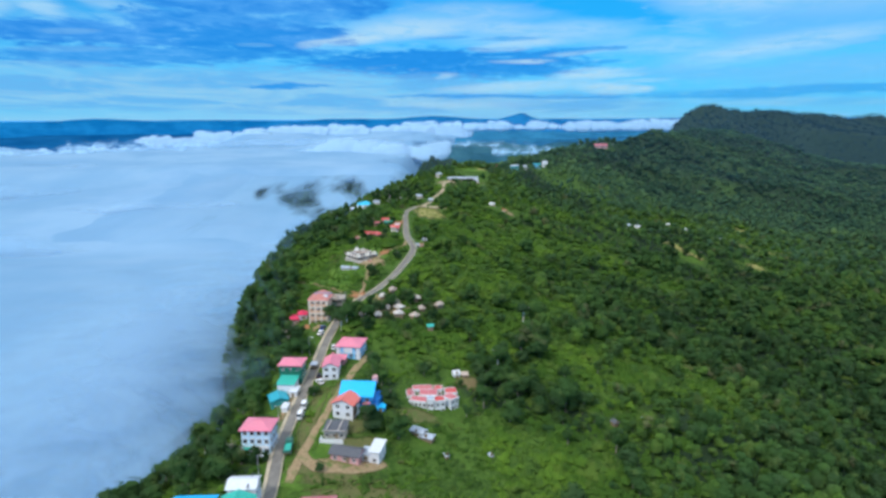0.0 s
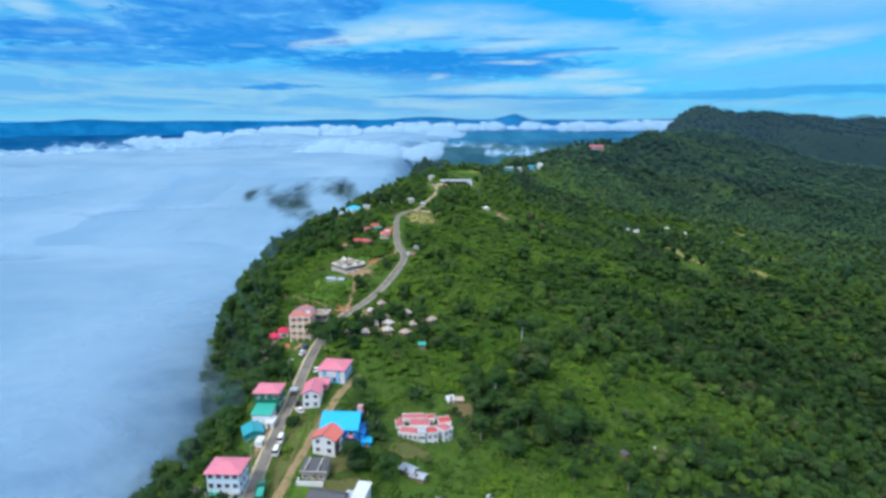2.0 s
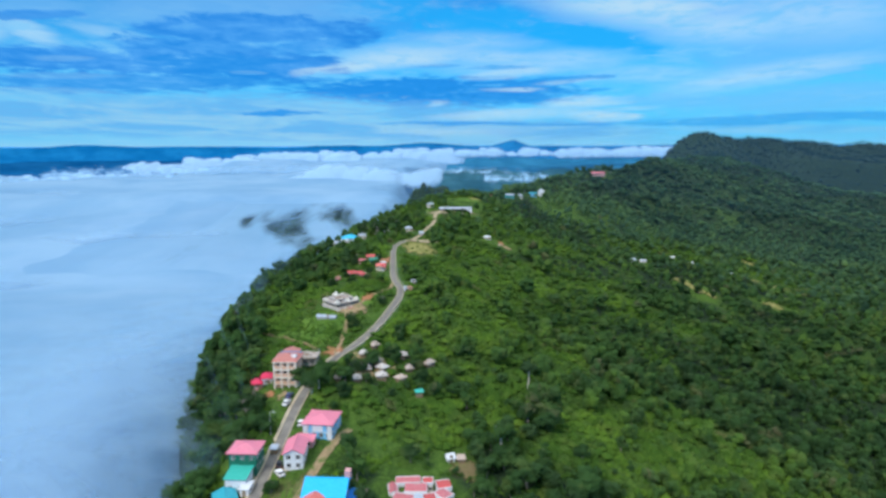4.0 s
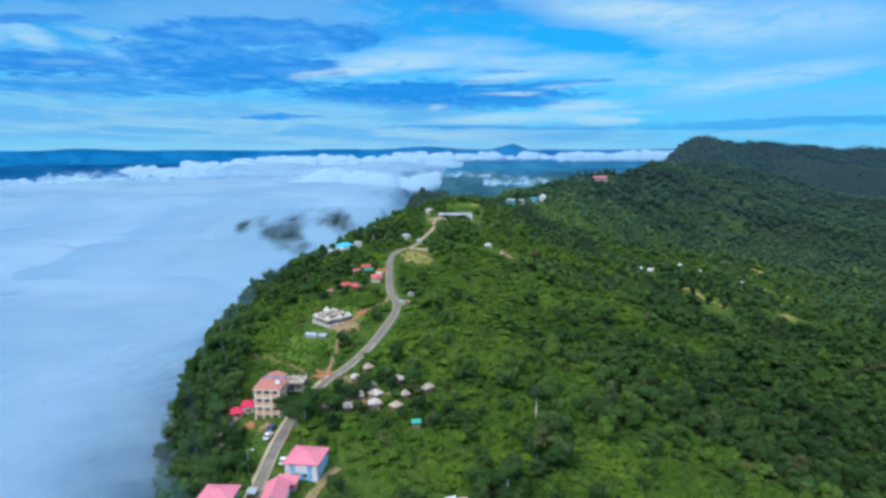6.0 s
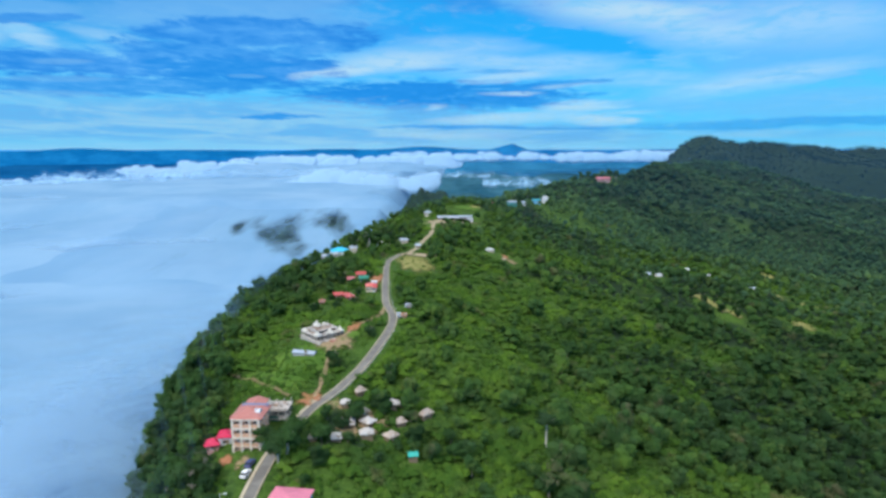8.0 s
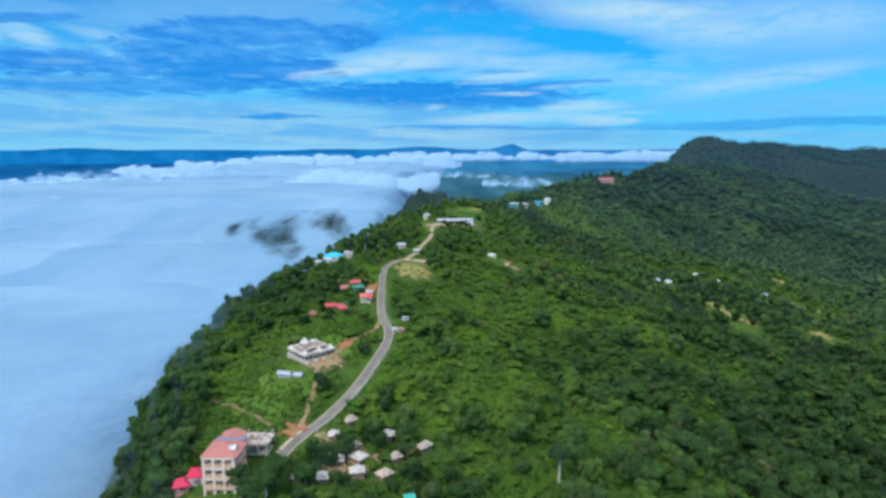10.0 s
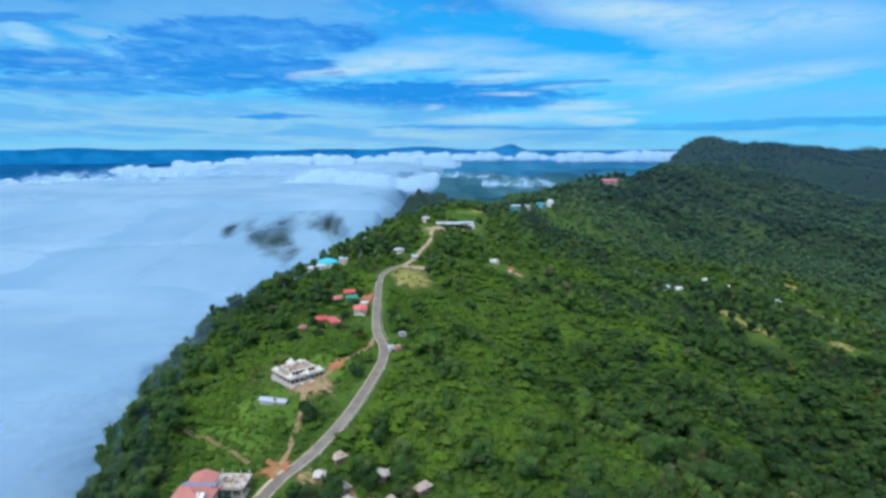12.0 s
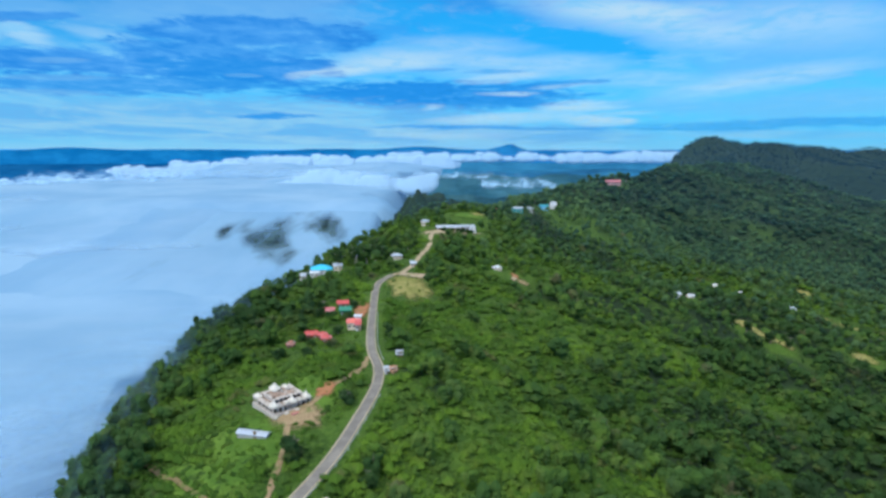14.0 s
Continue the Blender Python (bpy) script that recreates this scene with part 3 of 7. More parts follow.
EY = (-200, 100, 150, 200, 280, 330, 390, 500, 620, 700, 900, 1050, 1150, 1300)
EL = (40, 40, 28, 24, 48, 62, 88, 66, 70, 60, 60, 36, 16, 16)

HUMPS = (
    (75, 190, 60, 3.8),
    (110, 165, 60, 12.5),
    (190, 260, 70, 1.1),
    (150, 310, 60, -2.8),
    (50, 345, 45, -4.6),
    (110, 395, 50, -2.6),
    (190, 470, 70, 6.5),
    (40, 510, 50, 6.1),
    (180, 550, 70, 15.0),
    (290, 520, 90, 13.2),
    (310, 670, 110, 2.9),
    (150, 670, 70, -17.1),
    (440, 730, 130, -10.3),
    (490, 870, 130, 20.5),
    (430, 1020, 120, 12.5),
    (320, 960, 100, -4.5),
    (520, 1060, 120, -3.3),
    (-85, 175, 40, -7.4),
    (-110, 390, 50, -3.8),
    (-30, 300, 45, 3.7),
    (30, 680, 60, 3.2),
    (-5, 340, 40, 1.6),
    (800, 2150, 75, 34.0),
    (850, 2150, 60, 12.0),
    (35, 260, 45, -0.2),
)

CY = (-200, 100, 150, 175, 205, 240, 281, 330, 390, 420, 500, 600, 700, 1000, 1300)
CL = (56, 56, 51, 37, 21, 26, 60, 88, 98, 90, 75, 80, 90, 110, 160)

def softplus(a, k):
    return k * np.logaddexp(0, a / k)

def height(x, y):
    """Ridge with a mild eastern slope down to a valley and a steep western scarp."""
    xr, zr = smooth_interp(y, RY, RX), smooth_interp(y, RY, RZ)
    d = x - xr
    left, right = np.maximum(-d, 0), np.maximum(d, 0)
    edge = smooth_interp(y, EY, EL)
    z = zr - 0.10 * softplus(left - 12, 6) - 0.62 * softplus(left - edge, 10) - 2.2 * softplus(left - smooth_interp(y, CY, CL), 5)
    z = z - 0.165 * softplus(right - 10, 8) - 0.16 * softplus(right - 45, 15) + 0.17 * softplus(right - 190, 30)
    # the summit's own eastern flank falls steeply, apart from the hills behind it
    own = np.clip((y - 1350) / 200, 0, 1) * np.clip((2330 - y) / 110, 0, 1)
    z = z - 0.42 * own * softplus(right - 45, 20)
    # the valley floor rises again far to the east
    z = z + 0.10 * softplus(right - 330, 40)
    for hx, hy, hr, hz in HUMPS:
        z = z + hz * np.exp(-((x - hx) ** 2 + (y - hy) ** 2) / hr ** 2)
    return z


def bend(points, step):
    """Points along a smooth line through the given ones."""
    p = [Vector(q) for q in points]
    p = [2 * p[0] - p[1]] + p + [2 * p[-1] - p[-2]]
    out = []
    for a, b, c, d in zip(p, p[1:], p[2:], p[3:]):
        k = max(2, int((c - b).length / step))
        for i in range(k):
            t = i / k
            out.append(0.5 * (2 * b + (c - a) * t + (2 * a - 5 * b + 4 * c - d) * t * t + (3 * b - a - 3 * c + d) * t ** 3))
    return np.array([v[:] for v in out] + [p[-2][:]])


ROAD = bend([(-36, -60), (-38, 40), (-40, 100), (-42, 133), (-45, 153), (-46.2, 174), (-46, 193), (-45.4, 210), (-44.8, 228), (-42.6, 243), (-37.8, 258), (-30.8, 270.5),
             (-24.6, 286), (-20, 305), (-17.4, 322), (-18, 336), (-22, 353), (-24.8, 378), (-27.4, 412), (-29.6, 448), (-28.4, 464), (-23.5, 478)], 3.0)
LANE = bend([(-23.5, 478), (-16, 491), (-9, 532), (-4, 570), (-2, 605), (6, 618)], 4.0)
TRACK = bend([(-26, 216), (-29.5, 207.5), (-33.6, 190), (-37, 165.5), (-38.7, 150), (-38.6, 138)], 3.0)
YARD_TRACK = bend([(-38.5, 152), (-33, 145.5), (-27, 144.6), (-21, 146), (-15.2, 150.5)], 3.0)
FIELD_TRACK = bend([(-38.8, 261), (-37.4, 272), (-37.1, 280.3), (-37.9, 291), (-39, 298)], 3.0)
FOOT_PATH = bend([(-73, 288.5), (-67, 283.5), (-61.7, 279.3), (-55, 274), (-49, 268.7), (-46, 266)], 3.0)
FORT_TRACK = bend([(-36, 306), (-31.5, 317), (-26.5, 327), (-23.2, 336), (-22.6, 346)], 3.0)


def along(line, x, y):
    """Distance to a line of points, and the nearest point's place in it."""
    x, y = np.asarray(x, float), np.asarray(y, float)
    best, at = np.full(x.shape, 1e9), np.zeros(x.shape, int)
    near = (x > line[:, 0].min() - 40) & (x < line[:, 0].max() + 40) & (y > line[:, 1].min() - 40) & (y < line[:, 1].max() + 40)
    xs, ys = x[near], y[near]
    b, a = np.full(xs.shape, 1e9), np.zeros(xs.shape, int)
    for i, (px, py) in enumerate(line):
        d = np.hypot(xs - px, ys - py)
        m = d < b
        b[m], a[m] = d[m], i
    best[near], at[near] = b, a
    return best, at


ROAD_Z = height(ROAD[:, 0], ROAD[:, 1])
# open ground: x, y, half width, half depth
OPEN = [(-14, 455, 11, 26), (28, 655, 17, 20), (-64, 506, 16, 12), (-68, 493, 12, 9), (-44, 361, 16, 13), (-36, 364, 9, 12), (-52, 179, 6, 5), (-43, 311, 13, 12), (-32, 372, 6, 9), (-51, 232, 6, 9), (-41, 293, 14, 8), (-24, 513, 7, 6), (38, 503, 6, 6), (170, 530, 8, 6), (-51, 155, 8, 7), (-48, 126, 11, 9), (-51.5, 190, 7, 13), (-34.5, 211, 8, 10), (-39, 199, 6, 8), (-27, 177, 9, 11), (-28, 156, 9, 10), (-18, 151, 6, 6),
        (-28, 127, 8, 6), (-3, 188, 12, 12), (-5, 165, 6, 5), (6, 207, 7, 5), (71, 194, 4, 4), (58.7, 189, 3, 3), (-52, 251, 9, 16), (-61, 246, 5, 6), (-48, 264, 9, 9),
        (-27.5, 244, 2.6, 2.6), (-27, 260, 2.2, 2.2), (-23.6, 267.4, 2.6, 2.2), (-21, 257.6, 2.8, 2.6), (-19.4, 251, 3, 4.6), (-24, 251.6, 1.8, 2), (-12.2, 248.2, 2.8, 2.8), (-11.6, 265, 3.2, 2.4), (-9.8, 256, 2.4, 2), (-2, 262.5, 3.4, 2.6), (-41, 304, 15, 14), (-47, 296, 8, 5), (-46, 371, 12, 9), (-42, 407, 9, 12), (-32, 383, 7, 9), (-13, 331, 4, 4), (-12, 348, 4, 3),
        (-11, 475, 11, 8), (-68, 502, 12, 9), (-24, 521, 6, 6), (13, 614, 27, 12), (38.5, 510, 6, 6), (51, 500, 9, 13), (82, 745, 9, 8), (114, 783, 9, 8), (236, 960, 18, 12),
        (170, 538, 8, 6), (236, 644, 6, 5), (250, 630, 6, 5), (30, 668, 20, 18), (194, 491, 15, 21), (282, 578, 15, 11), (290, 549, 17, 11), (252, 481, 13, 10), (322, 653, 14, 9), (244, 605, 18, 9), (-5, 241, 2.5, 2.5)]
OPEN += [(-66, 283, 5, 3.5), (-57, 276, 5, 3.5), (-34, 243.2, 2.2, 2.2)]
# grass fields with only a few low plants
FIELDS = [(-20, 134, 20, 11), (12, 150, 26, 13), (-50, 285, 19, 22), (-36, 318, 15, 20), (-33, 145, 12, 18), (-38, 172, 6, 22), (20, 170, 18, 11), (-12, 300, 5, 16), (-62, 303, 15, 24), (-54, 332, 16, 18), (-25, 222, 8, 9), (-12, 205, 9, 9), (-1, 405, 19, 44), (-6, 222, 20, 14), (-20, 233, 12, 9), (20, 340, 12, 20), (10, 385, 14, 24), (60, 440, 18, 26), (25, 450, 20, 22), (20, 500, 20, 20), (60, 560, 26, 26), (60, 300, 14, 9), (20, 300, 8, 14), (30, 400, 14, 22),
          (90, 250, 16, 8), (150, 225, 18, 10), (120, 345, 12, 10), (20, 560, 20, 25), (-60, 330, 10, 14), (180, 420, 12, 9), (33, 166, 15, 9), (45, 175, 9, 6), (230, 520, 20, 9), (330, 640, 26, 10), (380, 720, 24, 12)]

# lighter glades and plots on the wooded slopes
GLADES = [(123, 541, 9, 16), (174, 661, 12, 26), (64, 470, 8, 12), (298, 588, 20, 14), (306, 535, 18, 12), (324, 703, 12, 22), (610, 1088, 24, 44), (402, 891, 16, 46),
          (392, 801, 22, 20), (111, 621, 12, 22), (376, 955, 20, 36), (125, 448, 10, 10), (-6, 412, 16, 32), (250, 760, 14, 30), (470, 980, 14, 40), (286, 572, 50, 40), (252, 486, 24, 22), (322, 648, 30, 24), (238, 604, 30, 16)]


def clear(x, y, spots, soft=1.0):
    m = np.zeros(np.shape(x))
    for cx, cy, rx, ry in spots:
        m = np.maximum(m, np.clip((1.25 - np.hypot((x - cx) / rx, (y - cy) / ry)) / (0.5 * soft), 0, 1))
    return m


def gullies(x, y):
    """Folds that run down the eastern slope, 0 in the bottoms to 1 on the ribs."""
    return fractal((0.78 * x - 0.62 * y) * 0.32, 0.62 * x + 0.78 * y, 52, 3, 40.0)


def spur_mask(x, y, grow=0.0):
    """Where a wooded spur lies under torn fog, 0 to 1."""
    m = np.clip((x + 540 + grow) / 90, 0, 1) * np.clip((-40 + grow - x) / 90, 0, 1) * np.clip((y - 1000 + grow) / 80, 0, 1) * np.clip((1500 + grow - y) / 80, 0, 1)
    return m * m * (3 - 2 * m)


def spur_z(y):
    return -98 + 0.165 * (y - 1130)


def ground_z(x, y):
    """The finished ground: the relief, rough with herbs, levelled along the road."""
    x, y = np.asarray(x, float), np.asarray(y, float)
    z = height(x, y)
    d, i = along(ROAD, x, y)
    k = np.clip((11 - d) / 6, 0, 1)
    k = k * k * (3 - 2 * k)
    z = z * (1 - k) + (ROAD_Z[i] - 0.12) * k
    calm = np.clip(k + clear(x, y, OPEN), 0, 1)
    far = np.clip((y - 500) / 700, 0, 1)
    rough = (fractal(x, y, 14, 3, 2.0) - 0.5) * 2.4 + (fractal(x, y, 60, 3, 5.0) - 0.5) * (3 + 16 * far)
    z = z + rough * (1 - calm)
    z = z + 16 * (gullies(x, y) - 0.5) * np.clip((x - 15) / 60, 0, 1) * np.clip((900 - y) / 200, 0, 1) * (1 - calm) * (1 - 0.85 * np.exp(-((x - 265) / 75) ** 2 - ((y - 560) / 85) ** 2))
    # broader ribs on the far hill
    z = z + 46 * (fractal((0.9 * x - 0.44 * y) * 0.3, 0.44 * x + 0.9 * y, 95, 3, 90.0) - 0.5) * np.clip((y - 820) / 150, 0, 1) * np.clip((x - smooth_interp(y, RY, RX) - 15) / 90, 0, 1) * (1 - calm)
    # hollow valley floors, with low hills that stand out of the cloud
    floor = -150 + 26 * (fractal(x, y, 420, 4, 11.0) - 0.5)
    low_hills = 0.0
    for hx, hy, hr, hz in ((-40, 1620, 190, 60), (30, 1450, 130, 120), (0, 1700, 140, 40), (60, 1950, 240, 40)):
        low_hills = low_hills + hz * np.exp(-((x - hx) ** 2 + (y - hy) ** 2) / hr ** 2) * (0.45 + 1.1 * fractal(x, y, 60, 3, 3.0))
    m = spur_mask(x, y)
    floor = (floor + low_hills) * (1 - m) + (spur_z(y) - 6 + 16 * (fractal(x, y, 90, 3, 71.0) - 0.5)) * m
    return floor + softplus(z - floor, 8)


def spaced(start, *runs):
    """Grid lines: runs of (end, step)."""
    out = [start]
    for end, step in runs:
        k = max(1, round((end - out[-1]) / step))
        out += list(np.linspace(out[-1], end, k + 1)[1:])
    return np.array(out)


def sheet(name, xs, ys, fn, mat, tone=None, keep=None, smooth=True):
    X, Y = np.meshgrid(xs, ys)
    Z = fn(X, Y)
    k = len(xs)
    i = (np.arange(len(ys) - 1)[:, None] * k + np.arange(k - 1)[None]).ravel()
    f = np.stack([i, i + 1, i + k + 1, i + k], -1)
    tn = None if tone is None else tone(X, Y).ravel()
    if keep is not None:
        m = keep(X, Y).ravel()
        f = f[m[f].any(1)]
    return new(name, mesh_from(name, np.stack([X, Y, Z], -1).reshape(-1, 3), f, mat, smooth, tn))


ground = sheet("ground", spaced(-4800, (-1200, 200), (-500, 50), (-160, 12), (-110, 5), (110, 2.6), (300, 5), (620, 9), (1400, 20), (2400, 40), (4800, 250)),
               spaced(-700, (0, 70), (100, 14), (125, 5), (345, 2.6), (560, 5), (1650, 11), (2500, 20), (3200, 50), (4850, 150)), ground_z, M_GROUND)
tagged(ground, "green hillside ridge of grass and herbs", "ground", kind="structure")


def strip(name, line, half, mat, lift, label, kind="structure", ragged=0.0, thick=0.12, side=0.0):
    """A band laid along a line on the ground, with its edges turned down."""
    d = np.gradient(line, axis=0)
    d /= np.linalg.norm(d, axis=1)[:, None]
    nrm = np.stack([d[:, 1], -d[:, 0]], 1)
    rng = np.random.RandomState(len(line))
    cols = []
    for s, dz in ((-1, -thick - 0.3), (-1, 0), (-0.5, 0.02), (0, 0.04), (0.5, 0.02), (1, 0), (1, -thick - 0.3)):
        wob = 1 + ragged * (rng.rand(len(line)) - 0.5)
        p = line + nrm * ((side + s * half * wob)[:, None])
        cols.append(np.column_stack([p, ground_z(line[:, 0], line[:, 1]) + lift + dz if ragged == 0 else ground_z(p[:, 0], p[:, 1]) + lift + dz]))
    v = np.stack(cols, 1)
    k = 7
    i = (np.arange(len(line) - 1)[:, None] * k + np.arange(k - 1)[None]).ravel()
    ob = new(name, mesh_from(name, v.reshape(-1, 3), np.stack([i, i + 1, i + k + 1, i + k], -1), mat, False, np.tile([0, 0.5, 1.5, 2.0, 1.5, 0.5, 0], len(line))))
    return tagged(ob, label, name.replace("_", " "), kind=kind)


def patch(name, x, y, rx, ry, mat, label, turn=0.0, lift=0.10, seed=1):
    """A ragged spot of other ground, laid over the hillside."""
    rng = np.random.RandomState(seed)
    k, rings = 44, 8
    wob = 1 + 0.35 * (np.convolve(np.tile(rng.rand(k), 3), np.ones(3) / 3, "same")[k:2 * k] - 0.5) * 2
    a = np.arange(k) * 2 * math.pi / k
    ca, sa = math.cos(radians(turn)), math.sin(radians(turn))
    vs = [(x, y)]
    for j in range(1, rings + 1):
        r = j / rings * wob
        lx, ly = rx * r * np.cos(a), ry * r * np.sin(a)
        vs += list(zip(x + lx * ca - ly * sa, y + lx * sa + ly * ca))
    vs = np.array(vs)
    z = ground_z(vs[:, 0], vs[:, 1]) + lift
    z[-k:] -= lift + 0.25
    tri = []
    for i in range(k):
        tri.append((0, 1 + i, 1 + (i + 1) % k))
        for j in range(rings - 1):
            p, q = 1 + j * k + i, 1 + j * k + (i + 1) % k
            tri += [(p, p + k, q + k), (p, q + k, q)]
    ob = new(name, mesh_from(name, np.column_stack([vs, z]), tri, mat, True, np.concatenate([[1.0], np.repeat(np.clip(1.0 - np.arange(1, rings + 1) / rings, 0, 0.7) / 0.7, k)])))
    return tagged(ob, label, "ground", kind="structure")


strip("road", ROAD, 1.36, M_ASPHALT, 0.22, "narrow grey asphalt ridge road, worn")
LOWER, UPPER = ROAD[ROAD[:, 1] < 266], ROAD[ROAD[:, 1] > 262]
for s, w, nm, line in ((-1.90, 0.45, "verge_west", LOWER), (-1.60, 0.16, "verge_west", UPPER), (1.58, 0.14, "verge_east", ROAD)):
    strip(nm, line, w, M_KERB, 0.30, "sandy concrete drain edge beside the road", side=s)
strip("dirt_lane", LANE, 1.5, M_SAND, 0.16, "pale dirt lane climbing to the hilltop", ragged=0.4)
strip("dirt_track", TRACK, 1.3, M_EARTH, 0.16, "brown dirt track behind the roadside houses", ragged=0.5)
strip("yard_track", YARD_TRACK, 1.6, M_EARTH, 0.17, "bare earth yard track below the dark-roofed house", ragged=0.6)
strip("field_track", FIELD_TRACK, 0.75, M_EARTH, 0.15, "worn earth path through the grass field", ragged=0.6)
strip("fort_track", FORT_TRACK, 0.95, M_EARTH, 0.14, "earth approach track to the unfinished monument", ragged=0.6)
strip("foot_path", FOOT_PATH, 0.6, M_PATH, 0.40, "thin earth footpath across the field", ragged=0.5)

patch("fort_yard", -38.4, 303.6, 11, 8.5, M_EARTH, "pale trampled earth round the monument", -15, seed=2)
patch("hotel_yard", -51, 234.5, 3.0, 3.4, M_EARTH, "reddish bare earth before the hotel", seed=3)
patch("hotel_bank", -56.6, 236.2, 2.6, 3.2, M_RED_EARTH, "reddish earth bank below the hotel", 10, 0.14, 64)
patch("red_bank", -39.2, 264.6, 4.4, 4.6, M_RED_EARTH, "raw red earth cutting beside the road", 30, 0.3, 4)
patch("bend_clearing", -14, 455, 13, 30, M_DRY, "dry yellowish grass inside the road bend", 8, seed=5)
patch("bend_pad", -10, 479, 13, 7, M_SAND, "pale levelled building plot", -5, 0.3, 6)
patch("roadside_cut", -32.2, 408, 4.2, 19, M_RED_EARTH, "reddish earth cutting above the road", 3, 0.35, 7)
patch("hilltop_yard", 10, 613, 28, 9, M_SAND, "pale earth yard before the long white building", 8, 0.3, 8)
patch("hilltop_grass", 30, 668, 19, 17, M_GRASS, "light grass crown of the small knoll", 0, 0.3, 9)
patch("hilltop_grass", 38, 674, 8, 8, M_DRY, "dry grass on top of the small knoll", 0, 0.4, 63)
patch("slip", 49, 508, 3.0, 6, M_RED_EARTH, "red earth scar below the white hut", 4, 0.3, 10)
patch("slip", 52.5, 499, 4.2, 5, M_EARTH, "brown earth scar below the white hut", 30, 0.3, 61)
patch("slip", 47.5, 500.5, 2.2, 5, M_SAND, "pale earth scar below the white hut", -20, 0.32, 62)
patch("fort_soil", -32, 317, 3.4, 6, M_RED_EARTH, "reddish earth heap beside the field track", -15, 0.2, 17)
patch("hut_yard", -18, 255.5, 7, 8, M_EARTH, "worn earth between the thatched huts", 0, 0.12, 11)
patch("hut_yard", -25, 250, 4, 5, M_EARTH, "worn earth between the thatched huts", 20, 0.12, 16)
patch("hut_yard", -30, 261, 3.5, 4, M_EARTH, "worn earth between the thatched huts", 10, 0.12, 18)
patch("villa_yard", 10, 204.5, 7, 6, M_PATH, "reddish earth round the small tent", 0, 0.12, 12)
patch("village_yard", -26, 148.5, 9, 4.0, M_EARTH, "bare trodden earth of the yard", 0, 0.12, 13)
patch("roadside_soil", -49.6, 178, 1.5, 9, M_EARTH, "sandy soil strip beside the road", 0, 0.16, 14)
for px, py, rx, ry, sd in ((-40.2, 172, 3.4, 24, 71), (-29, 144, 15, 7, 72), (-26, 167, 8, 6, 73), (-23, 158, 9, 5, 74), (-18, 134, 20, 9, 75), (-33, 186, 5, 9, 76), (-8, 176, 9, 6, 77)):
    patch("worn_grass", px, py, rx, ry, M_VERGE, "olive worn grass between the village houses", 0, 0.09, sd)
patch("hut_soil", -41.6, 195.5, 2.4, 4, M_SAND, "trodden soil by the pink house", 0, 0.12, 19)
TERRACES = ((189, 500, 6, 10, 32), (198, 484, 6, 8, 40), (282, 579, 11, 6, -25), (290, 551, 12, 6, -30), (252, 482, 9, 5, -25), (232, 602, 9, 5, -15), (262, 612, 8, 5, -20), (322, 655, 12, 6, -20))
for i, (px, py, rx, ry, tr) in enumerate(TERRACES):
    for k in range(3):
        s = (k - 1) * 0.75
        patch("terrace", px - s * ry * math.sin(radians(tr)) + (i * 7 + k * 5) % 4 - 1.5, py + s * ry * math.cos(radians(tr)), rx * (0.75 + 0.2 * ((i + k) % 3)), ry * 0.62, M_DRY,
              "yellow-green ripening terrace strip on the slope", tr, 0.45, 20 + 3 * i + k)
for i, (px, py, rx, ry) in enumerate(FIELDS[2:6]):
    patch("meadow", px, py, rx * 1.1, ry * 1.1, M_GRASS, "short bright green grass meadow", 0, 0.06, 40 + i)

# ---- sea of cloud in the western valley ----
def cloud_top(x, y):
    far = np.clip((y - 900) / 3000, 0, 1)
    near = np.clip((900 - y) / 700, 0, 1)
    z = -98 + 74 * far + 62 * near * near * (3 - 2 * near)
    z = z + (fractal(x, y, 620, 4, 1.0) - 0.5) * (34 + 20 * far) + swell(x, y, 430, 4, 1.0) * (18 + 36 * far) + (fractal(x, y, 1300, 3, 4.0) - 0.5) * 30
    puffs = np.clip(2.4 * (fractal(x, y, 380, 2, 44.0) - 0.38), 0, 1)
    z = z + swell(x, y, 190, 3, 17.0) * (6 + 16 * puffs * (0.5 + far))
    z = z - 26 * far * np.clip((-x / np.maximum(y, 400) - 0.22) / 0.2, 0, 1)
    # behind the wooded spur the cloud stands higher
    back = np.clip((y - 1500) / 160, 0, 1)
    z = z + 30 * back * back * (3 - 2 * back) * np.clip((60 - x) / 200, 0, 1)
    shore = np.interp(y, [0, 1150, 1400, 1900, 2600, 3600, 4300], [0, 60, -120, -220, -160, 40, 120])
    out = np.clip((x - shore + 330 * (fractal(x, y, 300, 4, 8.0) - 0.5)) / 190, 0, 1)
    # to the west the sheet ends sooner and shows the blue lowland
    end = np.interp(x / np.maximum(y, 400), [-0.62, -0.42, -0.22], [2350, 2650, 3900]) + 600 * (fractal(x, y, 420, 3, 14.0) - 0.5)
    return z - 170 * out * out * (3 - 2 * out) - 170 * np.clip((y - end) / 600, 0, 1) ** 2


def cloud_z(x, y):
    """The cloud sea, open over the wooded spur."""
    return cloud_top(x, y) - 95 * spur_mask(x, y, -40)


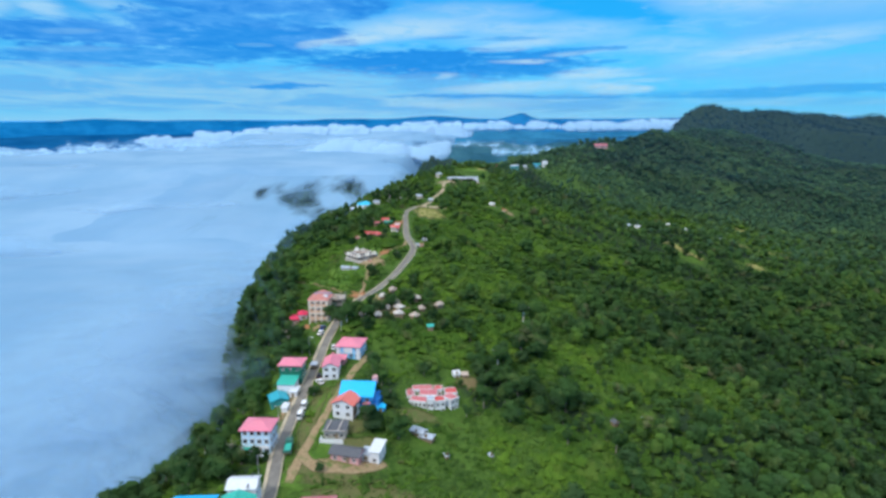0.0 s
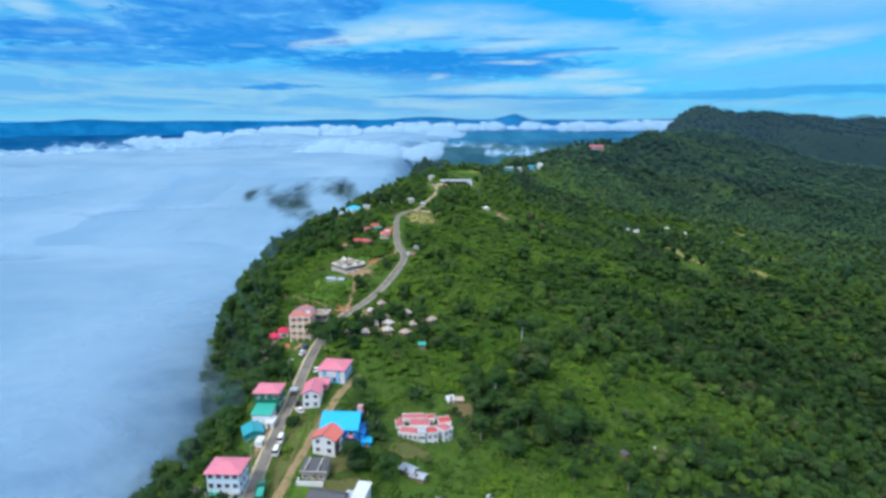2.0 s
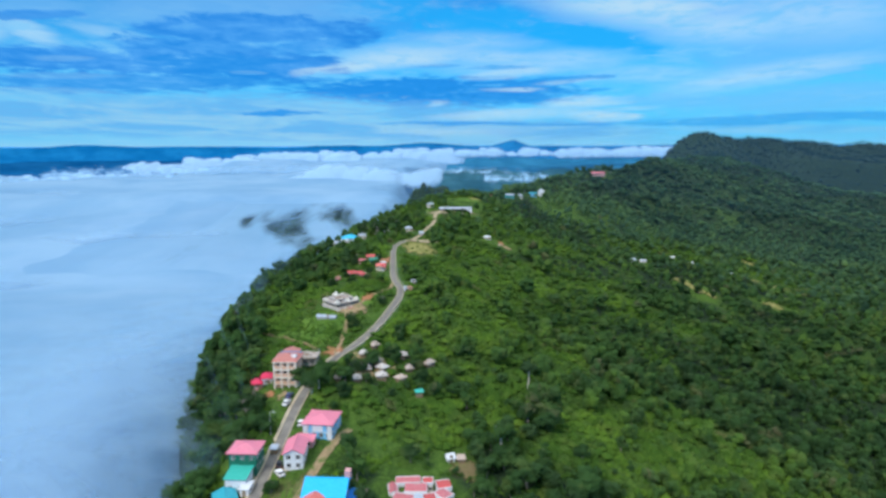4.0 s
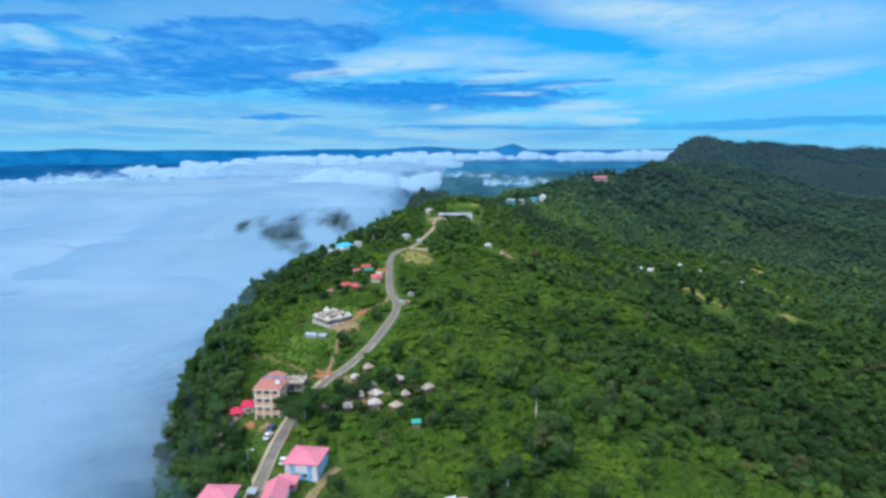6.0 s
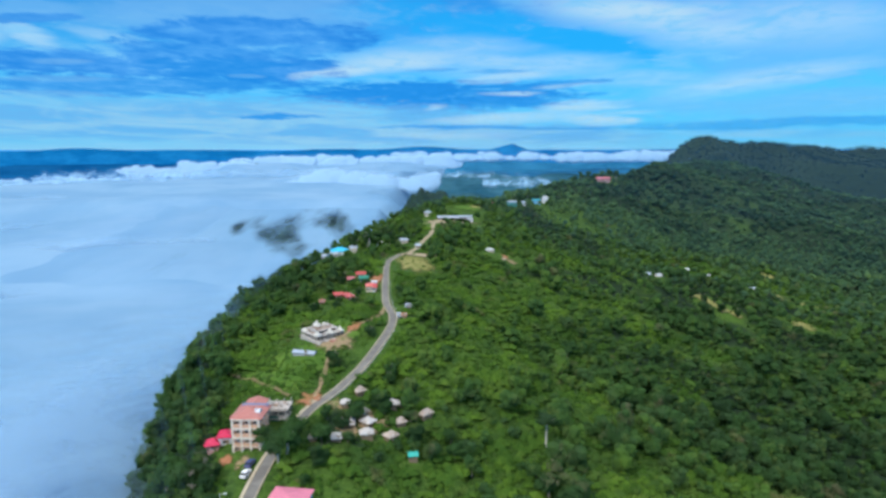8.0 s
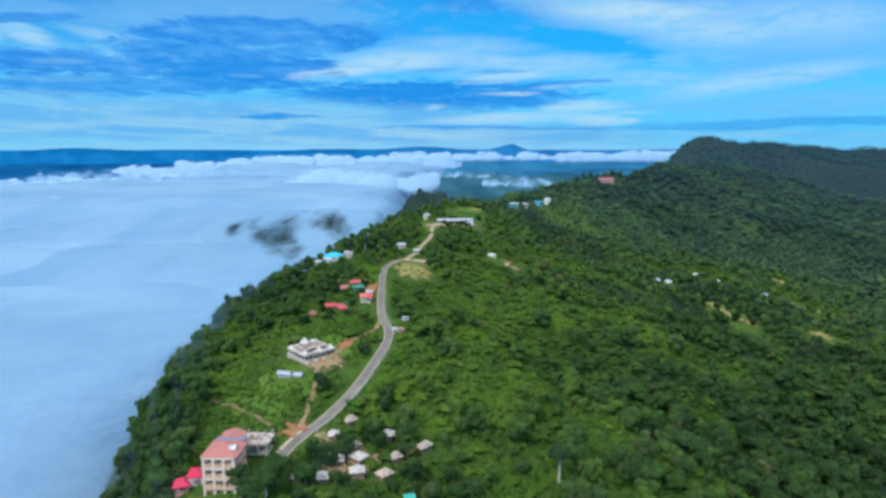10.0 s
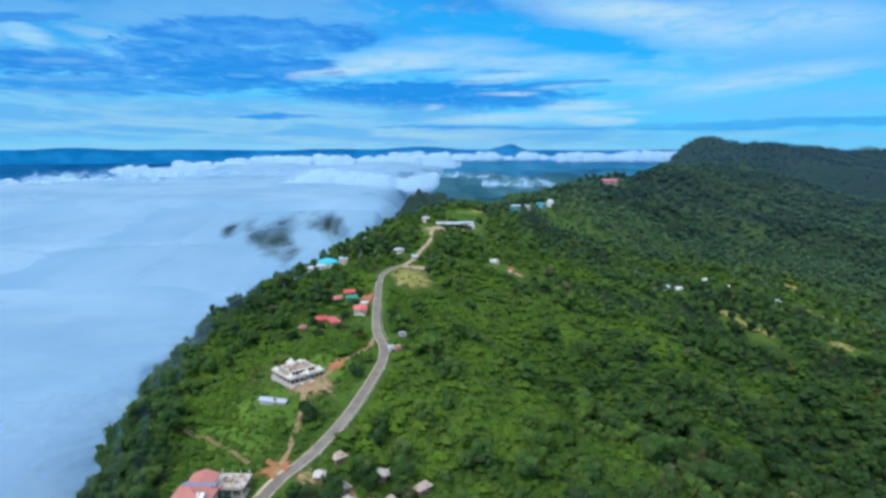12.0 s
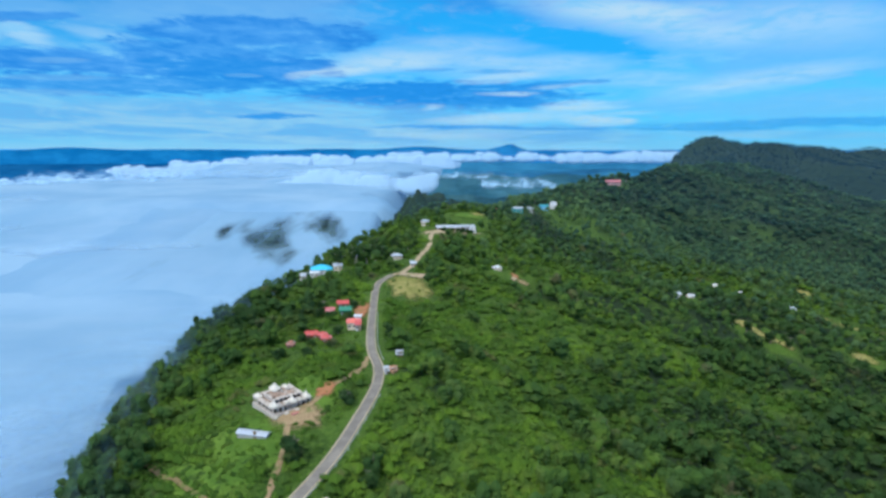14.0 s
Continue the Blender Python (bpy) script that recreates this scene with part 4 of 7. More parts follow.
cloud = sheet("cloud_sea", spaced(-4800, (-2600, 90), (-1200, 40), (300, 14)), spaced(-700, (0, 50), (500, 16), (1900, 18), (4600, 32)), cloud_z, M_FOG)
tagged(cloud, "soft white sea of morning cloud filling the valley", "cloud", kind="structure")
for i in range(3):
    def veil(x, y, i=i):
        return cloud_z(x, y) + 11 + 14 * i + 10 * (fractal(x, y, 90, 3, 20.0 + i) - 0.5)

    def strength(x, y, i=i):
        e = smooth_interp(y, RY, RX) - smooth_interp(y, CY, CL)
        return np.clip((e + 26 - x) / 40, 0, 1) * np.clip((x - e + 150) / 90, 0, 1) * (1.0 - 0.2 * i) * np.clip((1300 - y) / 200, 0, 1)

    v = sheet("mist_veil", spaced(-600, (-420, 20), (60, 12), (200, 25)), spaced(-200, (1800, 16)), veil, M_MIST, strength, lambda x, y: strength(x, y) > 0.01)
    tagged(v, "thin torn veil of mist along the slope", "mist", kind="stuff")


# mist that climbs into the trees along the scarp
for i, (off, top) in enumerate(((-8, 18), (2, 20), (10, 20), (17, 17), (24, 13))):
    ys, ups = np.arange(150, 760, 5.0), np.linspace(0, 1, 7)
    Yc, U = np.meshgrid(ys, ups)
    Xc = smooth_interp(Yc, RY, RX) - smooth_interp(Yc, CY, CL) + off + 5 * (fractal(Yc, Yc * 0 + i, 30, 3, i) - 0.5) - 5 * U
    foot = height(Xc, Yc)
    v = np.stack([Xc, Yc, foot - 5 + (top + 5) * U], -1).reshape(-1, 3)
    dens = np.clip(1.5 - 1.55 * U, 0, 1) * np.clip(0.10 + 3.2 * (fractal(Yc, Yc * 0 + 9 * i, 90, 2, 3.0 + i) - 0.44), 0, 1.2) * np.maximum(np.clip((Yc - 262) / 70, 0.15, 1), 0.9 * np.exp(-((Yc - 210) / 26) ** 2))
    k = len(ys)
    q = (np.arange(len(ups) - 1)[:, None] * k + np.arange(k - 1)[None]).ravel()
    ob = new("mist_curtain", mesh_from("mist_curtain", v, np.stack([q, q + 1, q + k + 1, q + k], -1), M_CURTAIN, True, dens.ravel()))
    tagged(ob, "thin mist climbing into the edge trees", "mist", kind="stuff")

# torn fog over the wooded spur that breaks through the cloud; the rents show the trees
RENTS = ((-390, 1268, 22, 36), (-356, 1276, 16, 34), (-312, 1316, 34, 42), (-232, 1334, 44, 36), (-190, 1316, 24, 48), (-318, 1225, 22, 34), (-285, 1180, 24, 40), (-256, 1140, 26, 44), (-240, 1100, 20, 34))


def fog_top(x, y):
    m = spur_mask(x, y)
    rim = np.clip(np.minimum(np.minimum(x + 760, 90 - x) / 190, np.minimum(y - 780, 1680 - y) / 190), 0, 1)
    low = cloud_top(x, y) - 10 + 17 * rim
    return low + softplus((spur_z(y) + 13) * m - 240 * (1 - m) - low, 5) + 9 * (fractal(x, y, 110, 3, 50.0) - 0.5)


def fog_strength(x, y):
    rent = sum(np.exp(-(((x - rx + 0.22 * (y - ry)) / ra / 0.86) ** 2 + ((y - ry) / rb / 2.1) ** 2)) for rx, ry, ra, rb in RENTS) * 1.05
    return 1.15 - 0.76 * np.clip(rent, 0, 1)


v = sheet("fog_veil", spaced(-760, (90, 9)), spaced(780, (1680, 11)), fog_top, M_RENT, fog_strength)
tagged(v, "torn fog drifting over the wooded spur", "mist", kind="stuff")


# ---- far distance ----
def arc_hills(name, radius, deep, lo, hi, low_az, high_az, mat, label, seed, size=9.0, humps=()):
    """A chain of far hills round part of the horizon, with a slope towards the viewer."""
    azs = np.linspace(low_az, high_az, 260)
    crest = lo + (hi - lo) * fractal(azs * 60, azs * 0 + seed, size * 60, 5, seed)
    for a, w, h in humps:
        crest = crest + h * np.exp(-np.abs((azs - a) / w) ** 1.6)
    rows = []
    for k, (back, drop) in enumerate(((deep, 1.0), (deep * 0.75, 0.86), (deep * 0.5, 0.6), (deep * 0.25, 0.28), (0, 0), (-150, 1.0))):
        r = radius - back + 40 * (fractal(azs * 40, azs * 0 + k, 60, 3, seed + k) - 0.5)
        rows.append(np.column_stack([r * np.sin(np.radians(azs)), r * np.cos(np.radians(azs)), crest - drop * (crest + 190)]))
    v = np.stack(rows, 0)
    k = len(azs)
    i = (np.arange(len(rows) - 1)[:, None] * k + np.arange(k - 1)[None]).ravel()
    ob = new(name, mesh_from(name, v.reshape(-1, 3), np.stack([i, i + 1, i + k + 1, i + k], -1), mat, True))
    return tagged(ob, label, "hills", kind="structure")


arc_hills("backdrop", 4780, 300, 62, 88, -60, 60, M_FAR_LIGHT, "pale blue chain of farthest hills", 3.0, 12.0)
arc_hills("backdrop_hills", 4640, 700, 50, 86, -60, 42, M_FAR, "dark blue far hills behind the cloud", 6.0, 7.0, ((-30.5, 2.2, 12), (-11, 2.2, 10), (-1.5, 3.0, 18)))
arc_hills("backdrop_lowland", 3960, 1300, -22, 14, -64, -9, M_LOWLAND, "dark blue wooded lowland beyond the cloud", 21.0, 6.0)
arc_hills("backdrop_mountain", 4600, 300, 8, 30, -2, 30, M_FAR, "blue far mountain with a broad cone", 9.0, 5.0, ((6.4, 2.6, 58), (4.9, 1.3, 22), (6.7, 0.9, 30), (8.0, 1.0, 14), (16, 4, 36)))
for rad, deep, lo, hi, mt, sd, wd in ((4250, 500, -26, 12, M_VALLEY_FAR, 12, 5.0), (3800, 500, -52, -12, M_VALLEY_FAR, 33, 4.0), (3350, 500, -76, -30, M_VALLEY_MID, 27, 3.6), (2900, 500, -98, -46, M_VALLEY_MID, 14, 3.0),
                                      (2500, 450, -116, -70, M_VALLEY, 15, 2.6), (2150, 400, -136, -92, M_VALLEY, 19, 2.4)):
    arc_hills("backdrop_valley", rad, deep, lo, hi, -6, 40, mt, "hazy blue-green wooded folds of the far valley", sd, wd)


def cloud_bank(radius, az0, az1, z0, z1, seed, label, lean=0.9, base=0.35):
    """A low ragged bank of cloud before the far hills: a bowed sheet, dense below and torn above."""
    azs = np.linspace(az0, az1, int((az1 - az0) * 5) + 8)
    ups = np.linspace(0, 1, 9)
    A, U = np.meshgrid(azs, ups)
    puff = billow(A * 30, U * 12 + seed, 22, 4, seed)
    R = radius + lean * (z1 - z0) * U * 2.0 + (puff - 0.5) * 60
    Z = z0 + (z1 - z0) * U * (0.72 + 0.5 * fractal(A * 40, U * 0 + seed, 60, 3, seed))
    side = np.clip(np.minimum(A - az0, az1 - A) / (0.12 * (az1 - az0)), 0, 1)
    tone = (0.62 - 0.75 * U ** 1.3) - 1.5 * (1 - side) - base * np.clip((0.40 - U) / 0.40, 0, 1) * (z0 > 0 or base > 0.5)
    k = len(azs)
    i = (np.arange(len(ups) - 1)[:, None] * k + np.arange(k - 1)[None]).ravel()
    v = np.stack([R * np.sin(np.radians(A)), R * np.cos(np.radians(A)), Z], -1).reshape(-1, 3)
    ob = new("cloud_bank", mesh_from("cloud_bank", v, np.stack([i, i + 1, i + k + 1, i + k], -1), M_SHRED if base > 0.5 and radius < 3500 else M_WISP, True, tone.ravel()))
    return tagged(ob, label, "cloud", kind="structure")


def cloud_heap(x0, x1, y, z0, z1, count, wide, tall, seed, label, afloat=False, mat=None):
    """A bank of swelling cloud heads in relief, thinning out at its torn rim."""
    rng = np.random.RandomState(seed)
    t = (np.arange(count) + rng.uniform(0.1, 0.9, count)) / count
    k = rng.uniform(0.45, 1.25, count)
    hx, hz = x0 + (x1 - x0) * t, z0 + (z1 - z0) * t + 0.5 * tall * (k - 0.9)
    hx = np.concatenate([hx] + [hx + wide * k * rng.uniform(-0.9, 0.9, count) for _ in range(5)])
    hz = np.concatenate([hz] + [hz + tall * k * rng.uniform(-0.2, 0.7, count) for _ in range(5)])
    k = np.concatenate([k] + [k * rng.uniform(0.2, 0.6, count) for _ in range(5)])
    nx, nz = max(40, int((x1 - x0) / wide * 14)), 30
    X, Z = np.meshgrid(np.linspace(x0 - wide * 1.5, x1 + wide * 1.5, nx), np.linspace(min(z0, z1) - tall * (1.5 if afloat else 2.2), max(z0, z1) + tall * 1.9, nz))
    lump, body = np.zeros_like(X), np.full_like(X, -1.0)
    for px, pz, pk in zip(hx, hz, k):
        dz = (Z - pz) / (tall * pk)
        if not afloat:
            dz = np.maximum(dz, 0.4 * np.minimum(dz, 0))
        d2 = ((X - px) / (wide * pk)) ** 2 + dz ** 2
        lump = np.maximum(lump, pk * np.sqrt(np.clip(1 - d2, 0, 1)))
        body = np.maximum(body, (1 - d2) * min(1.0, 0.5 + pk))
    Y = y + (X - (x0 + x1) / 2) ** 2 / (12 * y) - lump * wide * 0.55 - 0.3 * wide * fractal(X, Z, wide * 0.5, 4, seed) + (Z - z0) * 0.9
    side = np.clip(np.minimum(X - X.min(), X.max() - X) / (0.8 * wide), 0, 1)
    tone = np.clip(body, -1, 0.75) * 0.9 - (1 - side)
    i = (np.arange(nz - 1)[:, None] * nx + np.arange(nx - 1)[None]).ravel()
    v = np.stack([X, Y, Z], -1).reshape(-1, 3)
    ob = new("cloud_bank", mesh_from("cloud_bank", v, np.stack([i, i + 1, i + nx + 1, i + nx], -1), mat or M_PUFF, True, tone.ravel()))
    return tagged(ob, label, "cloud", kind="structure")


HEAD = "white swelling heads on the upper edge of the cloud sea"
cloud_heap(-1200, -500, 3700, 2, 4, 16, 75, 34, 1, HEAD)
cloud_heap(-960, -560, 3760, 22, 24, 6, 62, 26, 2, HEAD)
cloud_heap(-500, 90, 3950, 4, 12, 16, 75, 36, 3, HEAD)
cloud_heap(-290, 40, 4000, 26, 40, 5, 75, 26, 4, HEAD)
cloud_heap(-1640, -980, 3350, -34, -8, 18, 62, 28, 5, HEAD)
cloud_heap(-1300, -1030, 3400, -6, 6, 5, 45, 20, 6, HEAD)
cloud_heap(-2050, -1250, 2750, -66, -46, 22, 42, 17, 7, "low torn heads on the western edge of the cloud sea")
cloud_heap(105, 720, 3640, 30, 36, 13, 62, 27, 8, "white streak of small clouds before the far mountain", True)
cloud_heap(700, 1500, 3640, 28, 36, 15, 72, 32, 9, "white streak of small clouds before the far mountain", True)
cloud_heap(-560, -230, 2300, -40, -30, 8, 72, 40, 10, "broad bright end of the cloud sea over the valley")
cloud_heap(-270, -40, 2280, -40, -36, 6, 60, 34, 18, "broad bright end of the cloud sea over the valley", True)
cloud_heap(-1320, -560, 2750, -52, -30, 14, 95, 26, 13, "soft swelling rolls on the cloud sea", mat=M_ROLL)
cloud_heap(-760, -400, 1180, -88, -84, 7, 85, 24, 14, "soft mound of fog beside the wooded spur", mat=M_ROLL)
cloud_heap(-1500, -650, 1850, -72, -58, 10, 120, 24, 15, "soft swelling rolls on the cloud sea", mat=M_ROLL)
cloud_heap(-1300, -800, 1450, -88, -80, 6, 110, 20, 16, "soft swelling rolls on the cloud sea", mat=M_ROLL)
cloud_heap(-1000, -520, 850, -92, -88, 6, 80, 15, 17, "soft swelling rolls on the cloud sea", mat=M_ROLL)
cloud_bank(2680, -41, -19, -70, 10, 23, "low torn wisps before the blue lowland", base=0.9)
cloud_bank(2950, -34, -15, -60, 22, 29, "low torn wisps before the blue lowland", base=0.9)
cloud_bank(2450, 3.0, 11.5, -94, 14, 8, "small white cloud shreds in the valley", base=0.9)
cloud_bank(3200, -1.5, 6.0, -90, 4, 19, "small white cloud shreds in the valley", base=0.9)
cloud_bank(1500, 8.0, 12.5, -40, 26, 9, "small white cloud shred behind the ridge", base=0.9)

# blue air before the far slopes, added as thin standing sheets of haze tint
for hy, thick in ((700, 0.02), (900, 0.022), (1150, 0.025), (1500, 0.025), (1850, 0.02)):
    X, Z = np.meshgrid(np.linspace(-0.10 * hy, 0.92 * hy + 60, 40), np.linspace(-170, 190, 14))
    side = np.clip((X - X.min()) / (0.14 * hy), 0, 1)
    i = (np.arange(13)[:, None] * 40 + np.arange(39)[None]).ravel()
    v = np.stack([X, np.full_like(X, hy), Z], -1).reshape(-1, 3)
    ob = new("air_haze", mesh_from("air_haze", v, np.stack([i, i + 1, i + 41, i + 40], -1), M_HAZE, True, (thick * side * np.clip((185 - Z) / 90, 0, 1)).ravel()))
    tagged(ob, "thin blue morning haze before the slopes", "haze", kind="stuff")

# ---- plants ----
bm = bmesh.new()
bmesh.ops.create_icosphere(bm, subdivisions=1, radius=1.0)
ICO_V = np.array([v.co[:] for v in bm.verts])
ICO_F = np.array([[v.index for v in f.verts] for f in bm.faces])
bm.free()


OCT_V = np.array([(1, 0, 0), (0, 1, 0), (-1, 0, 0), (0, -1, 0), (0, 0, 1), (0, 0, -1)], float)
OCT_F = np.array([(0, 1, 4), (1, 2, 4), (2, 3, 4), (3, 0, 4), (1, 0, 5), (2, 1, 5), (3, 2, 5), (0, 3, 5)])


def leaf_crown(rng, lobes, leaves, width, tall, size, lift, core=0.82, low=False):
    """A crown of uneven lobes: a rough core each, hidden by many small leaf sprays."""
    vs, fs, k = [], [], 0
    core_v, core_f = (OCT_V, OCT_F) if low else (ICO_V, ICO_F)
    for j in range(lobes):
        a, r = rng.uniform(0, 2 * math.pi), width * 0.5 * (0.62 * math.sqrt(rng.rand()) if j else 0.0)
        lr = width * rng.uniform(0.20, 0.33) * (1.15 if j == 0 else 1.0)
        c = np.array([r * math.cos(a), r * math.sin(a), lift + tall * (rng.uniform(0.30, 0.88) if j else 0.62)])
        sc = np.array([lr, lr, lr * rng.uniform(0.62, 0.9)])
        vs.append(c + core_v * sc * core * rng.uniform(0.70, 1.16, (len(core_v), 1)))
        fs.append(core_f + k)
        k += len(core_v)
        m = max(1, leaves // lobes)
        nrm = rng.normal(size=(m, 3))
        nrm[:, 2] = np.abs(nrm[:, 2]) * 1.1 - 0.25
        nrm /= np.linalg.norm(nrm, axis=1)[:, None]
        at = c + nrm * sc * rng.uniform(0.82, 1.18, (m, 1))
        tilt = nrm + rng.normal(size=(m, 3)) * 0.30
        tilt /= np.linalg.norm(tilt, axis=1)[:, None]
        u = np.cross(tilt, rng.normal(size=(m, 3)))
        u /= np.linalg.norm(u, axis=1)[:, None]
        w = np.cross(tilt, u)
        s = size * rng.uniform(0.55, 1.25, (m, 1))
        quad = np.stack([at - u * s, at - w * s * 0.55, at + u * s, at + w * s * 0.55 - tilt * s * 0.2], 1).reshape(-1, 3)
        q = k + np.arange(m)[:, None] * 4
        vs.append(quad)
        fs.append(np.concatenate([q + [0, 1, 2], q + [0, 2, 3]]))
        k += 4 * m
    return np.concatenate(vs), np.concatenate(fs)


def stem(r0, r1, tall, k=5, lean=0.0, branches=0, rng=None):
    vs, fs, n0 = [], [], 0

    def limb(a, b, ra, rb):
        nonlocal n0
        d = (b - a) / np.linalg.norm(b - a)
        u = np.cross(d, [0.3, 0.9, 0.1] if abs(d[2]) > 0.5 else [0, 0, 1])
        u /= np.linalg.norm(u)
        w = np.cross(d, u)
        t = np.arange(k) * 2 * math.pi / k
        ring = np.cos(t)[:, None] * u + np.sin(t)[:, None] * w
        vs.append(np.concatenate([a + ring * ra, b + ring * rb]))
        i = np.arange(k)
        j = (i + 1) % k
        fs.append(np.concatenate([np.stack([i, j, j + k], 1), np.stack([i, j + k, i + k], 1)]) + n0)
        n0 += 2 * k

    foot, mid, top = np.array([0, 0, -0.8]), np.array([lean * 0.3, 0, tall * 0.55]), np.array([lean, 0, tall])
    limb(foot, mid, r0, (r0 + r1) / 2), limb(mid, top, (r0 + r1) / 2, r1)
    for b in range(branches):
        a = rng.uniform(0, 2 * math.pi)
        s = mid + (top - mid) * rng.uniform(0.1, 0.8)
        limb(s, s + np.array([math.cos(a), math.sin(a), 0.75]) * tall * rng.uniform(0.18, 0.3), r1 * 0.8, r1 * 0.3)
    return np.concatenate(vs), np.concatenate(fs)


def scatter(name, protos, x, y, z, size, tone, mat, label, category, seed, upright=(0.8, 1.2), smooth=False):
    """Many plants joined into one mesh of kind stuff."""
    rng = np.random.RandomState(seed)
    pick = rng.randint(0, len(protos), len(x))
    vs, fs, ts, k = [], [], [], 0
    for p, (pv, pf) in enumerate(protos):
        m = np.where(pick == p)[0]
        if not len(m):
            continue
        a = rng.uniform(0, 2 * math.pi, len(m))
        ca, sa, s = np.cos(a)[:, None], np.sin(a)[:, None], size[m][:, None]
        squash = rng.uniform(*upright, (len(m), 1))
        v = np.stack([(pv[:, 0] * ca - pv[:, 1] * sa) * s + x[m][:, None], (pv[:, 0] * sa + pv[:, 1] * ca) * s + y[m][:, None],
                      pv[:, 2] * s * squash + z[m][:, None]], -1)
        vs.append(v.reshape(-1, 3))
        fs.append((pf[None] + (np.arange(len(m)) * len(pv))[:, None, None]).reshape(-1, 3) + k)
        ts.append(np.repeat(tone[m], len(pv)))
        k += len(m) * len(pv)
    ob = new(name, mesh_from(name, np.concatenate(vs), np.concatenate(fs), mat, smooth, np.concatenate(ts)))
    return tagged(ob, label, category, kind="stuff")


def sow(x0, x1, y0, y1, step, seed):
    """A jittered grid of places inside the stretch of country that the flight overlooks."""
    rng = np.random.RandomState(seed)
    gx, gy = np.meshgrid(np.arange(x0, x1, step), np.arange(y0, y1, step))
    x = (gx + rng.uniform(-0.48, 0.48, gx.shape) * step).ravel()
    y = (gy + rng.uniform(-0.48, 0.48, gy.shape) * step).ravel()
    m = np.abs(x) < 0.80 * (y + 10) + 25
    return x[m], y[m], rng


def woods(x, y):
    """How wooded the country is, 0 to 1."""
    w = fractal(x, y, 34, 3, 30.0) * 0.35 + (1 - gullies(x, y)) * 0.65
    w = np.clip((w - 0.445) / 0.12, 0, 1) * 0.68 + 0.30
    ridge, brink = smooth_interp(y, RY, RX), smooth_interp(y, RY, RX) - smooth_interp(y, CY, CL)
    west = np.clip((ridge - 16 - x) / 14, 0, 1) * np.clip((brink + 34 - x) / 14, 0.35, 1)
    w = np.maximum(w * (1 - 0.45 * np.clip((ridge - 12 - x) / 14, 0, 1)), west * 0.94)
    w = np.maximum(w, np.clip((y - 640) / 160, 0, 1) * np.clip(0.45 + 1.6 * (fractal(x, y, 110, 3, 50.0) - 0.36), 0, 0.97))
    w = np.maximum(w, np.clip((x - 210) / 80, 0, 1) * 0.72)
    w = np.maximum(w, np.clip((x - 95) / 60, 0, 1) * np.clip((430 - y) / 60, 0, 1) * 0.82)
    w = w * (1 - 0.75 * np.exp(-((x - 38) / 55) ** 2 - ((y - 405) / 95) ** 2)) * (1 - 0.35 * np.exp(-((x - 285) / 60) ** 2 - ((y - 575) / 55) ** 2))
    w = np.maximum(w, np.clip((x - 44) / 30, 0, 1) * np.clip((235 - y) / 40, 0, 1) * 0.85)
    d, _ = along(ROAD, x, y)
    d2, _ = along(LANE, x, y)
    d3, _ = along(TRACK, x, y)
    free = np.maximum(np.clip((6.8 - d) / 1.5, 0, 1), np.clip((5 - np.minimum(d2 - 4, d3)) / 1.5, 0, 1))
    return w * (1 - np.clip(clear(x, y, OPEN, 0.6) + free, 0, 1)) * (1 - 0.93 * clear(x, y, FIELDS)) * (1 - np.where(y < 700, 0.8, 0.1) * clear(x, y, GLADES, 1.6))


def before_open(x, y):
    """How closely a plant stands in front of open ground, as the flight sees it."""
    return np.maximum(np.maximum(clear(x, y + 5, OPEN, 0.8), clear(x, y + 10, OPEN, 0.8)), np.clip((9 - along(ROAD, x, y + 4)[0]) / 4, 0, 1))


def over_cloud(x, y, z):
    """Above the cloud, and not far down the scarp."""
    brink = smooth_interp(y, RY, RX) - smooth_interp(y, CY, CL)
    return (z > cloud_z(x, y) - 8) & ((x > brink - 14 + 9 * np.exp(-((y - 214) / 30) ** 2)) | (y > 1250))


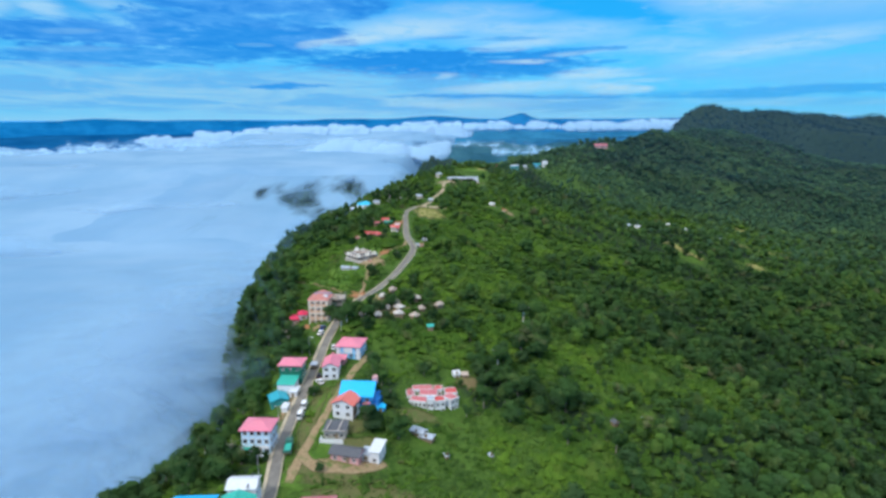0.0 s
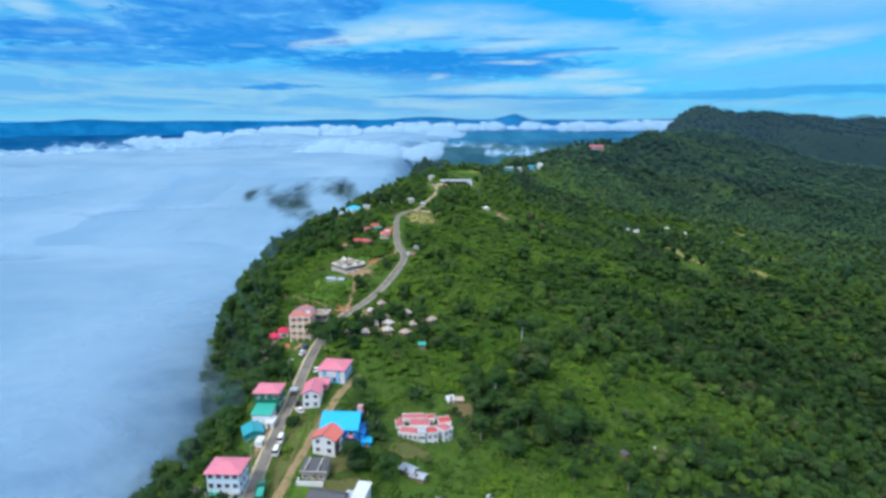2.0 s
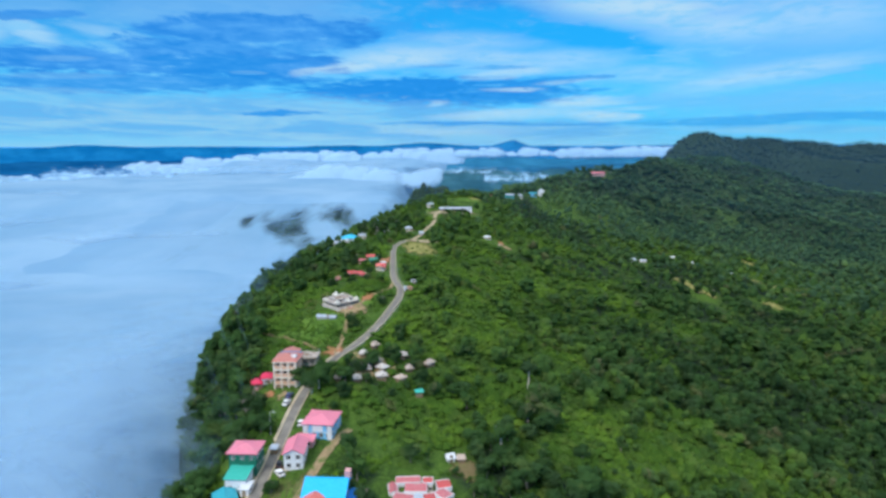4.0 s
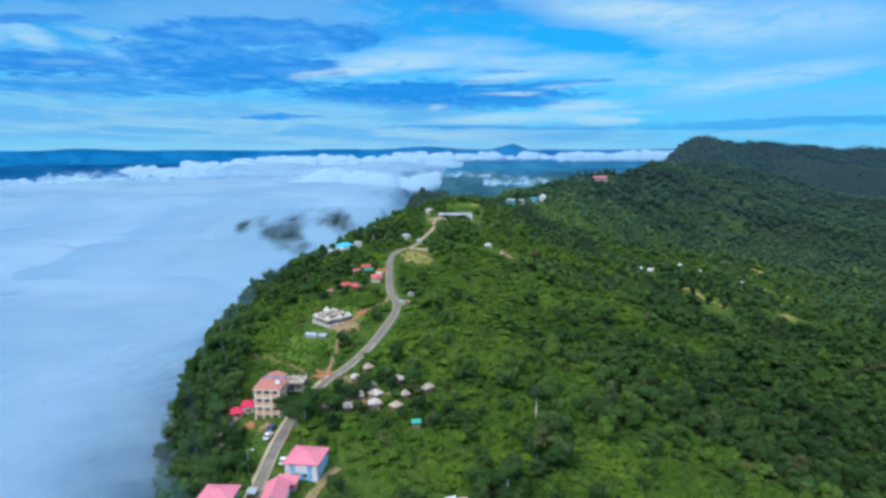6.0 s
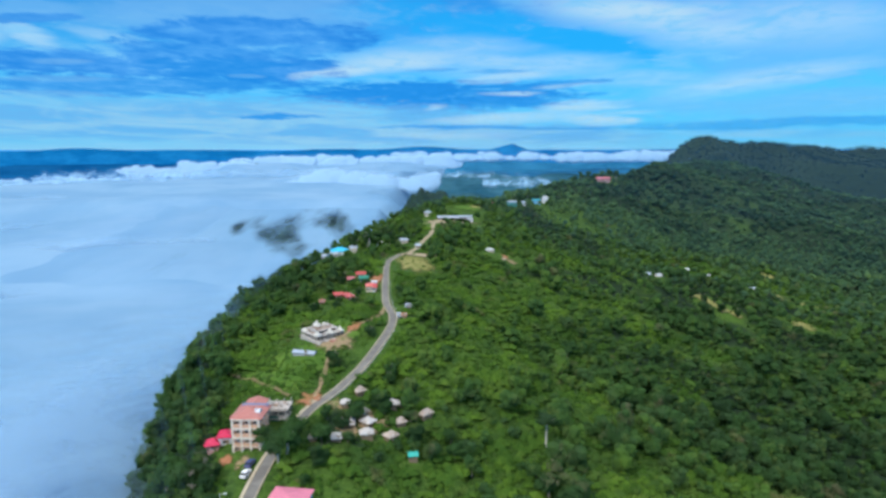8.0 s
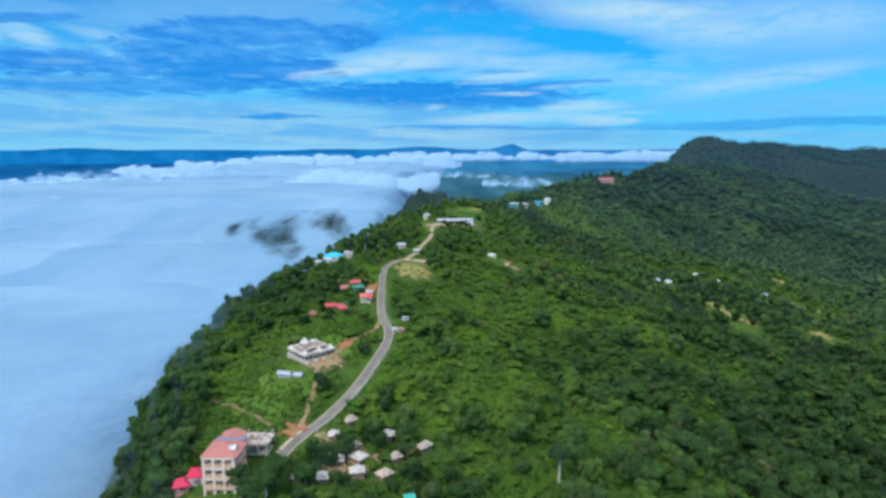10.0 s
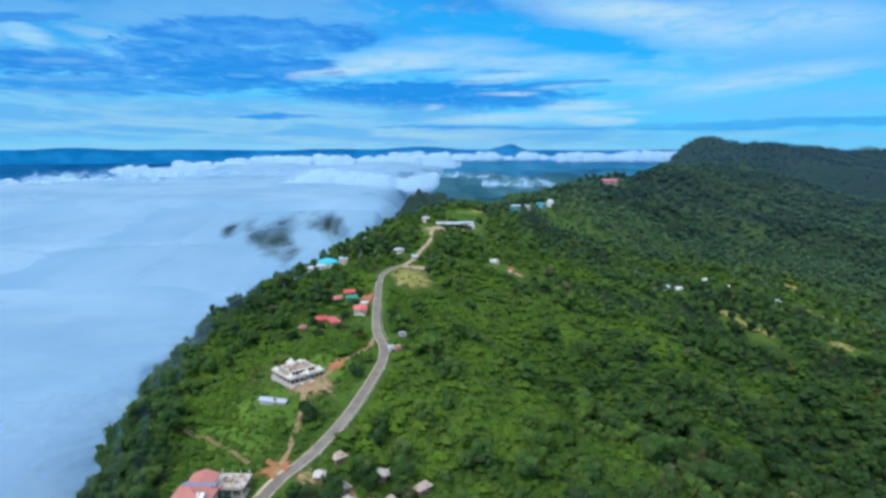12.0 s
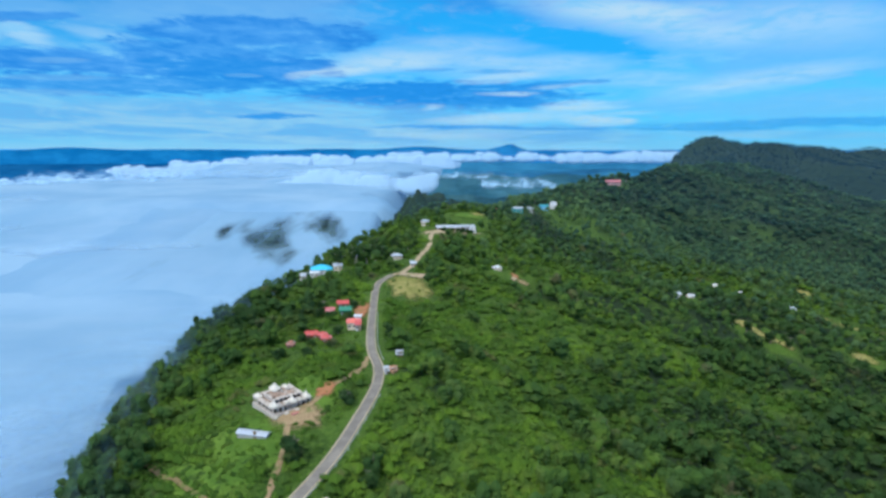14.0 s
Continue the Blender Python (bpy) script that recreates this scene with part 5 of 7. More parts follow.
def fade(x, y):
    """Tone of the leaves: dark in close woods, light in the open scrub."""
    # shading of the folds put in: dark in the bottoms, light on the ribs
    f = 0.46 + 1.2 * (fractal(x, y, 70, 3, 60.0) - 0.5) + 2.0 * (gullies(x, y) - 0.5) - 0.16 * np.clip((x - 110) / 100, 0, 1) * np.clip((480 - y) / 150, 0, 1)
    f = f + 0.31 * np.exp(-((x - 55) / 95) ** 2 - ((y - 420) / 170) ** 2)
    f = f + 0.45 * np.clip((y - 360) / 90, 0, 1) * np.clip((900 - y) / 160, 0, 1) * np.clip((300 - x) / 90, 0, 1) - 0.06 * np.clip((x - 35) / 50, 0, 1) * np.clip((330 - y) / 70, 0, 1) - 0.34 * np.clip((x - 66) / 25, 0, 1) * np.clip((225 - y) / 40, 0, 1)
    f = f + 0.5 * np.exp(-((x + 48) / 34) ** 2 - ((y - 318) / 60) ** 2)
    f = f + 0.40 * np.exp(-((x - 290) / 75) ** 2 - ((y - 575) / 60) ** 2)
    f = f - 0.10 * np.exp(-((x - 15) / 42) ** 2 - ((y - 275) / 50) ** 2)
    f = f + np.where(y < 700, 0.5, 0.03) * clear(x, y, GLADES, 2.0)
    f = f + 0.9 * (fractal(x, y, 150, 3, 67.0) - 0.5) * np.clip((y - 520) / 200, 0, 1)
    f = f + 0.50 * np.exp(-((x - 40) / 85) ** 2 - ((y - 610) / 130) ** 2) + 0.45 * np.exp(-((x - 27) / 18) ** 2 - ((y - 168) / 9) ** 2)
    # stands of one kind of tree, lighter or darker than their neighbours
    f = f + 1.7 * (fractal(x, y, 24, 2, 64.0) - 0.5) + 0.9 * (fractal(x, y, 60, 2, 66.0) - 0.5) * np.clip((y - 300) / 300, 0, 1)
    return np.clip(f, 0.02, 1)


RNG = np.random.RandomState(12)
gv = np.empty(len(ground.data.vertices) * 3, np.float32)
ground.data.vertices.foreach_get("co", gv)
gv = gv.reshape(-1, 3).astype(float)
# darkening where close crowns would shade the floor, put into its colour
litter_shade = np.maximum(np.clip((woods(gv[:, 0], gv[:, 1]) - 0.5) / 0.3, 0, 0.9), np.clip((gv[:, 1] - 680) / 160, 0, 1) * np.clip(1.1 - 1.6 * fractal(gv[:, 0], gv[:, 1], 90, 3, 33.0), 0.1, 0.6))
litter_shade = np.maximum(litter_shade, np.clip((gv[:, 1] - 1250) / 150, 0, 1) * 0.97)
litter_shade = litter_shade * (1 - clear(gv[:, 0], gv[:, 1], GLADES, 2.2) * np.clip(0.9 - (gv[:, 1] - 700) / 200, 0.05, 0.9))
ground.data.attributes.new("litter_shade", "FLOAT", "POINT").data.foreach_set("value", litter_shade.astype(np.float32))
# trees near the village, one by one
KINDS = []
for k, (lobes, leaves, wide, tall, lift, label) in enumerate([
        (9, 300, 7.4, 5.6, 0.9, "broad dark green tree with a dense lumpy crown"),
        (8, 260, 6.2, 6.4, 1.2, "tall green tree with an uneven rounded crown"),
        (11, 340, 8.6, 5.4, 1.3, "wide spreading green tree with layered foliage"),
        (6, 200, 4.8, 4.6, 0.5, "small light green tree with loose foliage"),
        (7, 240, 5.6, 7.2, 1.6, "slender green forest tree with a ragged top"),
        (10, 320, 7.8, 6.6, 1.6, "large old tree with dark clumped leaves")]):
    cv, cf = leaf_crown(RNG, lobes, leaves, wide, tall, 0.48, lift)
    tv, tf = stem(0.30, 0.10, lift + tall * 0.75, 6, 0.4, 4, RNG)
    crowns = [mesh_from("crown", cv, cf, M_LEAF, False, np.full(len(cv), tn)) for tn in (0.06, 0.30, 0.58)]
    KINDS.append((mesh_from("trunk", tv, tf, M_BARK), crowns, label))

x, y, rng = sow(-150, 330, 118, 470, 4.9, 1)
wood = woods(x, y)
keep = rng.rand(len(x)) < wood * (1 - 0.85 * before_open(x, y) * (y > 225))
x, y, wood = x[keep], y[keep], wood[keep]
z = ground_z(x, y)
keep = over_cloud(x, y, z)
x, y, z = x[keep], y[keep], z[keep]
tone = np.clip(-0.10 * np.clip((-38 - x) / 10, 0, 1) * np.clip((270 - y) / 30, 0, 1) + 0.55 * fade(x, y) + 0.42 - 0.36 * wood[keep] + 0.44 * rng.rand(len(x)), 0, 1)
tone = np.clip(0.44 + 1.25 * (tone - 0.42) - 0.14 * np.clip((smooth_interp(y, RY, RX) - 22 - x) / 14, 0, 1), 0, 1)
size = (rng.uniform(0.42, 1.08, len(x)) + 0.6 * (rng.rand(len(x)) < 0.13)) * (0.62 + 0.8 * fractal(x, y, 45, 2, 19.0)) * (1 - 0.5 * before_open(x, y))
size = np.minimum(size, np.where(x < smooth_interp(y, RY, RX) - 14, 1.15, 1.5))
single = (x > -100) & (x < 62) & (y < 262)
order = np.argsort(y + 0.4 * np.abs(x + 20) + np.where(single, 0, 1e6))
pick = order[:290][single[order[:290]]]
for i in pick:
    me_t, crowns, label = KINDS[rng.randint(len(KINDS))]
    t = thing("tree", x[i], y[i], z[i], 0, label, "tree", "trees of the ridge")
    t.matrix_basis = pose(x[i], y[i], z[i] - 0.2, 0, 0, rng.uniform(0, 360)) @ Matrix.Diagonal((size[i], size[i], size[i] * rng.uniform(0.85, 1.2), 1))
    part("trunk", me_t, None, t)
    part("crown", crowns[0 if tone[i] < 0.22 else 1 if tone[i] < 0.5 else 2], None, t)
rest = np.ones(len(x), bool)
rest[pick] = False
P_NEAR = []
for k in range(9):
    cv, cf = leaf_crown(RNG, RNG.randint(7, 11), RNG.randint(66, 90), RNG.uniform(5.2, 8.6), RNG.uniform(4.2, 6.8), 0.5, RNG.uniform(-0.6, 0.8))
    P_NEAR.append((cv, cf))
P_NEXT = [leaf_crown(RNG, RNG.randint(7, 11), RNG.randint(44, 60), RNG.uniform(5.2, 8.6), RNG.uniform(4.2, 6.8), 0.52, RNG.uniform(-0.6, 0.8), 0.9, True) for k in range(9)]
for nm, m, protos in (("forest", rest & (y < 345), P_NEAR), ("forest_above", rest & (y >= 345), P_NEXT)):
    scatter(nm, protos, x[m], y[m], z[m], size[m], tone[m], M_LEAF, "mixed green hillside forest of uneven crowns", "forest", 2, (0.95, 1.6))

# low scrub and undergrowth
P_SHRUB = []
for k in range(8):
    P_SHRUB.append(leaf_crown(RNG, RNG.randint(3, 6), 18, RNG.uniform(3.8, 7.0), RNG.uniform(0.9, 2.2), 0.5, -0.5, 0.9, True))
x, y, rng = sow(-120, 250, 118, 430, 2.6, 3)
wood = woods(x, y)
d, _ = along(ROAD, x, y)
d3, _ = along(TRACK, x, y)
bare = np.clip(clear(x, y, OPEN, 0.4) + (d < 4.6) + (d3 < 2.2) + (along(FORT_TRACK, x, y)[0] < 2.6) + (along(FIELD_TRACK, x, y)[0] < 2.2) + (along(FOOT_PATH, x, y)[0] < 2.2), 0, 1)
keep = rng.rand(len(x)) < (1 - bare) * (0.92 - 0.55 * wood) * (1 - 0.5 * clear(x, y, FIELDS[2:4])) * (1 - 0.85 * clear(x, y, FIELDS[4:6])) * np.clip(0.45 + 2.2 * (fractal(x, y, 22, 3, 70.0) - 0.30), 0.3, 1)
x, y = x[keep], y[keep]
z = ground_z(x, y)
keep = over_cloud(x, y, z)
x, y, z = x[keep], y[keep], z[keep]
tame = np.clip((32 - np.abs(x + 12)) / 8, 0, 1) * np.clip((218 - y) / 8, 0, 1)
keep = rng.rand(len(x)) > 0.35 * tame
x, y, z, tame = x[keep], y[keep], z[keep], tame[keep]
# tone drops in close woods: the shade between crowns put into the leaves
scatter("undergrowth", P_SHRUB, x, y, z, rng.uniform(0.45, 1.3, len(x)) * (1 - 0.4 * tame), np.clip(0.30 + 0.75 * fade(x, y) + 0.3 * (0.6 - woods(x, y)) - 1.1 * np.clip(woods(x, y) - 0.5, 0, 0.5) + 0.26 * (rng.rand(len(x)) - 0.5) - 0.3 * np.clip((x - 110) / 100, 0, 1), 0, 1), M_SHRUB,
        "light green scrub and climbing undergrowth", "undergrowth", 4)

# fine low growth between the bushes of the open slope
P_HERB = [leaf_crown(RNG, 2, 10, RNG.uniform(2.4, 3.6), RNG.uniform(0.8, 1.5), 0.42, -0.4, 0.9, True) for k in range(8)]
x, y, rng = sow(-26, 110, 225, 400, 1.9, 49)
keep = (clear(x, y, OPEN, 0.4) < 0.3) & (woods(x, y) < 0.6) & (along(ROAD, x, y)[0] > 4.4) & (rng.rand(len(x)) < 0.85)
x, y = x[keep], y[keep]
scatter("low_growth", P_HERB, x, y, ground_z(x, y), rng.uniform(0.4, 1.0, len(x)), np.clip(0.16 + 0.6 * fade(x, y) + 0.5 * (rng.rand(len(x)) - 0.4), 0, 1), M_SHRUB, "fine low green growth between the bushes", "undergrowth", 50)

# rough tufts on the meadow round the monument
x, y, rng = sow(-78, -14, 262, 346, 2.0, 41)
d, _ = along(ROAD, x, y)
d2, _ = along(FIELD_TRACK, x, y)
d3, _ = along(FORT_TRACK, x, y)
yard = np.hypot((x + 42) / 12, (y - 309) / 11.5)
keep = (d > 4.2) & (np.minimum(d2, d3) > 1.8) & (yard > 1) & (np.hypot((x + 47) / 6, (y - 294) / 2.6) > 1) & (clear(x, y, FIELDS[2:4]) > 0.1) & (rng.rand(len(x)) < 0.85)
x, y = x[keep], y[keep]
scatter("meadow_tufts", P_SHRUB, x, y, ground_z(x, y), rng.uniform(0.2, 0.5, len(x)), np.clip(0.55 + 0.6 * rng.rand(len(x)), 0, 1), M_SHRUB, "rough bright grass tufts on the meadow", "grass", 42)

# rough grass and bushes round the red-roofed cottages
x, y, rng = sow(-70, -22, 342, 424, 2.2, 47)
keep = (along(ROAD, x, y)[0] > 4.6) & (rng.rand(len(x)) < 0.62) & (clear(x, y, [(-46, 371, 6, 5), (-41, 366, 4, 3), (-32, 381, 5, 6), (-38, 401, 5, 4), (-42, 416, 5, 3), (-46, 407, 4, 3), (-54, 364.4, 3, 2.5), (-32.2, 408, 3.5, 14)], 0.3) < 0.5)
x, y = x[keep], y[keep]
scatter("cottage_tufts", P_SHRUB, x, y, ground_z(x, y), rng.uniform(0.2, 0.62, len(x)), np.clip(0.25 + 0.6 * rng.rand(len(x)) + 0.9 * (fractal(x, y, 18, 2, 13.0) - 0.4), 0, 1), M_SHRUB, "rough green herbs round the cottages", "grass", 48)

# tufts on the open grass beside the village
x, y, rng = sow(-32, 70, 120, 200, 1.6, 45)
keep = (clear(x, y, OPEN, 0.4) < 0.3) & (rng.rand(len(x)) < 0.6) & (along(TRACK, x, y)[0] > 3) & (along(YARD_TRACK, x, y)[0] > 2.5)
x, y = x[keep], y[keep]
scatter("grass_tufts", P_SHRUB, x, y, ground_z(x, y), rng.uniform(0.15, 0.5, len(x)), np.clip(0.18 + 0.5 * np.exp(-((x - 27) / 18) ** 2 - ((y - 168) / 9) ** 2) + 0.75 * rng.rand(len(x)) + 0.9 * (fractal(x, y, 16, 3, 12.0) - 0.35), 0, 1), M_SHRUB, "rough green grass tufts on the slope", "grass", 46)

# sparse tufts in the bend clearing
x, y, rng = sow(-30, 2, 424, 490, 3.2, 43)
keep = (np.hypot((x + 14) / 12, (y - 455) / 28) < 1) & (rng.rand(len(x)) < 0.45) & (along(ROAD, x, y)[0] > 3.5)
x, y = x[keep], y[keep]
scatter("clearing_tufts", P_SHRUB, x, y, ground_z(x, y), rng.uniform(0.15, 0.5, len(x)), 0.3 + 0.6 * rng.rand(len(x)), M_SHRUB, "low tufts in the dry clearing", "grass", 44)

# scrub over the open middle slopes
x, y, rng = sow(-80, 430, 430, 730, 4.0, 31)
wood = woods(x, y)
keep = (rng.rand(len(x)) < 0.75) & (wood < 0.48) & (clear(x, y, OPEN, 0.3) < 0.2) & (clear(x, y, GLADES) < 0.3 + 0.9 * rng.rand(len(x))) & (along(ROAD, x, y)[0] > 5) & (along(LANE, x, y)[0] > 5)
x, y = x[keep], y[keep]
scatter("slope_scrub", P_SHRUB, x, y, ground_z(x, y), rng.uniform(0.8, 1.5, len(x)), np.clip(0.25 + 0.7 * fade(x, y) + 0.26 * (rng.rand(len(x)) - 0.5), 0, 1), M_SHRUB,
        "light green scrub on the open slope", "undergrowth", 32)

# middle slopes
P_MID = []
for k in range(8):
    P_MID.append(leaf_crown(RNG, RNG.randint(3, 5), 10, RNG.uniform(5.2, 8.4), RNG.uniform(4.2, 6.6), 0.8, RNG.uniform(0.2, 1.6), 0.9))
x, y, rng = sow(-260, 640, 470, 830, 5.2, 5)
x2, y2, _ = sow(330, 420, 250, 470, 6.0, 15)
x3, y3, _ = sow(-260, -150, 130, 470, 6.0, 16)
x, y = np.concatenate([x, x2, x3]), np.concatenate([y, y2, y3])
wood = woods(x, y)
keep = rng.rand(len(x)) < (0.42 * (wood > 0.02) + 0.58 * wood) * (1 - 0.9 * before_open(x, y))
x, y = x[keep], y[keep]
z = ground_z(x, y)
keep = over_cloud(x, y, z)
x, y, z = x[keep], y[keep], z[keep]
sizes = rng.uniform(0.5, 1.25, len(x)) * (0.65 + 0.75 * fractal(x, y, 55, 2, 19.0)) * (1 - 0.5 * before_open(x, y))
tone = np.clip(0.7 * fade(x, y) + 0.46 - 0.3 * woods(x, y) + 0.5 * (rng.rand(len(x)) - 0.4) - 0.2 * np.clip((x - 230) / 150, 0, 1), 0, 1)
# trees that take the haze-tinted leaves, more of them with distance
hazed = rng.rand(len(x)) < np.clip((y - 560 + 0.5 * x) / 360, 0, 1)
for nm, m, mat, lb in (("forest_slope", ~hazed, M_LEAF, "mixed forest on the middle slopes"), ("forest_upper_slope", hazed, M_HILL_LEAF, "forest on the upper slopes, tinted bluish green with haze")):
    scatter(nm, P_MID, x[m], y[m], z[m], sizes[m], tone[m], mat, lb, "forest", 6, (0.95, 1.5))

# the lower ridge over which the flight begins
rng = np.random.RandomState(51)
gx, gy = np.meshgrid(np.arange(-110, 170, 7.5), np.arange(-60, 116, 7.5))
x, y = (gx + rng.uniform(-3, 3, gx.shape)).ravel(), (gy + rng.uniform(-3, 3, gy.shape)).ravel()
keep = (rng.rand(len(x)) < 0.8) & (along(ROAD, x, y)[0] > 8)
x, y = x[keep], y[keep]
z = ground_z(x, y)
keep = over_cloud(x, y, z)
x, y, z = x[keep], y[keep], z[keep]
scatter("forest_lower", P_MID, x, y, z, rng.uniform(0.6, 1.2, len(x)), np.clip(0.2 + 0.6 * rng.rand(len(x)), 0, 1), M_LEAF, "mixed forest on the lower ridge", "forest", 52)

# far slopes, the summit and the hills behind
P_FAR = []
for k in range(8):
    P_FAR.append(leaf_crown(RNG, 4, 8, RNG.uniform(7.5, 12), RNG.uniform(5, 8), 1.5, 0.2, 1.0, True))
x, y, rng = sow(-420, 1180, 830, 1480, 8.2, 7)
z = ground_z(x, y)
keep = over_cloud(x, y, z) & (z > -120) & (rng.rand(len(x)) < (0.55 + 0.45 * woods(x, y)) * (1 - 0.2 * clear(x, y, GLADES, 2.2)))
x4, y4, _ = sow(-540, 240, 1060, 1640, 9.0, 8)
z4 = ground_z(x4, y4)
keep4 = (z4 > cloud_z(x4, y4) - 4) & (z4 > -160)
size = np.concatenate([rng.uniform(0.4, 1.1, keep.sum()) + 0.5 * (rng.rand(keep.sum()) < 0.15), rng.uniform(0.35, 0.75, keep4.sum())])
x, y, z = np.concatenate([x[keep], x4[keep4]]), np.concatenate([y[keep], y4[keep4]]), np.concatenate([z[keep], z4[keep4]])
# eastern flank's shaded side put into the leaf tone, darker away from the ridge
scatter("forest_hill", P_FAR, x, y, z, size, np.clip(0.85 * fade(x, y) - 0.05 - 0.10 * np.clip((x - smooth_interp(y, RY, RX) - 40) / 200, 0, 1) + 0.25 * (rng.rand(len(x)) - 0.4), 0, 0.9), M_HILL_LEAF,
        "dark close forest over the far hill, tinted with haze", "forest", 10, (0.6, 1.0), True)

P_FARTHEST = [leaf_crown(RNG, 2, 4, RNG.uniform(9, 14), RNG.uniform(5, 9), 2.2, -0.5, 1.05, True) for k in range(6)]
x, y, rng = sow(380, 2500, 1480, 3200, 12.5, 9)
z = ground_z(x, y)
keep = (z > -175) & (rng.rand(len(x)) < 0.5 + 1.1 * np.clip(fractal(x, y, 160, 3, 81.0) - 0.2, 0, 1)) & (x > smooth_interp(y, RY, RX) - 230)
x, y, z = x[keep], y[keep], z[keep]
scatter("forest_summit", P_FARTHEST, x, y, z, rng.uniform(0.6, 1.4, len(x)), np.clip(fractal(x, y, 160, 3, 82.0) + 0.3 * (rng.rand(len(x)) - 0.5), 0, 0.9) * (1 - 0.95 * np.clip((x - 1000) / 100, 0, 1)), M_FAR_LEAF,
        "dark forest on the summit and the hills behind, tinted with blue haze", "forest", 11, (0.6, 1.0))


def tall_tree(tx, ty, tall, crown_wide, label, bare=0.55, tone=0.15):
    """A lone emergent tree with a pale bare trunk."""
    rng = np.random.RandomState(abs(int(tx * 7 + ty)))
    t = thing("tree", tx, ty, float(ground_z(tx, ty)), 0, label, "tree", "trees of the ridge")
    tv, tf = stem(0.42, 0.16, tall * 0.9, 7, 0.3, 6, rng)
    low = bare < 0.2
    part("trunk", mesh_from("trunk", tv, tf, M_BARK if low else M_PALE_BARK), None, t, "" if low else "pale bare trunk")
    cv, cf = leaf_crown(rng, 11 if low else 7, 300, crown_wide, tall * (1.12 - bare), 0.5, tall * (bare - 0.18) if low else tall * bare)
    part("crown", mesh_from("crown", cv, cf, M_LEAF, False, np.full(len(cv), tone)), None, t)


tall_tree(35.6, 259.5, 11, 8.5, "tall dark tree with a bare pale trunk")
for tx, ty, h, w in ((-54, 148.2, 6.0, 6.0), (-50.6, 147.4, 4.6, 4.4), (-47.9, 148.4, 3.0, 2.6), (-57.5, 150, 7, 6.5), (-42.6, 186.4, 3.4, 4.2), (-22, 184, 5.5, 5.5), (-16.5, 180, 6, 6)):
    tall_tree(tx, ty, h, w, "leafy green tree close by the houses", 0.08)
tall_tree(-34.1, 284.0, 6.0, 7.0, "round dark tree beside the field path", 0.05)
tall_tree(-24.8, 311, 4.0, 5.0, "round bluish green bush tree above the road", 0.02)
tall_tree(-14.6, 281.5, 5.5, 5.5, "dark round tree below the road", 0.05)
for tx, ty, h, w in ((-23.8, 257.6, 4.6, 5.0), (-16.4, 262.4, 6.0, 7.0), (-26.6, 249.4, 4.2, 4.6), (-5.6, 249.8, 6.0, 7.0), (-15.1, 278.0, 5.0, 5.0), (-30.5, 233, 5.5, 6)):
    tall_tree(tx, ty, h, w, "round dark green tree between the huts", 0.05)
for tx, ty in ((7, 613), (12.5, 612), (17.5, 612.5), (21, 613.5), (24.5, 612.5), (28, 614)):
    tall_tree(tx, ty, 3.2, 4.5, "low bushy tree before the hilltop school", 0.05)
for tx, ty, h, w in ((-60.5, 231.0, 6.0, 6.5), (-62.5, 226.5, 6.5, 6.5), (-57.2, 228.6, 4.6, 5.2), (-63.5, 236.0, 6.0, 6.0), (-56.8, 223.6, 5.0, 5.6), (-60.0, 221.5, 6.0, 6.0)):
    tall_tree(tx, ty, h, w, "dark green tree on the bank below the hotel", 0.06, 0.10)
for tx, ty, h, w in ((-37.4, 373.6, 3.6, 4.4), (-35.6, 392, 4.0, 4.6), (-43.6, 394.5, 4.4, 5.0), (-50.5, 369.0, 3.0, 3.6), (-45.4, 361.4, 2.8, 3.4), (-49.5, 400, 4.6, 5.4), (-50, 412, 5, 5.6), (-36.2, 411, 4.2, 4.6), (-37, 358, 3.2, 4.0), (-55, 352, 3.8, 5), (-44, 350, 3.4, 4.6)):
    tall_tree(tx, ty, h, w, "bushy green tree beside the cottages", 0.04)
for tx, ty, h, w in ((184, 489, 8, 6.5), (193, 479, 8, 7), (203, 477, 7, 6), (180, 499, 8, 6), (195, 495, 5, 5), (206, 487, 5, 5)):
    tall_tree(tx, ty, h, w, "dark slope tree before the terraces", 0.1)
tall_tree(-21.0, 166.0, 8.5, 9.5, "broad dark tree beside the yard houses", 0.1)
tall_tree(20.6, 213.0, 13.5, 7.5, "tall light-crowned tree with pale trunk", 0.42, 0.6)
for tx, ty, h, w in ((-56, 497, 13, 9), (-47, 506, 14, 8), (-42, 515, 12, 8), (-33, 517, 12, 7), (-50, 520, 13, 9), (-38, 530, 12, 8), (-27, 540, 11, 7), (-60, 515, 11, 8),
                     (-18, 548, 10, 7), (205, 958, 17, 12), (218, 966, 18, 11), (228, 972, 15, 10), (250, 975, 18, 12), (262, 984, 16, 11), (192, 950, 13, 11), (95, 770, 14, 11),
                     (103, 778, 15, 11), (88, 765, 12, 9), (-41.0, 232.2, 7.5, 8.0), (-39.4, 236.2, 8.0, 8.5), (-37.6, 240.4, 7.0, 7.5), (-47.0, 240.0, 6.5, 6.5), (-40.2, 243.8, 6.5, 7)):
    tall_tree(tx, ty, h if ty < 600 else h * 0.7, w, "tall dark ridge tree with clumped crown" if ty > 250 else "olive green tree leaning over the road", 0.22, 0.15 if ty > 250 else 0.42)

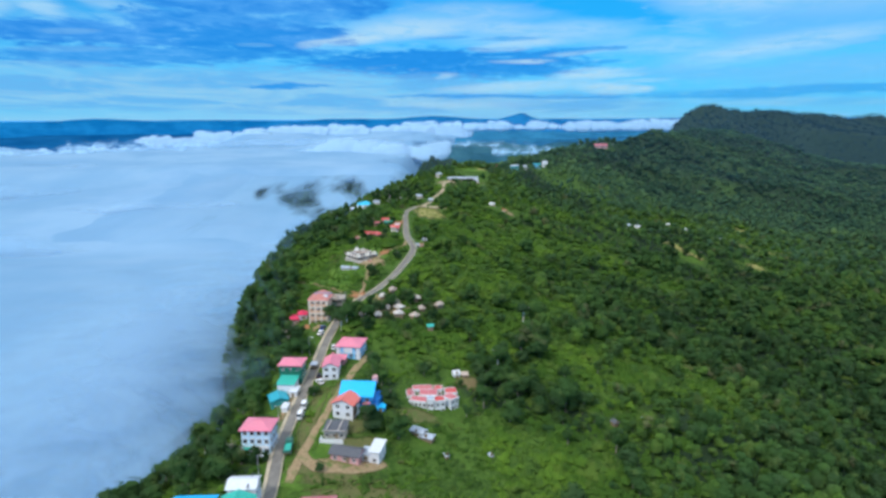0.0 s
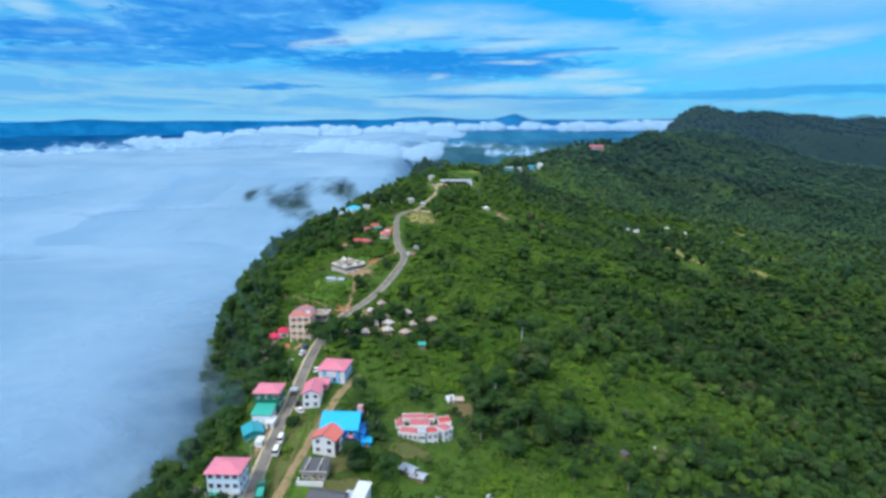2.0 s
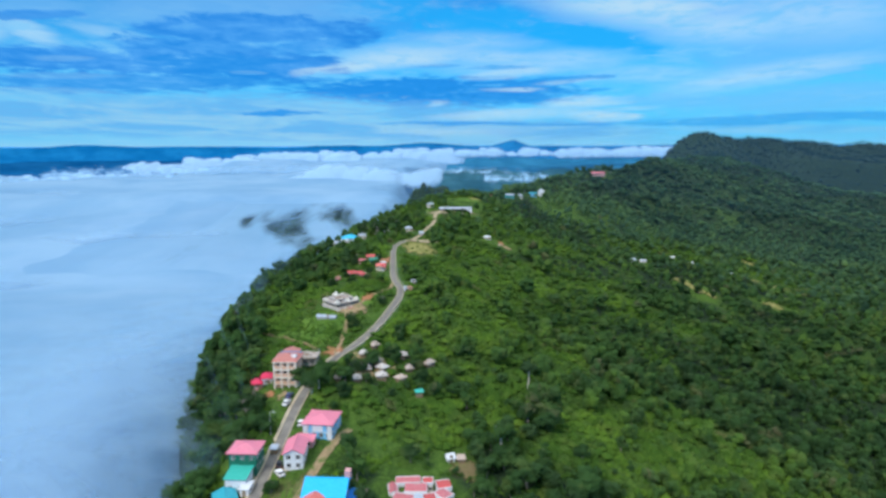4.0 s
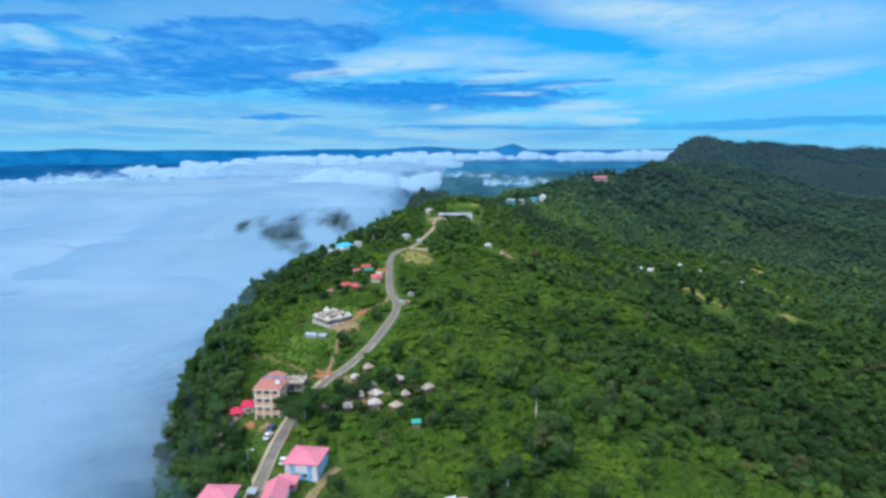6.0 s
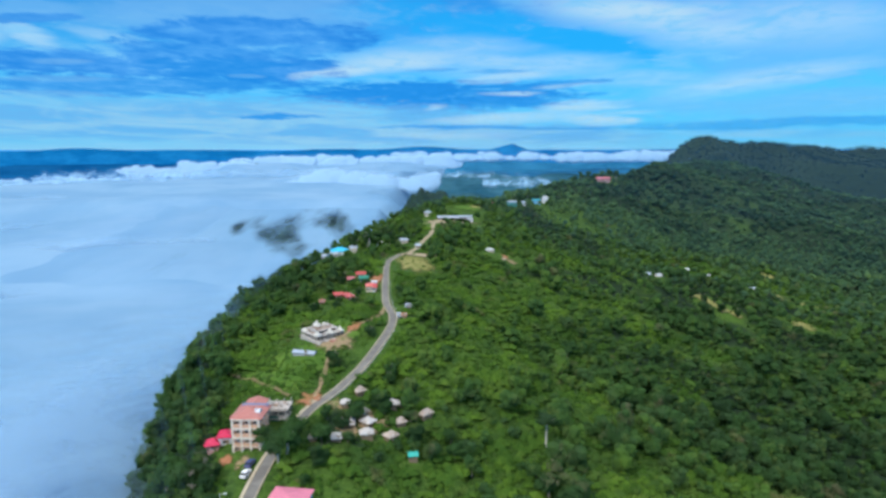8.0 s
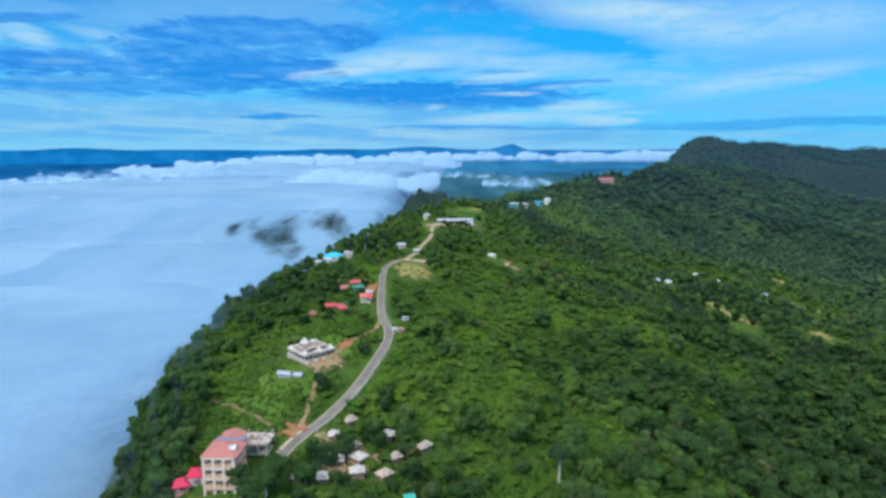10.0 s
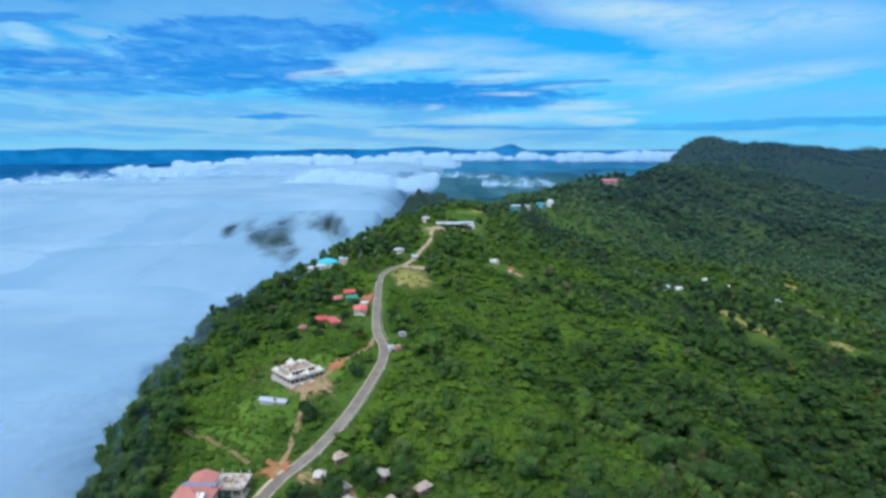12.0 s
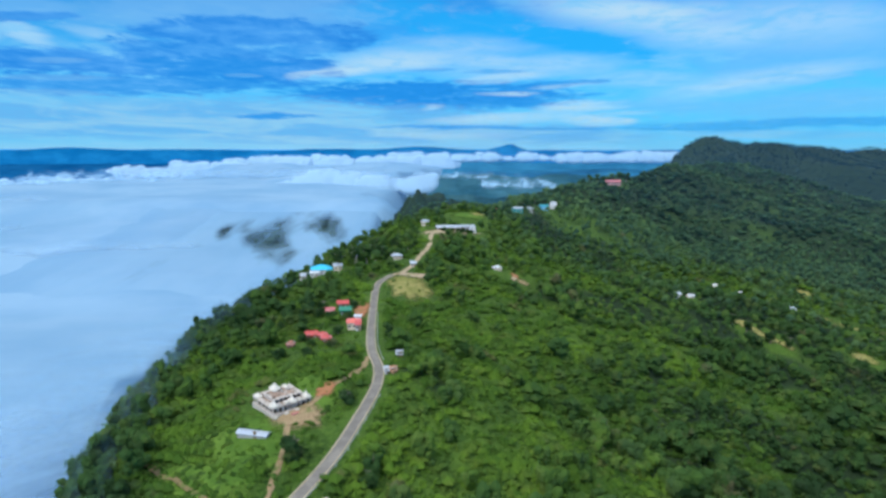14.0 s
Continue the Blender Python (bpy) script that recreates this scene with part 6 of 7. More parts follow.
# ---- buildings ----
def window_meshes(w, h):
    f = boxes((-w / 2 - 0.07, -w / 2, -0.07, 0.05, 0, h), (w / 2, w / 2 + 0.07, -0.07, 0.05, 0, h), (-w / 2, w / 2, -0.07, 0.05, h - 0.07, h), (-w / 2 - 0.12, w / 2 + 0.12, -0.14, 0.05, -0.08, 0), (-0.03, 0.03, -0.05, 0.03, 0, h - 0.07))
    me = bpy.data.meshes.new("window_frame")
    f.to_mesh(me), f.free()
    me.materials.append(M_FRAME)
    p = boxes((-w / 2, w / 2, -0.03, 0.02, 0, h - 0.07))
    mp = bpy.data.meshes.new("pane")
    p.to_mesh(mp), p.free()
    mp.materials.append(M_GLASS)
    return me, mp


WIN = {"s": window_meshes(0.9, 1.0), "m": window_meshes(1.1, 1.2), "l": window_meshes(1.5, 1.5)}
d_bm = boxes((-0.45, 0.45, -0.08, 0.03, 0, 2.05, 0.015))
DOOR = bpy.data.meshes.new("door")
d_bm.to_mesh(DOOR), d_bm.free()
DOOR.materials.append(M_TIMBER)
h_bm = boxes((0.28, 0.36, -0.13, -0.08, 0.98, 1.06))
HANDLE = bpy.data.meshes.new("door_handle")
h_bm.to_mesh(HANDLE), h_bm.free()
HANDLE.materials.append(M_METAL)


def sides(w, d):
    """Poses of the four walls' middles, faces outwards."""
    return {"s": pose(0, -d / 2, 0), "n": pose(0, d / 2, 0, 0, 0, 180), "e": pose(w / 2, 0, 0, 0, 0, 90), "w": pose(-w / 2, 0, 0, 0, 0, -90)}


def add_windows(root, w, d, side, cols, heights, kind="m"):
    span = w if side in "sn" else d
    m = sides(w, d)[side]
    fr, pn = WIN[kind]
    for zz in heights:
        for c in range(cols):
            o = part("window", fr, None, root, at=m @ pose(span * ((c + 0.5) / cols - 0.5), 0, zz))
            part("pane", pn, None, o, "dark window glass")


def add_door(root, w, d, side, off=0.0, z=0.0):
    o = part("door", DOOR, None, root, at=sides(w, d)[side] @ pose(off, 0, z))
    part("door_handle", HANDLE, None, o)


def roof_mesh(kind, w, d, h, rise, over, thick=0.16):
    """A roof slab with its own thickness over the walls' top."""
    bm = bmesh.new()
    a, b = w / 2 + over, d / 2 + over
    if kind == "flat":
        box(bm, -a, a, -b, b, h, h + 0.22, 0.03)
        return bm
    low = h - over * rise / max(min(a, b), 0.1) * 0.6
    if kind == "hip":
        if a >= b:
            top = [(-(a - b) - 0.02, 0), (a - b + 0.02, 0)]
        else:
            top = [(0, -(b - a) - 0.02), (0, b - a + 0.02)]
    elif kind == "gable_x":
        top = [(-a, 0), (a, 0)]
    elif kind == "gable_y":
        top = [(0, -b), (0, b)]
    else:
        top = None
    for dz, flip in ((thick, False), (0.0, True)):
        c = [bm.verts.new((x, y, low + dz)) for x, y in ((-a, -b), (a, -b), (a, b), (-a, b))]
        if kind == "shed":
            for v in c[2:]:
                v.co.z += rise
            fs = [c]
        else:
            t = [bm.verts.new((x, y, h + rise + dz)) for x, y in top]
            if top[0][1] == top[1][1]:
                fs = [[c[0], c[1], t[1], t[0]], [c[2], c[3], t[0], t[1]]] + ([[c[1], c[2], t[1]], [c[3], c[0], t[0]]] if kind == "hip" else [])
            else:
                fs = [[c[1], c[2], t[1], t[0]], [c[3], c[0], t[0], t[1]]] + ([[c[0], c[1], t[0]], [c[2], c[3], t[1]]] if kind == "hip" else [])
        for f in fs:
            bm.faces.new(f[::-1] if flip else f)
    open_edges = [e for e in bm.edges if len(e.link_faces) == 1]
    bmesh.ops.bridge_loops(bm, edges=open_edges)
    bmesh.ops.recalc_face_normals(bm, faces=bm.faces)
    return bm


def wall_mesh(kind, w, d, h, rise, deep=2.2):
    bm = bmesh.new()
    box(bm, -w / 2, w / 2, -d / 2, d / 2, -deep, h)
    r = rise * 0.97
    if kind == "gable_x":
        for s in (-1, 1):
            x0, x1 = sorted((s * w / 2, s * (w / 2 - 0.2)))
            tri = [bm.verts.new((x, y, z)) for x in (x0, x1) for y, z in ((-d / 2, h), (d / 2, h), (0, h + r))]
            bm.faces.new(tri[:3]), bm.faces.new(tri[3:][::-1])
            for i in range(3):
                j = (i + 1) % 3
                bm.faces.new((tri[i], tri[j], tri[3 + j], tri[3 + i]))
    elif kind == "gable_y":
        for s in (-1, 1):
            y0, y1 = sorted((s * d / 2, s * (d / 2 - 0.2)))
            tri = [bm.verts.new((x, y, z)) for y in (y0, y1) for x, z in ((-w / 2, h), (w / 2, h), (0, h + r))]
            bm.faces.new(tri[:3]), bm.faces.new(tri[3:][::-1])
            for i in range(3):
                j = (i + 1) % 3
                bm.faces.new((tri[i], tri[j], tri[3 + j], tri[3 + i]))
    bmesh.ops.recalc_face_normals(bm, faces=bm.faces)
    return bm


def house(label, x, y, w, d, z0, h, turn, wall, roof, kind="hip", rise=1.2, over=0.45, win=(), door=None, storeys=1, name="house", category="house", group="village houses", band=None, ridge=True):
    """A house: walls, roof with ridge cap, floor bands, windows and a door."""
    r = thing(name, x, y, z0, turn, label, category, group)
    part("wall", wall_mesh(kind, w, d, h, rise), wall, r)
    rf = part("roof", roof_mesh(kind, w, d, h, rise, over), roof, r)
    if ridge and kind in ("hip", "gable_x", "gable_y"):
        a, b = w / 2 + over, d / 2 + over
        if kind == "gable_x" or (kind == "hip" and a >= b):
            l = a if kind == "gable_x" else a - b + 0.1
            part("ridge_cap", boxes((-l, l, -0.16, 0.16, h + rise + 0.10, h + rise + 0.24, 0.03)), roof, rf)
        else:
            l = b if kind == "gable_y" else b - a + 0.1
            part("ridge_cap", boxes((-0.16, 0.16, -l, l, h + rise + 0.10, h + rise + 0.24, 0.03)), roof, rf)
    for s in range(1, storeys):
        zz = h * s / storeys
        part("floor_band", boxes((-w / 2 - 0.06, w / 2 + 0.06, -d / 2 - 0.06, d / 2 + 0.06, zz - 0.10, zz + 0.06)), band or wall, r)
    for side, cols, kind_w in win:
        add_windows(r, w, d, side, cols, [h * s / storeys + 0.95 for s in range(storeys)], kind_w)
    if door:
        add_door(r, w, d, door[0], door[1])
    return r


def gz(x, y):
    return float(ground_z(x, y))


# three-storey pink-roofed house west of the road
r = house("three-storey pale blue house, pink sheet roof", -51.0, 155.6, 8.0, 6.6, 5.2, 7.4, -2, M_PALE_BLUE, R_PINK, "hip", 1.3, 0.6,
          [("s", 4, "m"), ("e", 3, "m"), ("w", 3, "m")], ("e", -2), 3, band=M_WHITE)
part("balcony", boxes((1.6, 3.9, -4.5, -3.32, 2.4, 2.56), (1.6, 3.9, -4.52, -4.44, 2.56, 3.4)), M_WHITE, r)
part("porch_roof", boxes((-4.5, -0.8, -4.7, -3.32, 2.1, 2.24)), R_TEAL, r, "teal sheet porch roof")
# cluster at the lower end
house("two-storey white house with blue roof", -55.8, 120.6, 9, 7.5, 4.0, 7.0, 3, M_WHITE, R_BLUE, "gable_x", 1.4, 0.5, [("s", 3, "m"), ("e", 2, "m")], ("e", 0), 2)
house("two-storey white house with teal roof", -46.6, 122.2, 7.5, 7, 4.2, 6.0, 3, M_WHITE, R_TEAL, "gable_y", 1.5, 0.4, [("s", 2, "m"), ("e", 2, "m")], ("e", 1), 2)
r = house("white sheet-roofed house with dark valley gutter", -46.8, 129.3, 6.6, 5.0, 4.6, 6.8, 4, M_WHITE, R_WHITE, "gable_x", 1.0, 0.4, [("e", 2, "m"), ("s", 2, "s")], None, 2)
part("gutter", boxes((1.4, 1.75, -2.9, 2.9, 7.3, 7.42)), R_DARK, r, "dark roof gutter")
# green house with pink roof, lean-to and neighbours
r = house("tall dark green house under a pink roof", -51.6, 196.2, 7.4, 6.6, 6.0, 8.4, -2, M_GREEN_WALL, R_PINK, "hip", 1.2, 0.6,
          [("e", 3, "s"), ("s", 3, "s")], ("e", 0), 3)
house("teal-roofed annexe below the green house", -51.8, 189.7, 5.6, 5.2, 6.2, 3.9, -4, M_WHITE, R_TEAL, "shed", 0.9, 0.35, [("e", 2, "s"), ("s", 2, "s")], ("e", 0))
house("low white shop beside the road", -48.9, 186.6, 2.4, 3.6, 6.1, 2.4, -4, M_WHITE, R_WHITE, "shed", 0.4, 0.25, [("e", 1, "s")], ("s", 0), name="shop", category="shop")
house("turquoise-roofed low house on the slope", -53.4, 183.2, 5.4, 5.6, 3.8, 3.6, 24, M_TEAL_WALL, R_TEAL_BLUE, "gable_y", 1.0, 0.4, [("s", 2, "s"), ("e", 2, "s")], ("e", 1))
house("small white shed beside the road", -49.4, 176.8, 1.8, 2.6, 5.6, 2.0, -5, M_WHITE, R_WHITE, "shed", 0.3, 0.2, [], ("e", 0), name="shed", category="shed")
house("little grey timber stall by the road", -45.9, 200.2 + 3, 1.8, 2.0, 8.6, 2.0, 0, M_TIMBER, R_TIN, "shed", 0.3, 0.3, [], ("e", 0), name="stall", category="stall")
# east side pink houses
r = house("two-storey sky-blue and white house, pink roof", -34.0, 214.0, 8.8, 9.0, 9.8, 4.9, -8, M_SKY_BLUE, R_PINK, "hip", 1.35, 0.55,
          [("s", 4, "m"), ("e", 3, "m"), ("w", 3, "m")], ("s", -1.2), 2, band=M_WHITE)
part("corner_panel", boxes((-4.48, -3.0, -4.56, -4.44, 0, 4.7)), M_WHITE, r, "white wall panel")
part("corner_panel", boxes((3.0, 4.48, -4.56, -4.44, 0, 4.7)), M_WHITE, r, "white wall panel")
part("corner_panel", boxes((-1.6, 1.6, -4.56, -4.44, 2.6, 4.7)), M_WHITE, r, "white wall panel")
house("small pink-roofed porch house", -37.6, 206.6, 5.2, 2.8, 9.3, 2.3, -8, M_PINK_WALL, R_PINK, "shed", 0.7, 0.35, [("s", 2, "s")], ("s", 0))
r = house("two-storey white house with striped pink roof", -38.7, 199.3, 5.2, 8.4, 8.0, 4.9, 3, M_WHITE, R_PINK, "gable_y", 1.5, 0.5,
          [("s", 2, "m"), ("e", 3, "m"), ("w", 3, "m")], ("w", 2), 2)
part("roof_stripe", boxes((-1.05, -0.75, -4.5, 4.5, 5.64, 5.74)), R_WHITE, r, "pale worn roof strip", at=pose(0, 0, 0.18))
# blue hall and coral-roofed house
r = house("large hall with bright blue sheet roof and walls", -26.4, 180.6, 10.2, 9.6, 6.0, 5.4, -3, M_BLUE_WALL, R_BLUE, "gable_x", 2.8, 0.5,
          [("e", 3, "m"), ("s", 3, "m")], ("e", 1), 2)
part("awning", boxes((2.0, 4.4, -5.9, -4.82, 3.3, 3.45)), R_PINK, r, "pink sheet awning")
part("side_lean_to", boxes((5.12, 6.9, -3.6, 3.0, -1.5, 3.6), (5.12, 7.1, -3.8, 3.2, 3.6, 3.75)), M_BLUE_WALL, r, "blue sheet lean-to")
part("roof_box", boxes((3.9, 5.4, 2.6, 4.4, 6.2, 8.6)), M_PINK_WALL, r, "pink stair head")
r = house("two-storey white gabled house, coral sheet roof", -29.4, 173.6, 6.6, 5.8, 6.4, 4.8, -14, M_WHITE, R_CORAL, "gable_y", 1.5, 0.6,
          [("s", 2, "m"), ("e", 3, "m")], ("w", 1.5), 2)
part("side_cladding", boxes((3.32, 3.40, -2.8, -0.2, 0.0, 4.5)), M_BROWN_WALL, r, "dark brown side cladding")
house("tiny bright blue sheet-metal shed", -19.0, 177.0, 2.6, 2.6, 5.4, 2.0, 0, M_BLUE_WALL, R_BLUE, "shed", 0.4, 0.25, [], ("s", 0), name="shed", category="shed")
# grey half-ruined house and the yard houses
r = house("half-dismantled grey house with tin and white parapet", -30.6, 162.4, 6.2, 5.0, 5.4, 2.8, -4, M_CONCRETE, R_DARK, "shed", 0.8, 0.3, [("s", 3, "s"), ("w", 2, "s")], ("s", 0.6))
part("parapet", boxes((-3.8, 3.2, -5.2, -4.9, 0.2, 1.6), (-3.8, -3.5, -5.2, -2.8, 0.2, 1.4)), M_WHITE, r, "broken white parapet")
part("roof_beam", boxes((-3.4, 3.9, -3.4, -3.1, 3.1, 3.3)), M_STONE, r)
part("roof_beam", boxes((-2.2, -1.9, -3.4, 2.9, 3.5, 3.7)), M_STONE, r)
part("roof_beam", boxes((1.2, 1.5, -3.4, 3.2, 3.5, 3.7)), M_STONE, r)
house("low pink house with dark tin roof", -25.5, 150.6, 8.2, 4.2, 4.7, 2.6, -14, M_PINK_WALL, R_DARK, "gable_x", 1.2, 0.5, [("s", 3, "s"), ("e", 1, "s")], ("s", 1.0))
house("narrow white house with white sheet roof", -17.4, 152.4, 2.8, 5.6, 3.6, 3.9, -12, M_WHITE, R_WHITE, "shed", 0.7, 0.35, [("s", 1, "s"), ("e", 2, "s")], ("w", 0), 1)
house("small white outbuilding with tin roof", -20.2, 151.6, 2.2, 3.2, 4.0, 2.6, -12, M_WHITE, R_TIN, "shed", 0.4, 0.25, [("s", 1, "s")], ("s", 0.3), name="outbuilding", category="shed")
house("low house with faded rose sheet roof", -28.4, 126.4, 7.6, 5.0, 4.6, 3.2, 4, M_WHITE, R_ROSE, "gable_x", 1.0, 0.5, [("s", 3, "s")], ("s", 1.2))
# walled white villa with red roofs
V0 = 2.2
r = thing("villa", -3.0, 188.0, V0, 0, "white rambling villa with faded red roofs round a court", "villa")
for nm, vx, vy, tr, w, d, h, rf, kd in (("front_wing", -4.9, -4.3, -13, 6.6, 4.0, 4.4, R_ROSE, "hip"), ("tower", -0.6, -5.6, 0, 2.4, 3.0, 5.4, R_TIN, "flat"), ("porch_wing", 2.6, -4.5, 14, 3.8, 3.8, 4.6, R_RED, "hip"),
                                        ("east_wing", 6.9, -2.0, 40, 3.8, 4.6, 4.3, R_ROSE, "hip"), ("east_end", 6.8, 3.0, 12, 4.0, 4.4, 4.4, R_RED, "gable_x"), ("north_wing", -4.2, 5.2, 4, 7.4, 3.4, 4.6, R_ROSE, "gable_x"),
                                        ("link", 2.0, 4.2, 0, 3.0, 3.0, 5.0, R_RED, "hip"), ("west_wing", -8.6, 1.2, 8, 2.6, 5.0, 4.1, R_ROSE, "gable_y"), ("court_hall", -1.6, 0.4, 0, 6.4, 3.0, 4.4, R_ROSE, "shed")):
    o = part(nm, wall_mesh(kd, w, d, h, 0.9), M_CREAM if nm == "link" else M_WHITE, r, at=pose(vx, vy, 0, 0, 0, tr))
    part("roof", roof_mesh(kd, w, d, h, 0.9, 0.15), rf, o, "faded red sheet roof" if rf != R_TIN else "grey tower roof")
    part("parapet", boxes((-w / 2 - 0.2, w / 2 + 0.2, -d / 2 - 0.24, -d / 2 - 0.08, h - 0.5, h + 0.35)), M_WHITE, o)
    part("parapet", boxes((-w / 2 - 0.2, w / 2 + 0.2, d / 2 + 0.08, d / 2 + 0.24, h - 0.5, h + 0.35)), M_WHITE, o)
    for s in (-1, 1):
        part("parapet", boxes((s * (w / 2 + 0.16) - 0.08, s * (w / 2 + 0.16) + 0.08, -d / 2 - 0.08, d / 2 + 0.08, h - 0.5, h + 0.35)), M_WHITE, o)
    k = 4 if w > 6 else 2
    for c in range(k):
        for zz in (0.7, 2.8):
            part("window", WIN["s"][0], None, o, at=sides(w, d)["s"] @ pose(w * ((c + 0.5) / k - 0.5), 0, zz))
            part("pane", WIN["s"][1], None, o, at=sides(w, d)["s"] @ pose(w * ((c + 0.5) / k - 0.5), 0, zz))
r.matrix_basis = r.matrix_basis @ Matrix.Diagonal((0.87, 0.87, 0.92, 1))
r = house("long low shed with bent pale tin roof", -6.6, 166.8, 4.2, 2.6, 3.4, 1.3, -34, M_TIMBER, R_TIN, "gable_x", 0.6, 0.4, [], ("s", 0), name="shed", category="shed")
house("low end of a tin-roofed shed", -3.9, 164.9, 3.8, 2.4, 3.0, 0.9, -24, M_TIMBER, R_TIN, "gable_x", 0.5, 0.4, [], ("s", 0), name="shed", category="shed")
house("small white canvas tent shelter", 5.0, 207.2, 2.3, 2.2, gz(5, 207.2), 1.0, 20, M_WHITE, R_WHITE, "gable_x", 1.0, 0.3, [], ("s", 0), name="tent", category="tent")
house("low tan thatched lean-to shelter", 8.2, 207.4, 2.2, 1.7, gz(8.2, 207.4), 1.2, 5, M_TIMBER, M_THATCH, "shed", 0.5, 0.3, [], None, name="lean_to", category="shed")
for sx, sy, sw, nm in ((71, 194.3, 1.7, "pale tin shed among bushes"), (58.7, 189.3, 1.6, "tiny dark tin shed among bushes"), (1.8, 156.2, 0.9, "little white hut in the grass"), (14.6, 159.2, 0.8, "little white hut in the grass")):
    house(nm, sx, sy, sw, sw * 1.3, gz(sx, sy), 0.4 + 0.6 * sw, 30, M_TIMBER, R_TIN if "dark" not in nm else R_DARK, "shed", 0.4, 0.25, [], ("s", 0), name="shed", category="shed")

# hotel above the road
HZ = 15.0
r = house("three-storey peach hotel with cream balconies, terracotta roof", -51.4, 244.2, 7.4, 8.0, HZ, 8.2, -2, M_PEACH, R_TERRA, "hip", 1.4, 0.8,
          [("w", 3, "m"), ("e", 3, "m")], ("s", 0), 3, name="hotel", category="hotel", group="", band=M_CREAM)
for s in range(3):
    zz = s * 2.73
    for k in range(4):
        px = -3.7 + k * 2.47
        part("pillar", boxes((px - 0.28, px + 0.28, -4.95, -4.5, zz + 0.12 if s else -2.0, zz + 2.62)), M_CREAM, r)
    part("balcony", boxes((-3.95, 3.95, -4.95, -4.02, zz - 0.1, zz + 0.1)), M_CREAM, r)
    for k in range(3):
        part("railing", boxes((-3.48 + k * 2.47, -1.43 + k * 2.47, -4.92, -4.82, zz + 0.1, zz + 1.05)), M_PEACH, r, "solid painted balcony front")
        o = part("window", WIN["s"][0], None, r, at=pose(-2.47 + k * 2.47, -4.0, zz + 1.0))
        part("pane", WIN["s"][1], None, o, "dark window glass")
        part("arch_head", boxes((-3.48 + k * 2.47, -1.43 + k * 2.47, -4.9, -4.6, zz + 2.2, zz + 2.6)), M_CREAM, r)
o = part("rear_wing", wall_mesh("gable_y", 5.4, 7.2, 7.0, 1.0), M_CREAM, r, at=pose(-1.5, 7.6, 0))
part("roof", roof_mesh("gable_y", 5.4, 7.2, 7.0, 1.0, 0.4), R_TERRA, o, "faded terracotta roof")
part("valley_strip", boxes((-3.6, 3.9, 2.9, 4.4, 8.7, 8.95, 0.04), (-3.6, -3.0, 2.9, 4.4, 8.0, 8.7), (3.3, 3.9, 2.9, 4.4, 8.0, 8.7)), R_SLATE, r, "bluish flat roof strip between the roofs")
for k in range(3):
    for zz in (0.9, 3.6):
        o = part("window", WIN["m"][0], None, r, at=pose(1.2, 5.4 + k * 1.8, zz, 0, 0, 90))
        part("pane", WIN["m"][1], None, o)
part("gable_dormer", wall_mesh("gable_x", 1.6, 2.2, 0.9, 0.7), M_WHITE, r, at=pose(2.4, -1.0, 8.2))
r = thing("unfinished_annexe", -47.0, 256.6, 15.0, -2, "unfinished concrete annexe with bare columns and netting", "building")
for i in range(4):
    for j in range(3):
        part("column", boxes((-3.4 + i * 2.2 - 0.15, -3.4 + i * 2.2 + 0.15, -3.2 + j * 3.0 - 0.15, -3.2 + j * 3.0 + 0.15, -2.0, 4.4)), M_CONCRETE, r)
part("slab", boxes((-3.9, 3.7, -3.7, 3.3, 1.7, 1.95)), M_CONCRETE, r)
part("slab", boxes((-3.9, 3.7, -3.7, 3.3, 4.4, 4.65)), M_STONE, r)
part("netting", boxes((-3.4, 0.9, -3.44, -3.38, -1.6, 2.6)), M_NET, r, "dark green netting")
part("back_wall", boxes((-3.4, 3.2, 2.7, 2.9, -1.5, 4.4)), M_CONCRETE, r)
for i in range(4):
    for j in range(3):
        part("column_stub", boxes((-3.4 + i * 2.2 - 0.13, -3.4 + i * 2.2 + 0.13, -3.2 + j * 3.0 - 0.13, -3.2 + j * 3.0 + 0.13, 4.65, 5.4 + 0.3 * ((i + j) % 3))), M_CONCRETE, r)
part("brick_heap", boxes((-1.4, 0.2, -1.0, 0.4, 4.65, 5.2, 0.1), (1.0, 2.2, 1.2, 2.2, 4.65, 5.0, 0.1)), M_RAW, r, "heaped raw bricks")
part("parapet", boxes((-3.9, 3.7, -3.75, -3.6, 4.65, 5.15)), M_STONE, r)
for i in range(5):
    part("stub_wall", boxes((-3.6 + i * 1.5, -2.9 + i * 1.5, -1.5 + (i % 3) * 1.4, -0.9 + (i % 3) * 1.4, 4.65, 5.3 + 0.25 * (i % 2))), M_STONE, r)
house("small red-roofed house beside the hotel", -59.8, 246.4, 3.6, 4.4, 12.6, 2.8, 8, M_WHITE, R_CRIMSON, "hip", 1.1, 0.4, [("s", 1, "s"), ("w", 2, "s")], ("s", 0.9))
house("little red pavilion with rounded roof", -62.6, 243.6, 3.2, 3.2, gz(-62.6, 243.6), 2.2, 15, M_PINK_WALL, R_CRIMSON, "hip", 1.4, 0.5, [("s", 1, "s")], ("s", 0.8), name="pavilion", category="pavilion")

